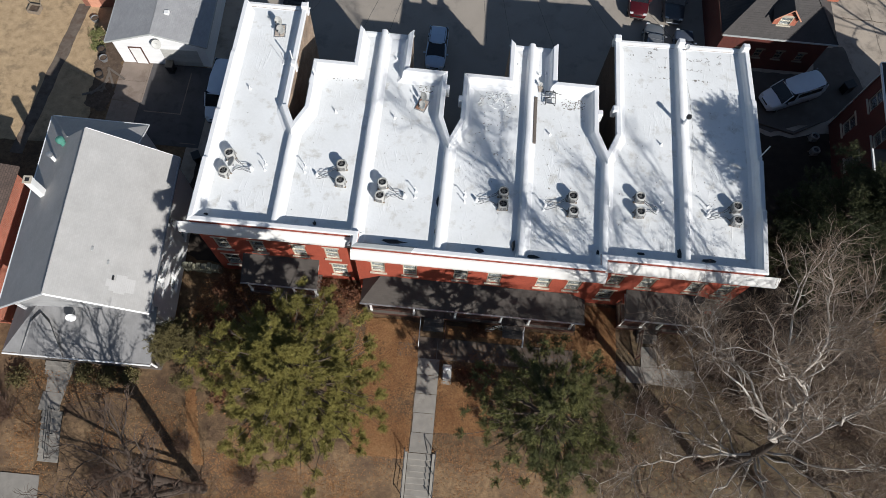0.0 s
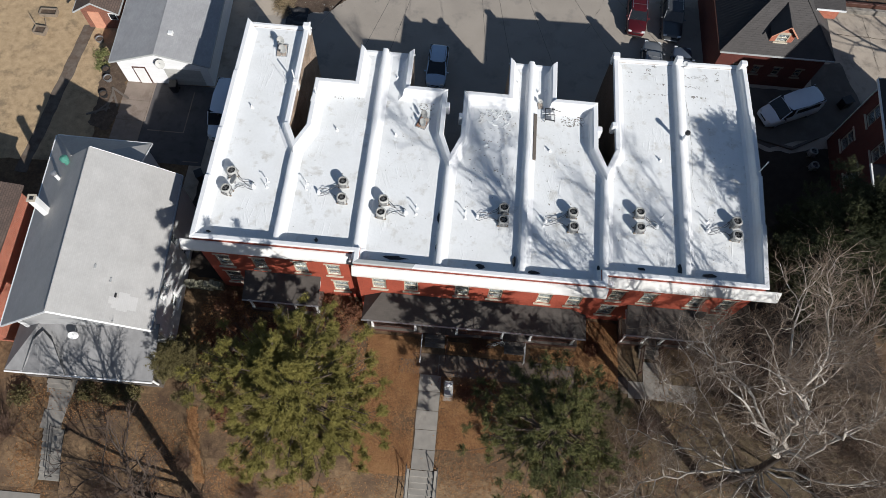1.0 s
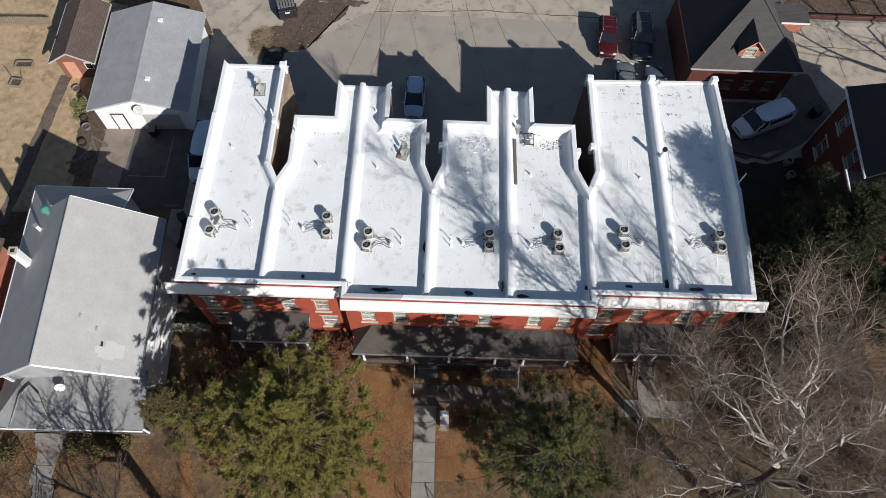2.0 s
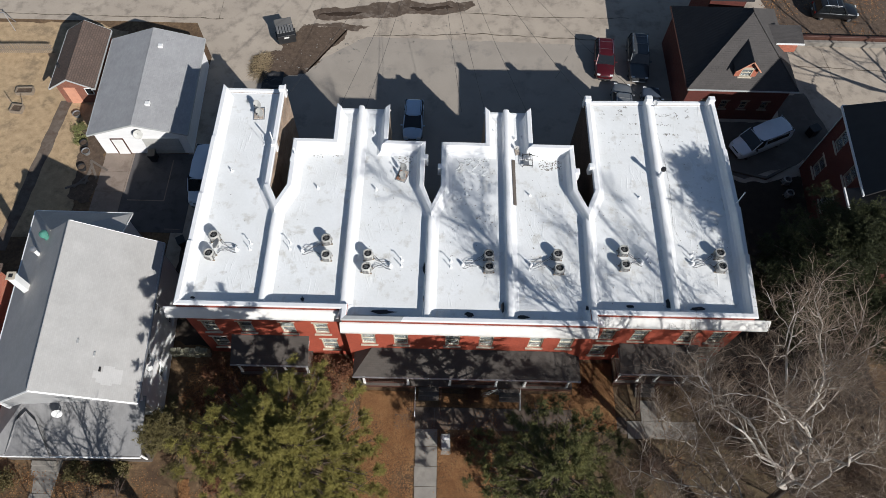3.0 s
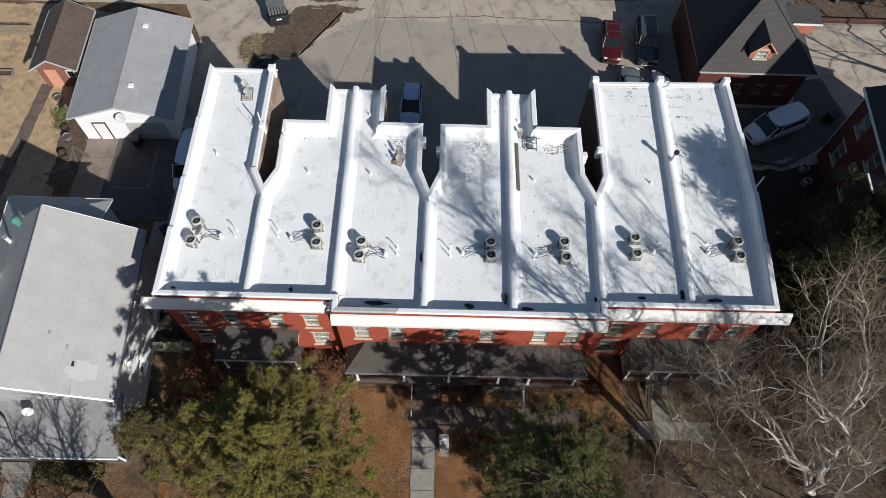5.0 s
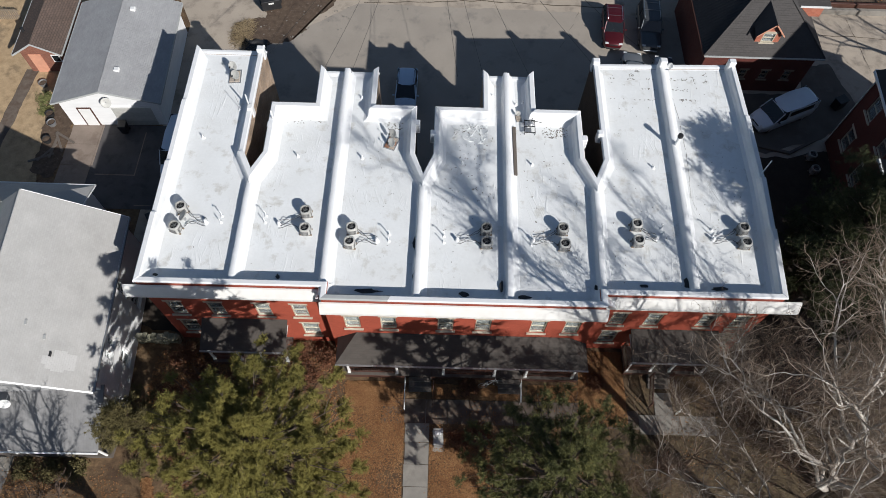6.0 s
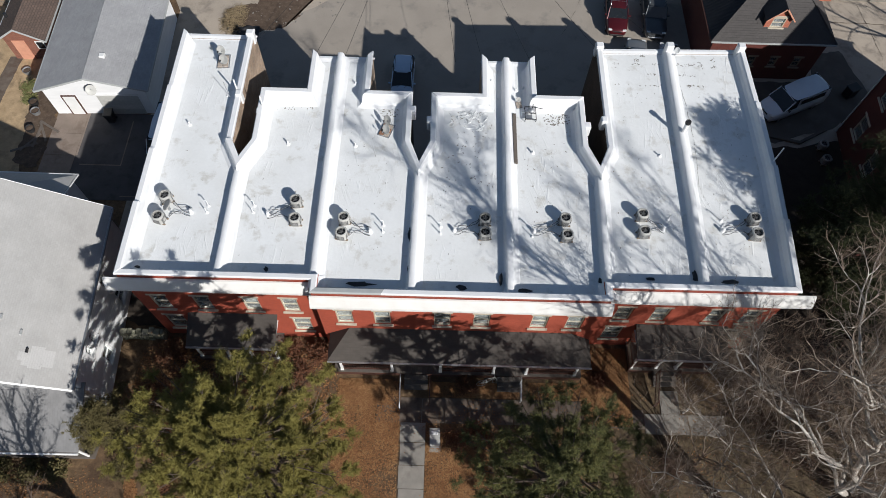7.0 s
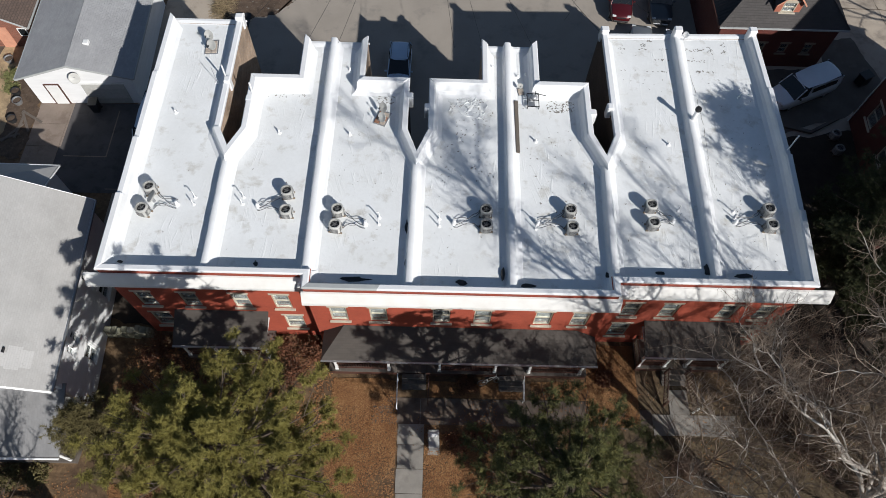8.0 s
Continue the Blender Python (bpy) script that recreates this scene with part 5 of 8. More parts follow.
dish(-4.75, 27.2, -20, "grey satellite dish on a rusty ballasted roof frame", True, True, 0.78)
dish(3.75, 29.6, 10, "small pale satellite dish behind the timber", False, False, 0.42)
t = thing("roof_fan", pose(4.45, 28.75, deck(28.7)), "dark metal frame with a small fan unit on the roof", "roof fan")
for x in (-0.35, 0.35):
    part("frame_bar", boxed(x - 0.02, -0.55, 0.22, x + 0.02, 0.55, 0.27), "iron", t)
    for y in (-0.5, 0.5):
        part("leg", boxed(x - 0.02, y - 0.02, 0, x + 0.02, y + 0.02, 0.22), "iron", t)
for y in (-0.5, 0.0, 0.5):
    part("cross_bar", boxed(-0.33, y - 0.02, 0.22, 0.33, y + 0.02, 0.265), "iron", t)
part("fan_box", lathed([(0.2, 0.3), (0.24, 0.36), (0.2, 0.44), (0.06, 0.5)], 14, (0.05, 0.15, 0)), "galv", t, "round grey fan hood", True)
part("tray", boxed(-0.3, -0.44, 0.2, 0.1, -0.1, 0.215), "galv", t)
part("mast", tubed([(0.1, 0.2, 0.5), (0.1, 0.2, 0.85)], 0.025, 6), "iron", t)
part("arm", tubed([(0.1, 0.2, 0.62), (0.75, 0.05, 0.62)], 0.022, 6), "iron", t)
single("timber_beam", boxed(3.3, 24.85, deck(26) - 0.01, 3.52, 28.75, deck(26) + 0.14, 0.02), "beam_wood", "long weathered brown timber lying along the party wall", "timber")
t = thing("edge_dish", pose(14.75, 34.2, 8.55) @ Matrix.Scale(0.5, 4), "white satellite dish on the rear edge of the roof", "satellite dish", "satellite dishes")
d = part("dish", lathed([(0.001, -0.1), (0.25, -0.07), (0.42, 0.0), (0.4, 0.014), (0.25, -0.05), (0.001, -0.08)], 20, caps=False), "white_paint", t, "", True)
d.matrix_basis = pose(-0.3, 0, 0.8, 65, 0, -50)
part("mast", tubed([(-0.3, 0.1, -0.3), (-0.3, 0.1, 0.75)], 0.035, 8), "galv", t)
part("bracket", boxed(-0.1, -0.2, 0, 0.7, -0.12, 0.08), "white_paint", t)

# ---- houses and garages around ----


def gable_roof(parent, x0, x1, y0, y1, ze, zr, over, mats, thick=0.12, xr=None, trim="grey_cap"):
    """Two slopes with the ridge along y, over eaves at x0 and x1."""
    xr = (x0 + x1) / 2 if xr is None else xr
    part("roof_slope", slabbed([(x0, y0 - over, ze), (xr, y0 - over, zr), (xr, y1 + over, zr), (x0, y1 + over, ze)], thick), mats[0], parent)
    part("roof_slope", slabbed([(xr, y0 - over, zr), (x1, y0 - over, ze), (x1, y1 + over, ze), (xr, y1 + over, zr)], thick), mats[1], parent)
    part("ridge_cap", slabbed([(xr - 0.12, y0 - over, zr - 0.06), (xr, y0 - over, zr + 0.02), (xr, y1 + over, zr + 0.02), (xr - 0.12, y1 + over, zr - 0.06)], 0.02), mats[1], parent)
    for x, z in ((x0, ze), (x1, ze)):
        s = -1 if x == x0 else 1
        part("eave_trim", boxed(x + s * 0.005, y0 - over, z - 0.17, x + s * 0.06, y1 + over, z - 0.005), trim, parent)
    for y in (y0 - over - 0.045, y1 + over + 0.005):
        for xa in (x0, x1):
            bm = bmesh.new()
            vs = [bm.verts.new(p) for p in ((xa, y, ze - 0.16), (xr, y, zr - 0.16), (xr, y, zr), (xa, y, ze))]
            wt = [bm.verts.new((v.co.x, y + 0.04, v.co.z)) for v in vs]
            for i in range(4):
                bm.faces.new((vs[i], vs[(i + 1) % 4], wt[(i + 1) % 4], wt[i]))
            bm.faces.new(vs[::-1])
            bm.faces.new(wt)
            bmesh.ops.recalc_face_normals(bm, faces=bm.faces)
            part("barge_board", bm, trim, parent)


def gable_wall(parent, x0, x1, y, thick, ze, zr, mat, xr=None):
    xr = (x0 + x1) / 2 if xr is None else xr
    bm = bmesh.new()
    prof = [(x0, 0.0), (x1, 0.0), (x1, ze), (xr, zr), (x0, ze)]
    a = [bm.verts.new((x, y, z - (0.3 if z == 0 else 0))) for x, z in prof]
    b = [bm.verts.new((x, y + thick, z - (0.3 if z == 0 else 0))) for x, z in prof]
    for i in range(5):
        bm.faces.new((a[i], a[(i + 1) % 5], b[(i + 1) % 5], b[i]))
    bm.faces.new(a[::-1])
    bm.faces.new(b)
    bmesh.ops.recalc_face_normals(bm, faces=bm.faces)
    return part("gable_wall", bm, mat, parent)


# white garage
g = thing("garage", pose(-27.7, 34.52, 0, 0, 0, 2.5), "white-sided garage with a grey gable roof and double door", "garage")
gable_roof(g, -4.2, 4.2, 0, 10.35, 3.05, 4.4, 0.33, ("shingle_mid", "shingle_mid"))
gable_wall(g, -3.8, 3.8, 0, 0.15, 2.95, 4.2, "siding")
gable_wall(g, -3.8, 3.8, 10.2, 0.15, 2.95, 4.2, "siding")
part("side_wall", boxed(-3.8, 0.15, -0.3, -3.65, 10.2, 2.95), "siding", g)
part("side_wall", boxed(3.65, 0.15, -0.3, 3.8, 10.2, 2.95), "siding", g)
d = part("side_door", boxed(-2.6, -0.06, 0.02, -1.65, -0.004, 2.1), "white_paint", g)
for u, v in ((-2.68, -2.6), (-1.65, -1.57)):
    part("door_casing", boxed(u, -0.09, 0.02, v, -0.004, 2.18), "wood_dark", d)
part("door_casing", boxed(-2.6, -0.09, 2.1, -1.65, -0.004, 2.18), "wood_dark", d)
d = part("garage_door", boxed(0.0, -0.05, 0.02, 3.1, -0.004, 2.15), "ac_paint", g, "tan sectional garage door")
for k in range(4):
    part("door_panel", boxed(0.05, -0.07, 0.08 + 0.52 * k, 3.05, -0.052, 0.55 + 0.52 * k), "ac_paint", d)
part("door_frame", boxed(-0.1, -0.08, 2.15, 3.2, -0.004, 2.3), "white_paint", g)
for x, y in ((0.85, 2.1), (0.85, 8.7)):
    z = 4.4 - abs(x) / 4.2 * 1.35
    part("roof_vent", boxed(x - 0.2, y - 0.2, z - 0.1, x + 0.2, y + 0.2, z + 0.16, 0.03), "white_paint", g, "white square roof vent")
dd = part("wall_dish", lathed([(0.001, -0.1), (0.25, -0.07), (0.4, 0.0), (0.38, 0.014), (0.25, -0.05), (0.001, -0.08)], 20, caps=False), "ac_paint", g, "pale grey satellite dish on the gable", True)
dd.matrix_basis = pose(0.2, -0.5, 3.3, 55, 0, 15)
part("dish_arm", tubed([(0.2, -0.02, 3.2), (0.2, -0.5, 3.35)], 0.03, 6), "galv", g)

# brick shed
s = thing("shed", pose(-34.75, 40.0, 0, 0, 0, 2.0), "small orange brick shed with a brown shingled gable roof", "shed")
gable_roof(s, -1.98, 1.98, -0.4, 6.1, 2.7, 3.9, 0.3, ("shingle_brown", "shingle_brown"))
gable_wall(s, -1.75, 1.75, 0, 0.22, 2.6, 3.7, "shed_wall")
gable_wall(s, -1.75, 1.75, 5.98, 0.22, 2.6, 3.7, "shed_brick")
part("side_wall", boxed(-1.75, 0.22, -0.3, -1.53, 5.98, 2.6), "shed_brick", s)
part("side_wall", boxed(1.53, 0.22, -0.3, 1.75, 5.98, 2.6), "shed_brick", s)
d = part("shed_door", boxed(-1.2, -0.07, 0.02, -0.2, -0.004, 2.05), "pink", s, "pale orange plank door")
for k in range(4):
    part("door_plank", boxed(-1.19 + 0.25 * k, -0.085, 0.03, -0.97 + 0.25 * k, -0.072, 2.03), "pink", d)
w = part("shed_window", boxed(0.6, -0.05, 1.2, 1.3, -0.004, 2.0), "white_paint", s)
part("pane", boxed(0.68, -0.065, 1.28, 1.22, -0.052, 1.92), "car_glass", w)
part("roof_vent", tubed([(-1.5, 1.6, 2.8), (-1.5, 1.6, 3.35)], 0.14, 10), "black_plastic", s)

# the neighbouring house
HM = pose(-26.85, 16.5, 0, 0, 0, 3.5)
hs = thing("neighbour_house", HM, "white two-storey house with pale grey shingled gable roof", "house")
EV, RG = 5.7, 9.3
EL, ER, YF, YB = -4.7, 5.15, -6.1, 5.7


def slope_l(x):
    return EV + (x - EL) / (0 - EL) * (RG - EV)


part("roof_slope", slabbed([(0, YF, RG), (ER, YF, EV), (ER, YB, EV), (0, YB, RG)], 0.14), "shingle_grey", hs)
part("roof_slope", slabbed([(EL, YF, EV), (0, YF, RG), (0, YB, RG), (-1.94, YB + 0.1, slope_l(-1.94)), (EL, 8.75, EV)], 0.14), "shingle_grey", hs)
part("rear_roof", slabbed([(EL, 8.76, EV - 0.02), (2.2, 8.55, 5.3), (2.2, YB - 0.3, 6.7), (-1.94, YB + 0.1, slope_l(-1.94) - 0.02)], 0.12), "shingle_grey", hs)
part("ridge_cap", tubed([(0, YF, RG), (0, YB, RG)], 0.06, 6), "shingle_grey", hs)
part("hip_cap", tubed([(EL, 8.75, EV), (-1.94, YB + 0.1, slope_l(-1.94))], 0.05, 6), "shingle_grey", hs)
for x, y0, y1 in ((ER, YF, YB), (EL, YF, 8.75)):
    s = 1 if x > 0 else -1
    part("gutter", boxed(x + s * 0.005, y0, EV - 0.16, x + s * 0.1, y1, EV - 0.02), "galv" if s > 0 else "white_paint", hs)
part("rear_gutter", tubed([(EL, 8.84, EV - 0.1), (2.25, 8.63, 5.2)], 0.06, 6), "white_paint", hs)
part("rear_rake", tubed([(2.27, 8.55, 5.26), (2.27, YB - 0.3, 6.66)], 0.05, 6), "white_paint", hs)
for x in (EL, ER):
    for y in (YF - 0.03, YB + 0.03):
        if y > 0 and x < 0:
            continue
        part("barge_board", tubed([(x, y, EV - 0.08), (0, y, RG - 0.08)], 0.07, 4), "white_paint", hs)
gw = gable_wall(hs, EL + 0.35, ER - 0.35, YF + 0.7, 0.2, EV + 0.1, RG - 0.25, "gable_siding", 0)
gable_wall(hs, EL + 0.35, ER - 0.35, YB - 0.5, 0.2, EV + 0.1, RG - 0.25, "siding", 0)
part("side_wall", boxed(EL + 0.35, YF + 0.6, -0.3, EL + 0.55, YB - 0.5, EV + 0.05), "siding", hs)
hol = [(-3.45, -2.95, 3.5, 4.4), (-2.6, -2.1, 3.5, 4.4), (1.0, 1.7, 3.2, 4.6), (-3.0, -2.1, 0.9, 2.3), (1.2, 2.1, 0.9, 2.3)]
sw = part("side_wall", facade(YF + 0.6, YB - 0.5, 0, 0.2, -0.3, EV + 0.05, hol), "siding", hs)
sw.matrix_basis = pose(ER - 0.35, 0, 0, 0, 0, 90)
for a, b, c, d in hol:
    window(sw, (a + b) / 2, 0, c, b - a, d - c, 0.0, "white_paint", "white_paint")
for k in range(23):
    z = 0.1 + k * 0.235
    for u, v in ((YF + 0.62, -3.6), (-1.95, 0.95), (2.25, YB - 0.52)):
        part("siding_board", boxed(ER - 0.345, u, z, ER - 0.325, v, z + 0.225), "siding", hs)
part("rear_wing_wall", boxed(EL + 0.35, YB - 0.29, -0.3, 1.85, 8.3, 5.15), "siding", hs)
ch = part("chimney", boxed(-3.27, 1.5, 4.6, -2.79, 1.98, 9.0, 0.02), "white_paint", hs, "white painted chimney")
part("chimney_cap", boxed(-3.31, 1.46, 9.0, -2.75, 2.02, 9.06), "stone", ch)
part("chimney_flue", boxed(-3.17, 1.6, 9.06, -2.89, 1.88, 9.066), "dark", ch)
part("vent_pipe", tubed([(-2.66, 4.2, 6.9), (-2.66, 4.2, 7.95)], 0.13, 10), "white_paint", hs)
part("vent_cowl", lathed([(0.13, 0), (0.2, 0.04), (0.2, 0.2), (0.05, 0.26)], 12, (-2.66, 4.2, 7.95)), "galv", hs)
part("green_vent", lathed([(0.2, -0.6), (0.2, 0.1), (0.3, 0.12), (0.28, 0.3), (0.05, 0.4)], 12, (-2.15, 5.3, 8.0)), "green_copper", hs, "green copper roof vent")
IV = HM.inverted()


def loc(x, y, z):
    return tuple(IV @ Vector((x, y, z)))


PZ, PT = 2.6, 4.2
part("porch_roof", slabbed([loc(-30.6, 7.86, PZ), loc(-21.65, 7.93, PZ), loc(-21.5, 11.6, PT), loc(-29.6, 11.3, PT)], 0.1), "shingle_porch", hs)
part("porch_roof", slabbed([loc(-31.9, 7.85, PZ), loc(-30.6, 7.86, PZ), loc(-29.6, 11.0, PT), loc(-31.9, 11.4, PZ)], 0.1), "shingle_porch", hs)
part("porch_gablet", slabbed([loc(-30.6, 7.75, PZ + 0.08), loc(-29.2, 7.75, PZ + 0.5), loc(-29.2, 10.4, PT), loc(-29.8, 9.8, PT - 0.22)], 0.06), "shingle_porch", hs)
part("porch_gablet", slabbed([loc(-29.2, 7.75, PZ + 0.5), loc(-27.6, 7.75, PZ + 0.08), loc(-28.5, 9.8, PT - 0.22), loc(-29.2, 10.4, PT)], 0.06), "shingle_porch", hs)
part("porch_gutter", tubed([loc(-31.9, 7.77, PZ - 0.07), loc(-21.65, 7.85, PZ - 0.07)], 0.07, 8), "white_paint", hs)
for x in (-31.5, -27.6, -24.8, -22.0):
    part("porch_post", tubed([loc(x, 8.15, -0.1), loc(x, 8.15, PZ - 0.1)], 0.08, 8), "white_paint", hs)
part("porch_floor", slabbed([loc(-31.6, 8.0, 0.5), loc(-21.8, 8.05, 0.5), loc(-21.6, 10.6, 0.5), loc(-31.4, 10.6, 0.5)], 0.7), "floor_wood", hs)
for k in range(3):
    part("porch_step", slabbed([loc(-30.0, 7.6 - 0.3 * k, 0.35 - 0.16 * k), loc(-28.4, 7.6 - 0.3 * k, 0.35 - 0.16 * k), loc(-28.4, 7.92 - 0.3 * k, 0.35 - 0.16 * k), loc(-30.0, 7.92 - 0.3 * k, 0.35 - 0.16 * k)], 0.3), "concrete", hs)
dd = part("wall_dish", lathed([(0.001, -0.1), (0.2, -0.07), (0.34, 0.0), (0.32, 0.014), (0.2, -0.05), (0.001, -0.08)], 20, caps=False), "white_paint", hs, "white satellite dish above the porch roof", True)
dd.matrix_basis = pose(-0.55, YF - 0.15, 4.35, 60, 0, 20)
part("dish_arm", tubed([(-0.55, YF + 0.4, 4.2), (-0.55, YF - 0.1, 4.3)], 0.03, 6), "galv", hs)
for x, y in ((1.75, -2.6), (2.65, -3.3), (3.05, -4.25)):
    z = RG - x / ER * (RG - EV)
    part("roof_stub", boxed(x - 0.05, y - 0.14, z - 0.1, x + 0.05, y + 0.14, z + 0.08), "grey_cap" if y > -4 else "black_plastic", hs)
for u, v, y0, y1 in ((2.75, 3.2, -4.85, -4.35), (3.2, 3.75, -5.2, -3.95), (3.75, 4.2, -5.05, -4.1), (2.95, 3.2, -5.1, -4.85)):
    za, zb = (EV + (ER - w) / ER * (RG - EV) + 0.006 for w in (u, v))
    part("roof_patch", slabbed([(u, y0, za), (v, y0, zb), (v, y1, zb), (u, y1, za)], 0.004), "shingle_patch", hs, "pale repaired patch of shingles")
gwall = thing("garden_wall", Matrix(), "low rough mossy stone wall between the two houses", "wall")
rr = random.Random(88)
for z in range(3):
    x = -21.9
    while x < -19.1:
        w = rr.uniform(0.25, 0.5)
        o = rr.uniform(-0.06, 0.06)
        part("stone", boxed(x + 0.015, 15.78 + o, -0.2 + 0.42 * z, min(x + w, -19.05), 16.2 + o + rr.uniform(-0.05, 0.05), 0.2 + 0.42 * z + rr.uniform(-0.03, 0.03), 0.05), "mossy_stone", gwall)
        x += w

# roof corner of the next house along the street
nb = thing("far_house", Matrix(), "brown-roofed house beyond the white one", "house")
part("roof_slope", slabbed([(-42.5, 10, 7.4), (-33.0, 10, 5.6), (-33.2, 20.6, 5.6), (-42.7, 20.6, 7.4)], 0.15), "shingle_brown", nb)
part("wall", boxed(-42.4, 10.4, -0.3, -33.5, 20.2, 5.5), "shed_brick", nb)

# hipped brick house by the alley
hh = thing("hip_house", Matrix(), "dark red brick carriage house with a hipped grey roof", "house")
HX0, HX1, HY0, HY1, HE, HR = 19.56, 29.37, 39.8, 50.0, 4.4, 8.6
AP0, AP1 = (24.6, 44.8, HR), (24.6, 45.3, HR)
part("roof_front", slabbed([(HX0, HY0, HE), (HX1, HY0, HE), AP0], 0.12), "shingle_dark", hh)
part("roof_side", slabbed([(HX0, HY0, HE), AP0, AP1, (HX0, HY1, HE)], 0.12), "seam_metal", hh, "dark seamed roof slope")
part("roof_side", slabbed([(HX1, HY0, HE), (HX1, HY1, HE), AP1, AP0], 0.12), "shingle_dark", hh)
part("roof_back", slabbed([(HX0, HY1, HE), AP1, (HX1, HY1, HE)], 0.12), "shingle_dark", hh)
for k in range(34):
    f = (k + 0.5) / 34
    a = Vector((HX0, HY0 + (HY1 - HY0) * f, HE))
    g2 = min(1.0, (a.y - HY0) / (AP0[1] - HY0), (HY1 - a.y) / (HY1 - AP1[1]))
    b = Vector((HX0 + (AP0[0] - HX0) * g2, a.y, HE + (HR - HE) * g2))
    part("roof_seam", tubed([a + Vector((0, 0, 0.02)), b + Vector((0, 0, 0.02))], 0.018, 4), "seam_metal", hh)
for p, q in (((HX0, HY0, HE), AP0), ((HX1, HY0, HE), AP0), (AP0, AP1)):
    part("hip_ridge", tubed([Vector(p) + Vector((0, 0, 0.03)), Vector(q) + Vector((0, 0, 0.03))], 0.05, 6), "shingle_dark", hh)
part("gutter", boxed(HX0, HY0 - 0.09, HE - 0.13, HX1, HY0 - 0.004, HE - 0.01), "grey_cap", hh)
part("gutter", boxed(HX0 - 0.09, HY0, HE - 0.13, HX0 - 0.004, HY1, HE - 0.01), "wood_dark", hh)
part("front_wall", facade(HX0 + 0.4, HX1 - 0.4, HY0 + 0.4, 0.3, -0.3, HE - 0.05, [(x - 0.33, x + 0.33, 1.5, 2.45) for x in (21.9, 23.7, 25.5, 27.4)]), "dark_brick", hh)
for x in (21.9, 23.7, 25.5, 27.4):
    window(hh, x, HY0 + 0.4, 1.5, 0.66, 0.95, 0.0, "wood_grey", "wood_grey")
part("side_wall", boxed(HX0 + 0.4, HY0 + 0.7, -0.3, HX0 + 0.7, HY1 - 0.4, HE - 0.05), "dark_brick", hh)
part("side_wall", boxed(HX1 - 0.7, HY0 + 0.7, -0.3, HX1 - 0.4, HY1 - 0.4, HE - 0.05), "dark_brick", hh)
part("back_wall", boxed(HX0 + 0.7, HY1 - 0.7, -0.3, HX1 - 0.7, HY1 - 0.4, HE - 0.05), "dark_brick", hh)
# its dormer
dx = 24.4
dm = part("dormer", facade(dx - 0.95, dx + 0.95, 40.7, 0.12, 4.9, 6.1, [(dx - 0.5, dx + 0.5, 5.15, 6.05)]), "shed_brick", hh, "gabled dormer with an orange-red front")
window(hh, dx, 40.7, 5.15, 1.0, 0.9, 0.0, "frame", "frame", "dormer_window", 0.05)
bm = bmesh.new()
prism(bm, [(dx - 0.95, 0), (dx + 0.95, 0), (dx, 1.0)], 0, 0.12)
gm = part("dormer_gable", bm, "shed_brick", hh)
gm.matrix_basis = pose(0, 40.83, 6.1, 90, 0, 0)
for s in (-1, 1):
    part("dormer_roof", slabbed([(dx, 40.45, 7.2), (dx + s * 1.12, 40.45, 5.98), (dx + s * 1.12, 41.9, 5.98), (dx, 43.2, 7.2)], 0.09), "shingle_dark", hh)
    part("dormer_trim", slabbed([(dx, 40.42, 7.21), (dx + s * 1.12, 40.42, 5.99), (dx + s * 1.12, 40.446, 5.99), (dx, 40.446, 7.21)], 0.1), "pink", hh)
    part("dormer_cheek", slabbed([(dx + s * 0.95, 40.83, 6.05), (dx + s * 0.95, 42.4, 6.05), (dx + s * 0.95, 40.83, 4.9)], 0.06), "shingle_dark", hh)
# its side wing
part("wing_wall", boxed(27.3, 43.9, 5.0, 29.55, 45.4, 6.15), "shed_brick", hh)
part("wing_roof", slabbed([(26.6, 43.65, 6.3), (29.85, 43.65, 6.3), (29.85, 45.6, 6.55), (26.6, 45.6, 6.55)], 0.1), "shingle_dark", hh)
part("wing_gutter", boxed(27.35, 43.56, 6.16, 29.87, 43.645, 6.3), "white_paint", hh)
part("rear_roof", slabbed([(22.6, 49.0, 6.2), (26.6, 49.0, 6.2), (26.6, 54.0, 6.2), (22.6, 54.0, 6.2)], 0.2), "seam_metal", hh, "dark seamed roof of the rear wing")
part("rear_wall", boxed(22.9, 49.7, -0.3, 26.3, 53.7, 5.99), "dark_brick", hh)

# brick house at the side with white-trimmed windows
rb = thing("brick_house", pose(30.4, 34.9, 0, 0, 0, -3.9), "tall dark red brick house with white-trimmed windows", "house")
RE = 8.0
hol = [(u - 0.6, u + 0.6, z, z + 1.8) for u in (1.9, 5.3) for z in (1.9, 5.5)]
lw = part("side_wall", facade(0, 7.9, 0, 0.3, -0.3, RE - 0.1, hol), "dark_brick", rb)
lw.matrix_basis = pose(0, 0, 0, 0, 0, -90)
for a, b, c, d in hol:
    window(lw, (a + b) / 2, 0, c, 1.2, 1.8, 0.0, "frame", "stone")
part("end_wall", boxed(0.3, -0.3, -0.3, 12, 0, RE - 0.1), "dark_brick", rb)
part("roof_slope", slabbed([(-0.35, 0.35, RE), (-0.35, -8.2, RE), (6.2, -8.2, 14.8), (6.2, -3.2, 14.8)], 0.12), "seam_metal", rb)
part("roof_slope", slabbed([(6.2, -3.2, 14.8), (6.2, -8.2, 14.8), (12.4, -8.2, RE), (12.4, 0.35, RE)], 0.12), "seam_metal", rb)
part("roof_hip", slabbed([(-0.35, 0.35, RE), (6.2, -3.2, 14.8), (12.4, 0.35, RE)], 0.12), "seam_metal", rb)
part("gutter", boxed(-0.47, -8.2, RE - 0.15, -0.36, 0.3, RE), "white_paint", rb)
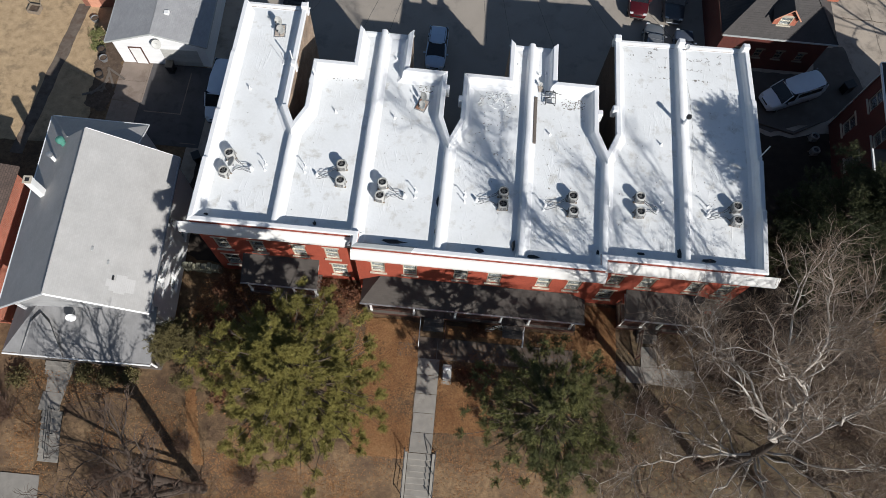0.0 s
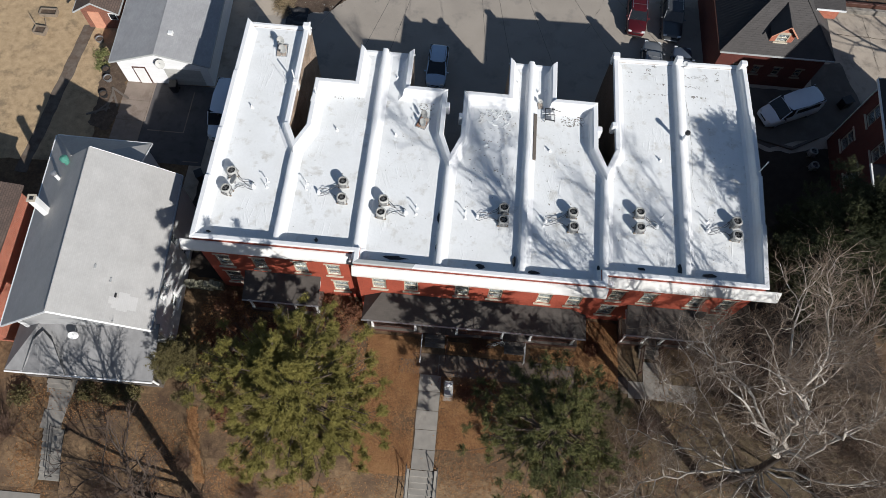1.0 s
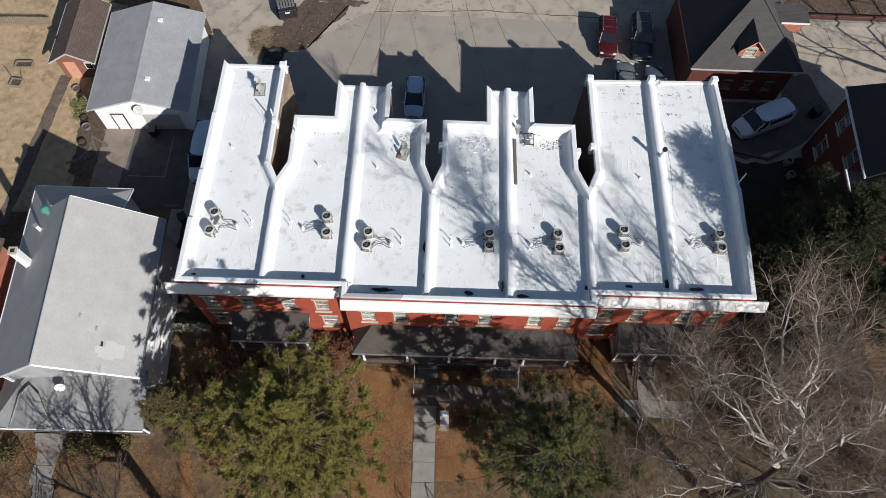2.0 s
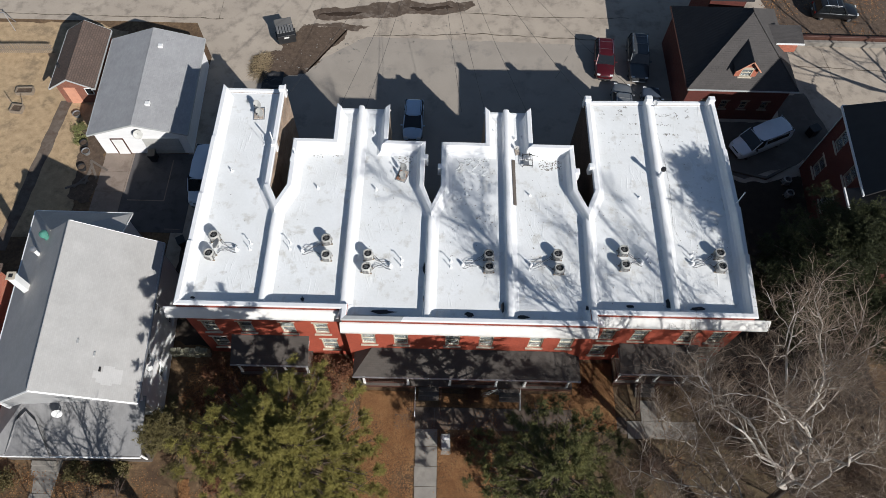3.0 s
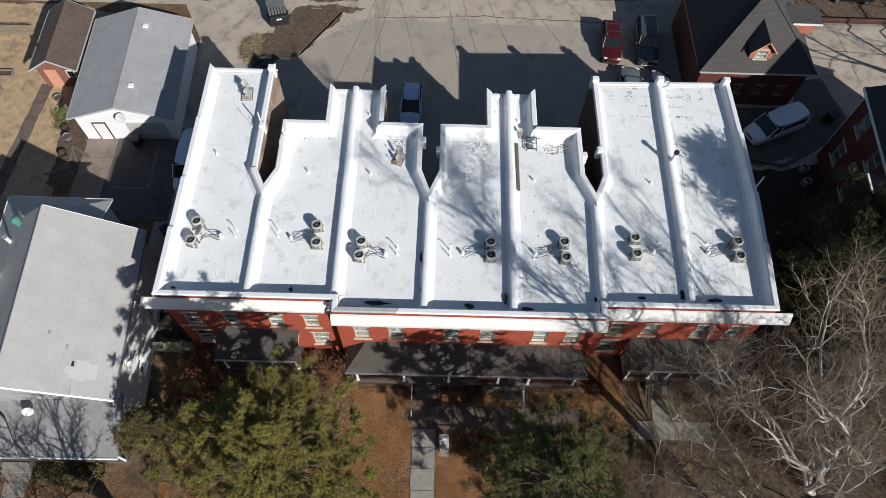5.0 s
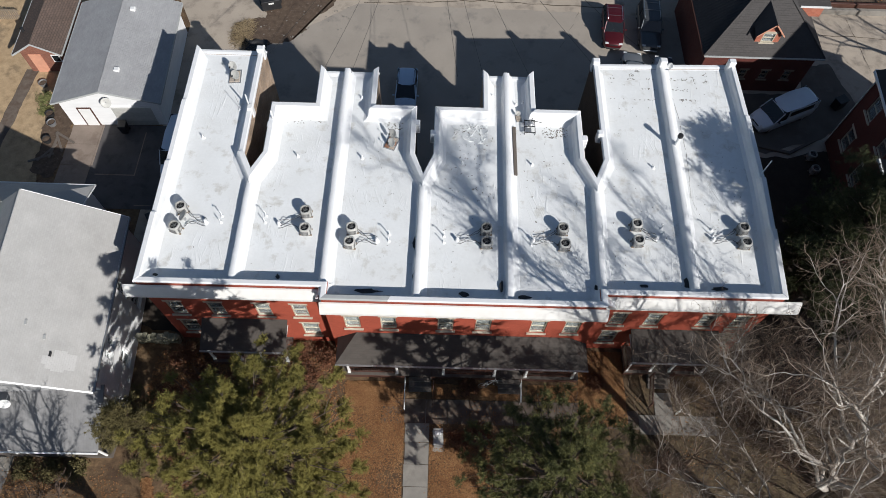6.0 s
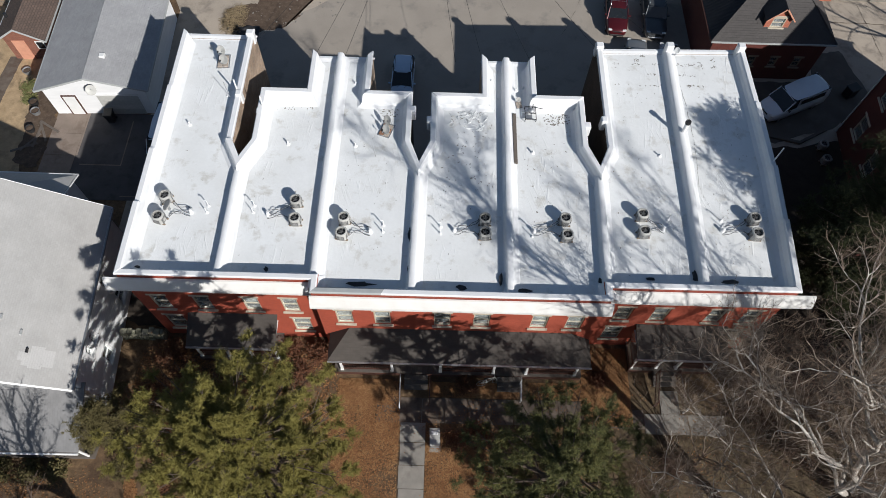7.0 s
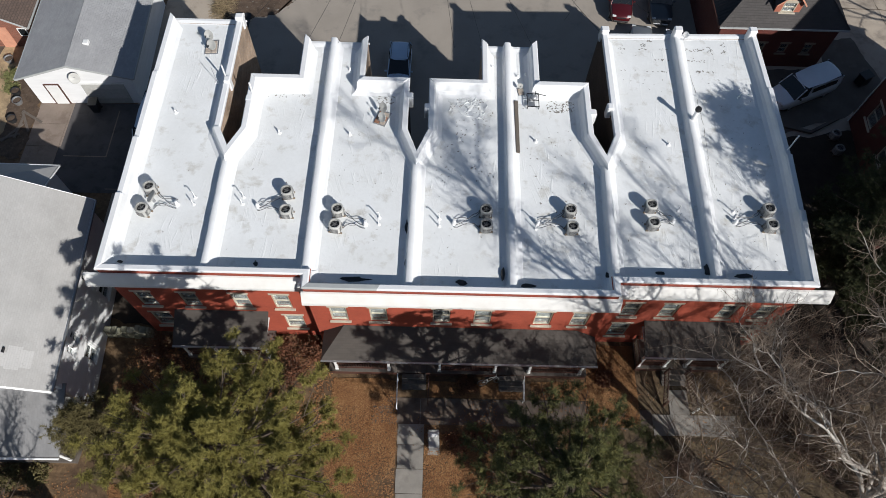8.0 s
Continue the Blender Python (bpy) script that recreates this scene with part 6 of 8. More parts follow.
part("gutter", boxed(-0.35, 0.36, RE - 0.15, 12.4, 0.46, RE), "white_paint", rb)
part("downpipe", tubed([(-0.1, -0.15, RE - 0.2), (-0.1, -0.15, 0.1)], 0.05, 8), "white_paint", rb)
# its projecting bay
part("bay_wall", boxed(-0.7, -11.4, -0.3, 6, -7.2, 6.9), "dark_brick", rb)
part("bay_roof", slabbed([(-1.0, -11.7, 7.0), (-1.0, -6.95, 7.0), (3.2, -8.2, 10.2), (3.2, -11.7, 10.2)], 0.12), "seam_metal", rb, "dark blue-grey metal roof")
part("bay_gutter", boxed(-1.12, -11.7, 6.85, -1.005, -6.9, 7.02), "white_paint", rb)
part("bay_window", boxed(-0.76, -9.3, 3.6, -0.705, -8.1, 5.4), "white_paint", rb)
part("bay_pane", boxed(-0.78, -9.18, 3.72, -0.765, -8.22, 5.28), "car_glass", rb)
dz = part("roof_dormer", boxed(2.0, -7.4, 9.0, 5.0, -5.2, 11.6), "shed_brick", rb, "orange-red gabled dormer")
part("dormer_frame", boxed(1.9, -7.0, 9.6, 1.995, -5.6, 11.2), "white_paint", dz)
part("dormer_pane", boxed(1.88, -6.85, 9.75, 1.897, -5.75, 11.05), "car_glass", dz)
for s in (-1, 1):
    part("dormer_roof", slabbed([(1.7, -6.3, 12.6), (1.7, -6.3 + s * 1.5, 11.4), (5.2, -6.3 + s * 1.5, 11.4), (5.2, -6.3, 12.6)], 0.1), "shed_brick" if s > 0 else "seam_metal", dz)
# low wall and condensers beside it
single("yard_wall", prismed([(22.5, 34.6), (27.1, 33.4), (29.7, 34.9), (29.6, 35.1), (27.1, 33.65), (22.5, 34.85)], -0.2, 0.2), "asphalt", "low pale garden wall beside the brick house", "wall")
for k, (x, y) in enumerate(((28.7, 33.1), (28.6, 31.7))):
    copy_thing(AC, pose(x, y, 0.03, 0, 0, 10 * k))
single("retaining_wall", boxed(33.0, 49.75, -0.2, 60, 50.1, 0.55, 0.02), "concrete", "long low stone wall between alley and earth bank", "wall")
single("kerb_timber", boxed(32.2, 50.15, -0.1, 60, 50.4, 0.95, 0.02), "wood_dark", "long dark timber rail above the low wall", "rail")
t = thing("refuse_bin", pose(32.3, 38.6, 0.012, 0, 0, 25), "black plastic refuse bin beside the brick house", "bin")
part("body", boxed(-0.45, -0.35, 0.05, 0.45, 0.35, 1.0, 0.04), "black_plastic", t)
part("lid", boxed(-0.5, -0.4, 1.005, 0.5, 0.4, 1.07, 0.02), "black_plastic", t)

# ---- vehicles ----


def vehicle(m, kind, colour, label, category):
    """A parked vehicle; x runs to its front. kind: hatch, suv, sedan, van, truck."""
    L, W, H, belt, hood, xa, xb, xc, xd = {
        "hatch": (4.3, 1.8, 1.52, 0.95, 0.9, -2.05, -1.75, 0.05, 1.22),
        "suv": (4.6, 1.84, 1.7, 1.02, 1.02, -2.15, -1.85, 0.3, 1.0),
        "sedan": (4.7, 1.8, 1.43, 0.9, 0.9, -1.7, -1.0, 0.25, 1.0),
        "van": (5.6, 2.0, 2.12, 1.25, 1.12, -2.6, -2.5, 1.0, 1.75),
        "truck": (5.5, 1.95, 1.8, 1.0, 1.05, -2.4, -2.3, 0.35, 1.05)}[kind]
    hw = W / 2
    t = thing("van" if kind == "van" else "car", m, label, category, "parked vehicles")
    # lower body, in stations along its length
    st = [(-L / 2, 0.36, belt - 0.22, 0.86), (-L / 2 + 0.08, 0.28, belt - 0.05, 0.94), (-L / 2 + 0.5, 0.24, belt, 1.0), (-0.4, 0.22, belt, 1.0), (xd - 0.15, 0.22, belt, 1.0),
          (xd + 0.2, 0.23, hood, 0.985), (L / 2 - 0.55, 0.25, hood - 0.06, 0.95), (L / 2 - 0.25, 0.27, hood - 0.14, 0.87), (L / 2 - 0.08, 0.3, hood - 0.24, 0.74), (L / 2, 0.36, hood - 0.38, 0.56)]
    bm = bmesh.new()
    rings = []
    for x, zb, zt, f in st:
        w = hw * f
        pts = [(-w * 0.88, zb), (-w, zb + 0.16), (-w, zt - 0.2), (-w * 0.95, zt - 0.05), (-w * 0.8, zt), (0, zt + 0.03), (w * 0.8, zt), (w * 0.95, zt - 0.05), (w, zt - 0.2), (w, zb + 0.16), (w * 0.88, zb)]
        rings.append([bm.verts.new((x, y, z)) for y, z in pts])
    for a, b in zip(rings, rings[1:]):
        for k in range(len(a)):
            bm.faces.new((a[k], a[(k + 1) % len(a)], b[(k + 1) % len(a)], b[k]))
    bm.faces.new(rings[0])
    bm.faces.new(rings[-1][::-1])
    bmesh.ops.recalc_face_normals(bm, faces=bm.faces)
    body = part("body", bm, colour, t, smooth=True)
    # glasshouse, roof and pillars
    wb, wt = hw * 0.95, hw * 0.82
    if kind == "van":
        wb, wt = hw * 0.97, hw * 0.88
    zr = H - 0.06
    lo = [(xa, -wb), (xd, -wb), (xd, wb), (xa, wb)]
    hi = [(xb, -wt), (xc, -wt), (xc, wt), (xb, wt)]
    bm = bmesh.new()
    a = [bm.verts.new((x, y, belt - 0.06)) for x, y in lo]
    b = [bm.verts.new((x, y, zr)) for x, y in hi]
    for k in range(4):
        bm.faces.new((a[k], a[(k + 1) % 4], b[(k + 1) % 4], b[k]))
    bm.faces.new(b)
    part("glasshouse", bm, "car_glass", t, "dark tinted windows")
    bm = bmesh.new()
    rows = []
    for fx, dz in ((0.0, -0.03), (0.06, 0.02), (0.5, 0.06), (0.93, 0.02), (1.0, -0.03)):
        x = xb - 0.05 + (xc - xb + 0.1) * fx
        taper = 1 - 0.16 * abs(2 * fx - 1) ** 3
        rows.append([bm.verts.new((x, wt * g * 1.03 * taper, zr + dz - 0.05 * abs(g) ** 3)) for g in (-1, -0.8, 0, 0.8, 1)])
    for p, q in zip(rows, rows[1:]):
        for k in range(4):
            bm.faces.new((p[k], q[k], q[k + 1], p[k + 1]))
    r = bmesh.ops.extrude_face_region(bm, geom=list(bm.faces))
    bmesh.ops.translate(bm, vec=(0, 0, 0.03), verts=[v for v in r["geom"] if isinstance(v, bmesh.types.BMVert)])
    bmesh.ops.recalc_face_normals(bm, faces=bm.faces)
    roof = part("roof", bm, colour, t, smooth=False)
    for k in range(4):
        x, y = lo[k]
        u, v = hi[k]
        part("pillar", tubed([(x, y * 1.005, belt - 0.06), (u, v * 1.01, zr)], 0.045, 6), colour, t)
    for s in (-1, 1):
        mid = (xb + xc) / 2 - 0.1
        part("pillar", tubed([(mid, s * wb * 1.003, belt - 0.05), (mid, s * wt * 1.005, zr)], 0.04, 6), colour if kind == "van" else "black_plastic", t)
    if kind == "van":
        for s in (-1, 1):
            part("side_panel", slabbed([(xa + 0.05, s * (wb + 0.012), belt - 0.05), (xc - 0.5, s * (wb + 0.012), belt - 0.05), (xc - 0.5, s * (wt + 0.014), zr - 0.03), (xb + 0.02, s * (wt + 0.014), zr - 0.03)], 0.02), colour, t)
            part("side_window", slabbed([(xa + 0.5, s * (wb + 0.022), belt + 0.2), (xc - 0.7, s * (wb + 0.022), belt + 0.2), (xc - 0.7, s * (wb * 0.35 + wt * 0.65 + 0.024), belt + 0.62), (xa + 0.5, s * (wb * 0.35 + wt * 0.65 + 0.024), belt + 0.62)], 0.01), "car_glass", t, "dark tinted side window")
    if kind in ("suv", "truck", "hatch"):
        for s in (-1, 1):
            part("roof_rail", tubed([(xb + 0.2, s * wt * 0.86, zr + 0.06), (xb + 0.25, s * wt * 0.86, zr + 0.12), (xc - 0.25, s * wt * 0.86, zr + 0.12), (xc - 0.2, s * wt * 0.86, zr + 0.05)], 0.018, 6), "black_plastic" if kind == "hatch" else "chrome", roof)
    if kind in ("suv", "truck"):
        for x in (xb + 0.55, xb + 1.5):
            part("cross_bar", tubed([(x, -wt * 0.84, zr + 0.125), (x, wt * 0.84, zr + 0.125)], 0.016, 6), "chrome", roof)
    # wheels
    for x in (-L * 0.3, L * 0.31):
        for s in (-1, 1):
            y = s * (hw - 0.12)
            bm = lathed([(0.2, -0.1), (0.29, -0.11), (0.325, -0.07), (0.325, 0.07), (0.29, 0.11), (0.2, 0.1)], 18)
            wh = part("tyre", bm, "rubber", t)
            wh.matrix_basis = pose(x, y, 0.325, 90, 0, 0)
            part("rim", lathed([(0.001, -0.105), (0.06, -0.12), (0.19, -0.09), (0.205, -0.112), (0.205, 0.112), (0.19, 0.09), (0.06, 0.12), (0.001, 0.105)], 14, caps=False), "galv", wh, "grey metal rim")
    # lamps, mirrors, bumpers, plates
    for s in (-1, 1):
        part("headlight", boxed(L / 2 - 0.3, s * hw * 0.66 - 0.16, hood - 0.26, L / 2 - 0.1, s * hw * 0.66 + 0.16, hood - 0.14, 0.03), "lamp_glass", t, "clear headlamp")
        part("tail_light", boxed(-L / 2 - 0.005, s * hw * 0.74 - 0.11, belt - 0.28, -L / 2 + 0.12, s * hw * 0.74 + 0.11, belt - 0.06, 0.02), "red_lens", t, "red tail lamp")
        part("mirror", boxed(xd - 0.4, s * (hw + 0.1) - 0.1, belt + 0.02, xd - 0.28, s * (hw + 0.1) + 0.1, belt + 0.17, 0.03), "black_plastic" if kind == "van" else colour, t)
    part("front_bumper", boxed(L / 2 - 0.2, -hw * 0.66, 0.3, L / 2 + 0.03, hw * 0.66, 0.52, 0.05), "chrome" if kind == "truck" else "black_plastic", t)
    part("rear_bumper", boxed(-L / 2 - 0.05, -hw * 0.84, 0.34, -L / 2 + 0.15, hw * 0.84, 0.54, 0.05), "black_plastic", t)
    part("grille", boxed(L / 2 - 0.1, -hw * 0.4, hood - 0.34, L / 2 - 0.02, hw * 0.4, hood - 0.24, 0.01), "black_plastic", t)
    part("plate", boxed(-L / 2 - 0.07, -0.15, 0.62, -L / 2 - 0.005, 0.15, 0.73), "plate", t)
    for s in (-1, 1):
        part("wiper", tubed([(xd + 0.02, s * 0.3 - 0.1, belt - 0.02), (xd - 0.25, s * 0.3 + 0.3, belt + 0.2)], 0.012, 4), "black_plastic", t)
    return t


vehicle(pose(-4.5, 38.45, 0.02, 0, 0, -91), "hatch", "car_blue", "pale blue-grey hatchback parked on the asphalt lot", "car")
vehicle(pose(13.72, 46.5, 0.02, 0, 0, -94), "suv", "car_red", "dark red sport utility car parked beside the alley", "car")
vehicle(pose(17.05, 46.75, 0.02, 0, 0, -94), "truck", "car_dark", "dark grey van-like truck with a roof rack and chrome bumper", "truck")
vehicle(pose(14.85, 41.2, 0.02, 0, 0, 84), "suv", "car_grey", "mid grey sport utility car with roof rails", "car")
vehicle(pose(17.6, 40.9, 0.02, 0, 0, 84), "sedan", "car_navy", "dark blue-grey saloon car parked behind the building", "car")
vehicle(pose(26.95, 37.2, 0.02, 0, 0, 205.5), "van", "car_white", "white panel van parked at an angle in the shade", "van")
vehicle(pose(38.3, 54.2, 0.03, 0, 0, -3), "suv", "car_black", "black sport utility car on bare earth", "car")
vehicle(pose(-22.1, 31.6, 0.02, 0, 0, -92), "van", "car_white", "white van parked beside the row's end wall", "van")

# skip with a ribbed lid
t = thing("dumpster", pose(-17.35, 48.65, 0.02, 0, 0, 17) @ Matrix.Scale(0.95, 4), "dark grey metal dumpster with a ribbed lid", "dumpster")
part("hopper", boxed(-0.9, -0.75, 0.12, 0.9, 0.75, 1.15, 0.03), "black_plastic", t)
for k in range(6):
    part("lid_rib", boxed(-0.85 + k * 0.29, -0.3, 1.155, -0.62 + k * 0.29, 0.78, 1.23, 0.02), "fan_shade", t)
part("open_lid", slabbed([(-0.88, 0.8, 1.2), (0.88, 0.8, 1.2), (0.88, 1.15, 1.75), (-0.88, 1.15, 1.75)], 0.05), "black_plastic", t)
for s in (-1, 1):
    part("lift_pocket", boxed(s * 0.9 - (0.12 if s < 0 else 0), -0.5, 0.6, s * 0.9 + (0.12 if s > 0 else 0), 0.5, 0.8), "iron", t)
    for y in (-0.6, 0.6):
        part("caster", tubed([(s * 0.7, y - 0.05, 0.07), (s * 0.7, y + 0.05, 0.07)], 0.07, 10), "rubber", t)
part("notice", boxed(-0.25, -0.765, 0.8, 0.25, -0.752, 0.98), "plate", t)

# bins and planters
for x, y, a in ((-27.1, 33.8, 5), (-22.9, 25.3, 30)):
    t = thing("wheeled_bin", pose(x, y, 0.035, 0, 0, a), "black wheeled refuse bin beside the drive", "bin", "wheeled bins")
    bm = bmesh.new()
    lo = [(-0.24, -0.28), (0.24, -0.28), (0.24, 0.28), (-0.24, 0.28)]
    p = [bm.verts.new((u, v, 0.08)) for u, v in lo]
    q = [bm.verts.new((u * 1.25, v * 1.25, 1.0)) for u, v in lo]
    for k in range(4):
        bm.faces.new((p[k], p[(k + 1) % 4], q[(k + 1) % 4], q[k]))
    bm.faces.new(p[::-1])
    bm.faces.new(q)
    part("body", bm, "black_plastic", t)
    part("lid", boxed(-0.33, -0.4, 1.005, 0.33, 0.38, 1.07, 0.02), "black_plastic", t)
    part("handle", tubed([(-0.25, 0.42, 0.98), (0.25, 0.42, 0.98)], 0.02, 6), "black_plastic", t)
    for s in (-1, 1):
        part("wheel", tubed([(s * 0.24, 0.26, 0.1), (s * 0.3, 0.26, 0.1)], 0.1, 12), "rubber", t)
for x, y, a, lx, ly in ((-40.6, 41.0, 3, 1.5, 0.7), (-40.7, 38.9, -5, 1.0, 0.8)):
    t = thing("planter_bed", pose(x, y, 0.03, 0, 0, a), "raised wooden garden bed on the dry lawn", "planter", "garden beds")
    for s in (-1, 1):
        part("side_board", boxed(-lx / 2, s * ly / 2 - 0.04, 0, lx / 2, s * ly / 2 + 0.04, 0.35), "wood_grey", t)
        part("end_board", boxed(s * lx / 2 - 0.04, -ly / 2 + 0.041, 0, s * lx / 2 + 0.04, ly / 2 - 0.041, 0.35), "wood_grey", t)
    part("soil", boxed(-lx / 2 + 0.04, -ly / 2 + 0.04, 0.0, lx / 2 - 0.04, ly / 2 - 0.04, 0.2), "dirt", t)
    if lx < 1.2:
        for s in (-1, 1):
            part("stake", tubed([(s * 0.4, 0.3, 0.1), (s * 0.75, 0.6, 1.2)], 0.03, 5), "wood_grey", t)
t = thing("picket_fence", pose(-46.8, 45.7, 0.03, 0, 0, 2), "old grey wooden picket fence with a shadow on the lawn", "fence")
for k in range(42):
    x = k * 0.18
    o = part("picket", boxed(-0.05, -0.015, 0, 0.05, 0.015, 1.2), "wood_grey", t) if k == 0 else new("picket", t.children[0].data)
    o.parent = t
    o.matrix_basis = pose(x, 0, 0, random.uniform(-2, 2), random.uniform(-2, 2), 0)
for z in (0.3, 0.9):
    part("fence_rail", boxed(-0.1, 0.03, z, 7.6, 0.07, z + 0.08), "wood_grey", t)
t = thing("swing_frame", pose(-45.2, 49.0, 0.03, 0, 0, 15), "bare metal swing frame standing on the lawn", "swing frame")
for s in (-1, 1):
    for d in (-0.6, 0.6):
        part("leg", tubed([(s * 1.1 , d, 0), (s * 0.9, 0, 1.8)], 0.03, 6), "galv", t)
part("top_bar", tubed([(-1.0, 0, 1.8), (1.0, 0, 1.8)], 0.03, 6), "galv", t)
# clutter by the garage's yard side
for k, (x, y) in enumerate(((-33.2, 34.3), (-33.1, 32.6), (-35.1, 38.4), (-33.6, 35.2))):
    t = thing("plant_tub", pose(x, y, 0.03), "round garden tub of earth in the yard", "tub", "garden tubs")
    part("tub", lathed([(0.26, 0), (0.36, 0.4), (0.33, 0.4), (0.25, 0.1), (0.001, 0.1)], 14, caps=False), "black_plastic" if k % 2 else "galv", t)
    part("soil", lathed([(0.31, 0.3), (0.001, 0.34)], 14, caps=False), "dirt", t)
for k in range(5):
    t = single("old_plank", boxed(-1.0, -0.09, 0, 1.0, 0.09, 0.05, m=pose(-33.2 + 0.35 * k, 31.0 + 0.5 * k, 0.04 + 0.01 * k, 0, 0, 25 + 31 * k)), "beam_wood", "weathered loose plank lying in the yard", "plank", "loose planks")
# straw-coloured brush heap by the lot
t = thing("brush_heap", Matrix(), "heap of straw and cut brush beside the lot", "brush heap")
bm = bmesh.new()
rr = random.Random(77)
for k in range(1100):
    a, r = rr.uniform(0, 6.28), rr.random() ** 0.6
    x, y = -19.5 + 1.0 * r * math.cos(a) + 0.12 * (3 * r * math.sin(a)) ** 2 * 0.5, 44.9 + 2.0 * r * math.sin(a)
    z = 0.4 * (1 - r * r) + 0.03
    b = rr.uniform(0, 6.28)
    l = rr.uniform(0.2, 0.55)
    tube(bm, [(x, y, z), (x + l * math.cos(b), y + l * math.sin(b), max(0.03, z + rr.uniform(-0.25, 0.15)))], 0.009, 3, False)
part("straw", bm, "straw", t)
part("heap_core", lathed([(1.0, -0.05), (0.8, 0.12), (0.4, 0.25), (0.001, 0.3)], 14, (-19.4, 45.0, 0), False), "dirt", t)
t = thing("tarpaulin", Matrix(), "crumpled black tarpaulin on the ground behind the house", "tarpaulin")
bm = grid_sheet([-19.0 + 0.16 * i for i in range(13)], [42.2 + 0.16 * j for j in range(14)], lambda x, y: 0.06 + 0.3 * max(0, noise.noise((x * 1.6, y * 1.6, 3)) + 0.25))
part("sheet", bm, "black_plastic", t, smooth=False)

# metal box beside the walk, by the step
t = thing("utility_box", pose(-1.15, 9.75, 0.0, 0, 0, 2), "pale grey metal cabinet standing beside the walk", "cabinet")
part("cabinet", boxed(-0.28, -0.55, 0.05, 0.28, 0.45, 0.95, 0.03), "galv", t)
part("lid", boxed(-0.31, -0.58, 0.955, 0.31, 0.48, 1.0, 0.015), "ac_paint", t)
part("plinth", boxed(-0.36, -0.8, -0.1, 0.36, 0.6, 0.06), "concrete", t)
part("window_panel", boxed(-0.2, 0.05, 1.003, 0.2, 0.3, 1.012), "white_paint", t)

# overhead cables above the lot
pole = thing("utility_pole", pose(-3.2, 60.5, 0), "wooden utility pole beyond the alley", "utility pole")
part("pole", tubed([(0, 0, -0.5), (0, 0, 9.5)], [0.16, 0.11], 8), "wood_grey", pole)
part("cross_arm", boxed(-1.1, -0.06, 8.7, 1.1, 0.06, 8.85), "wood_grey", pole)
for x, y, z, h0 in ((-9.9, 33.0, 8.6, 8.8), (-7.9, 33.1, 8.5, 8.9), (-13.9, 34.7, 8.4, 8.7), (1.4, 33.0, 8.5, 8.8), (4.7, 33.0, 8.5, 8.9), (9.3, 34.4, 8.5, 8.8), (14.2, 34.6, 8.4, 9.0), (-0.4, 34.2, 7.2, 8.4)):
    a, b = Vector((-3.2, 60.5, h0)), Vector((x, y, z))
    pts = [a.lerp(b, f / 10) - Vector((0, 0, 1.0 * math.sin(math.pi * f / 10))) for f in range(11)]
    t = thing("overhead_cable", Matrix(), "thin black cable running from a pole to the house", "cable", "overhead cables")
    part("cable", tubed(pts, 0.012, 5), "wire", t)

# ---- trees ----


def limb(bm, p, d, length, r0, r1, rnd, bend=0.25, n=4, sides=5, rise=0.0):
    """One crooked branch; gives back its points and directions."""
    pts, dirs = [p.copy()], [d.copy()]
    for k in range(n):
        d = (d + Vector((rnd.gauss(0, bend), rnd.gauss(0, bend), rnd.gauss(0, bend * 0.7) + rise)) * 0.5).normalized()
        p = p + d * (length / n)
        pts.append(p.copy())
        dirs.append(d.copy())
    tube(bm, pts, [r0 + (r1 - r0) * i / n for i in range(n + 1)], sides, False)
    return pts, dirs


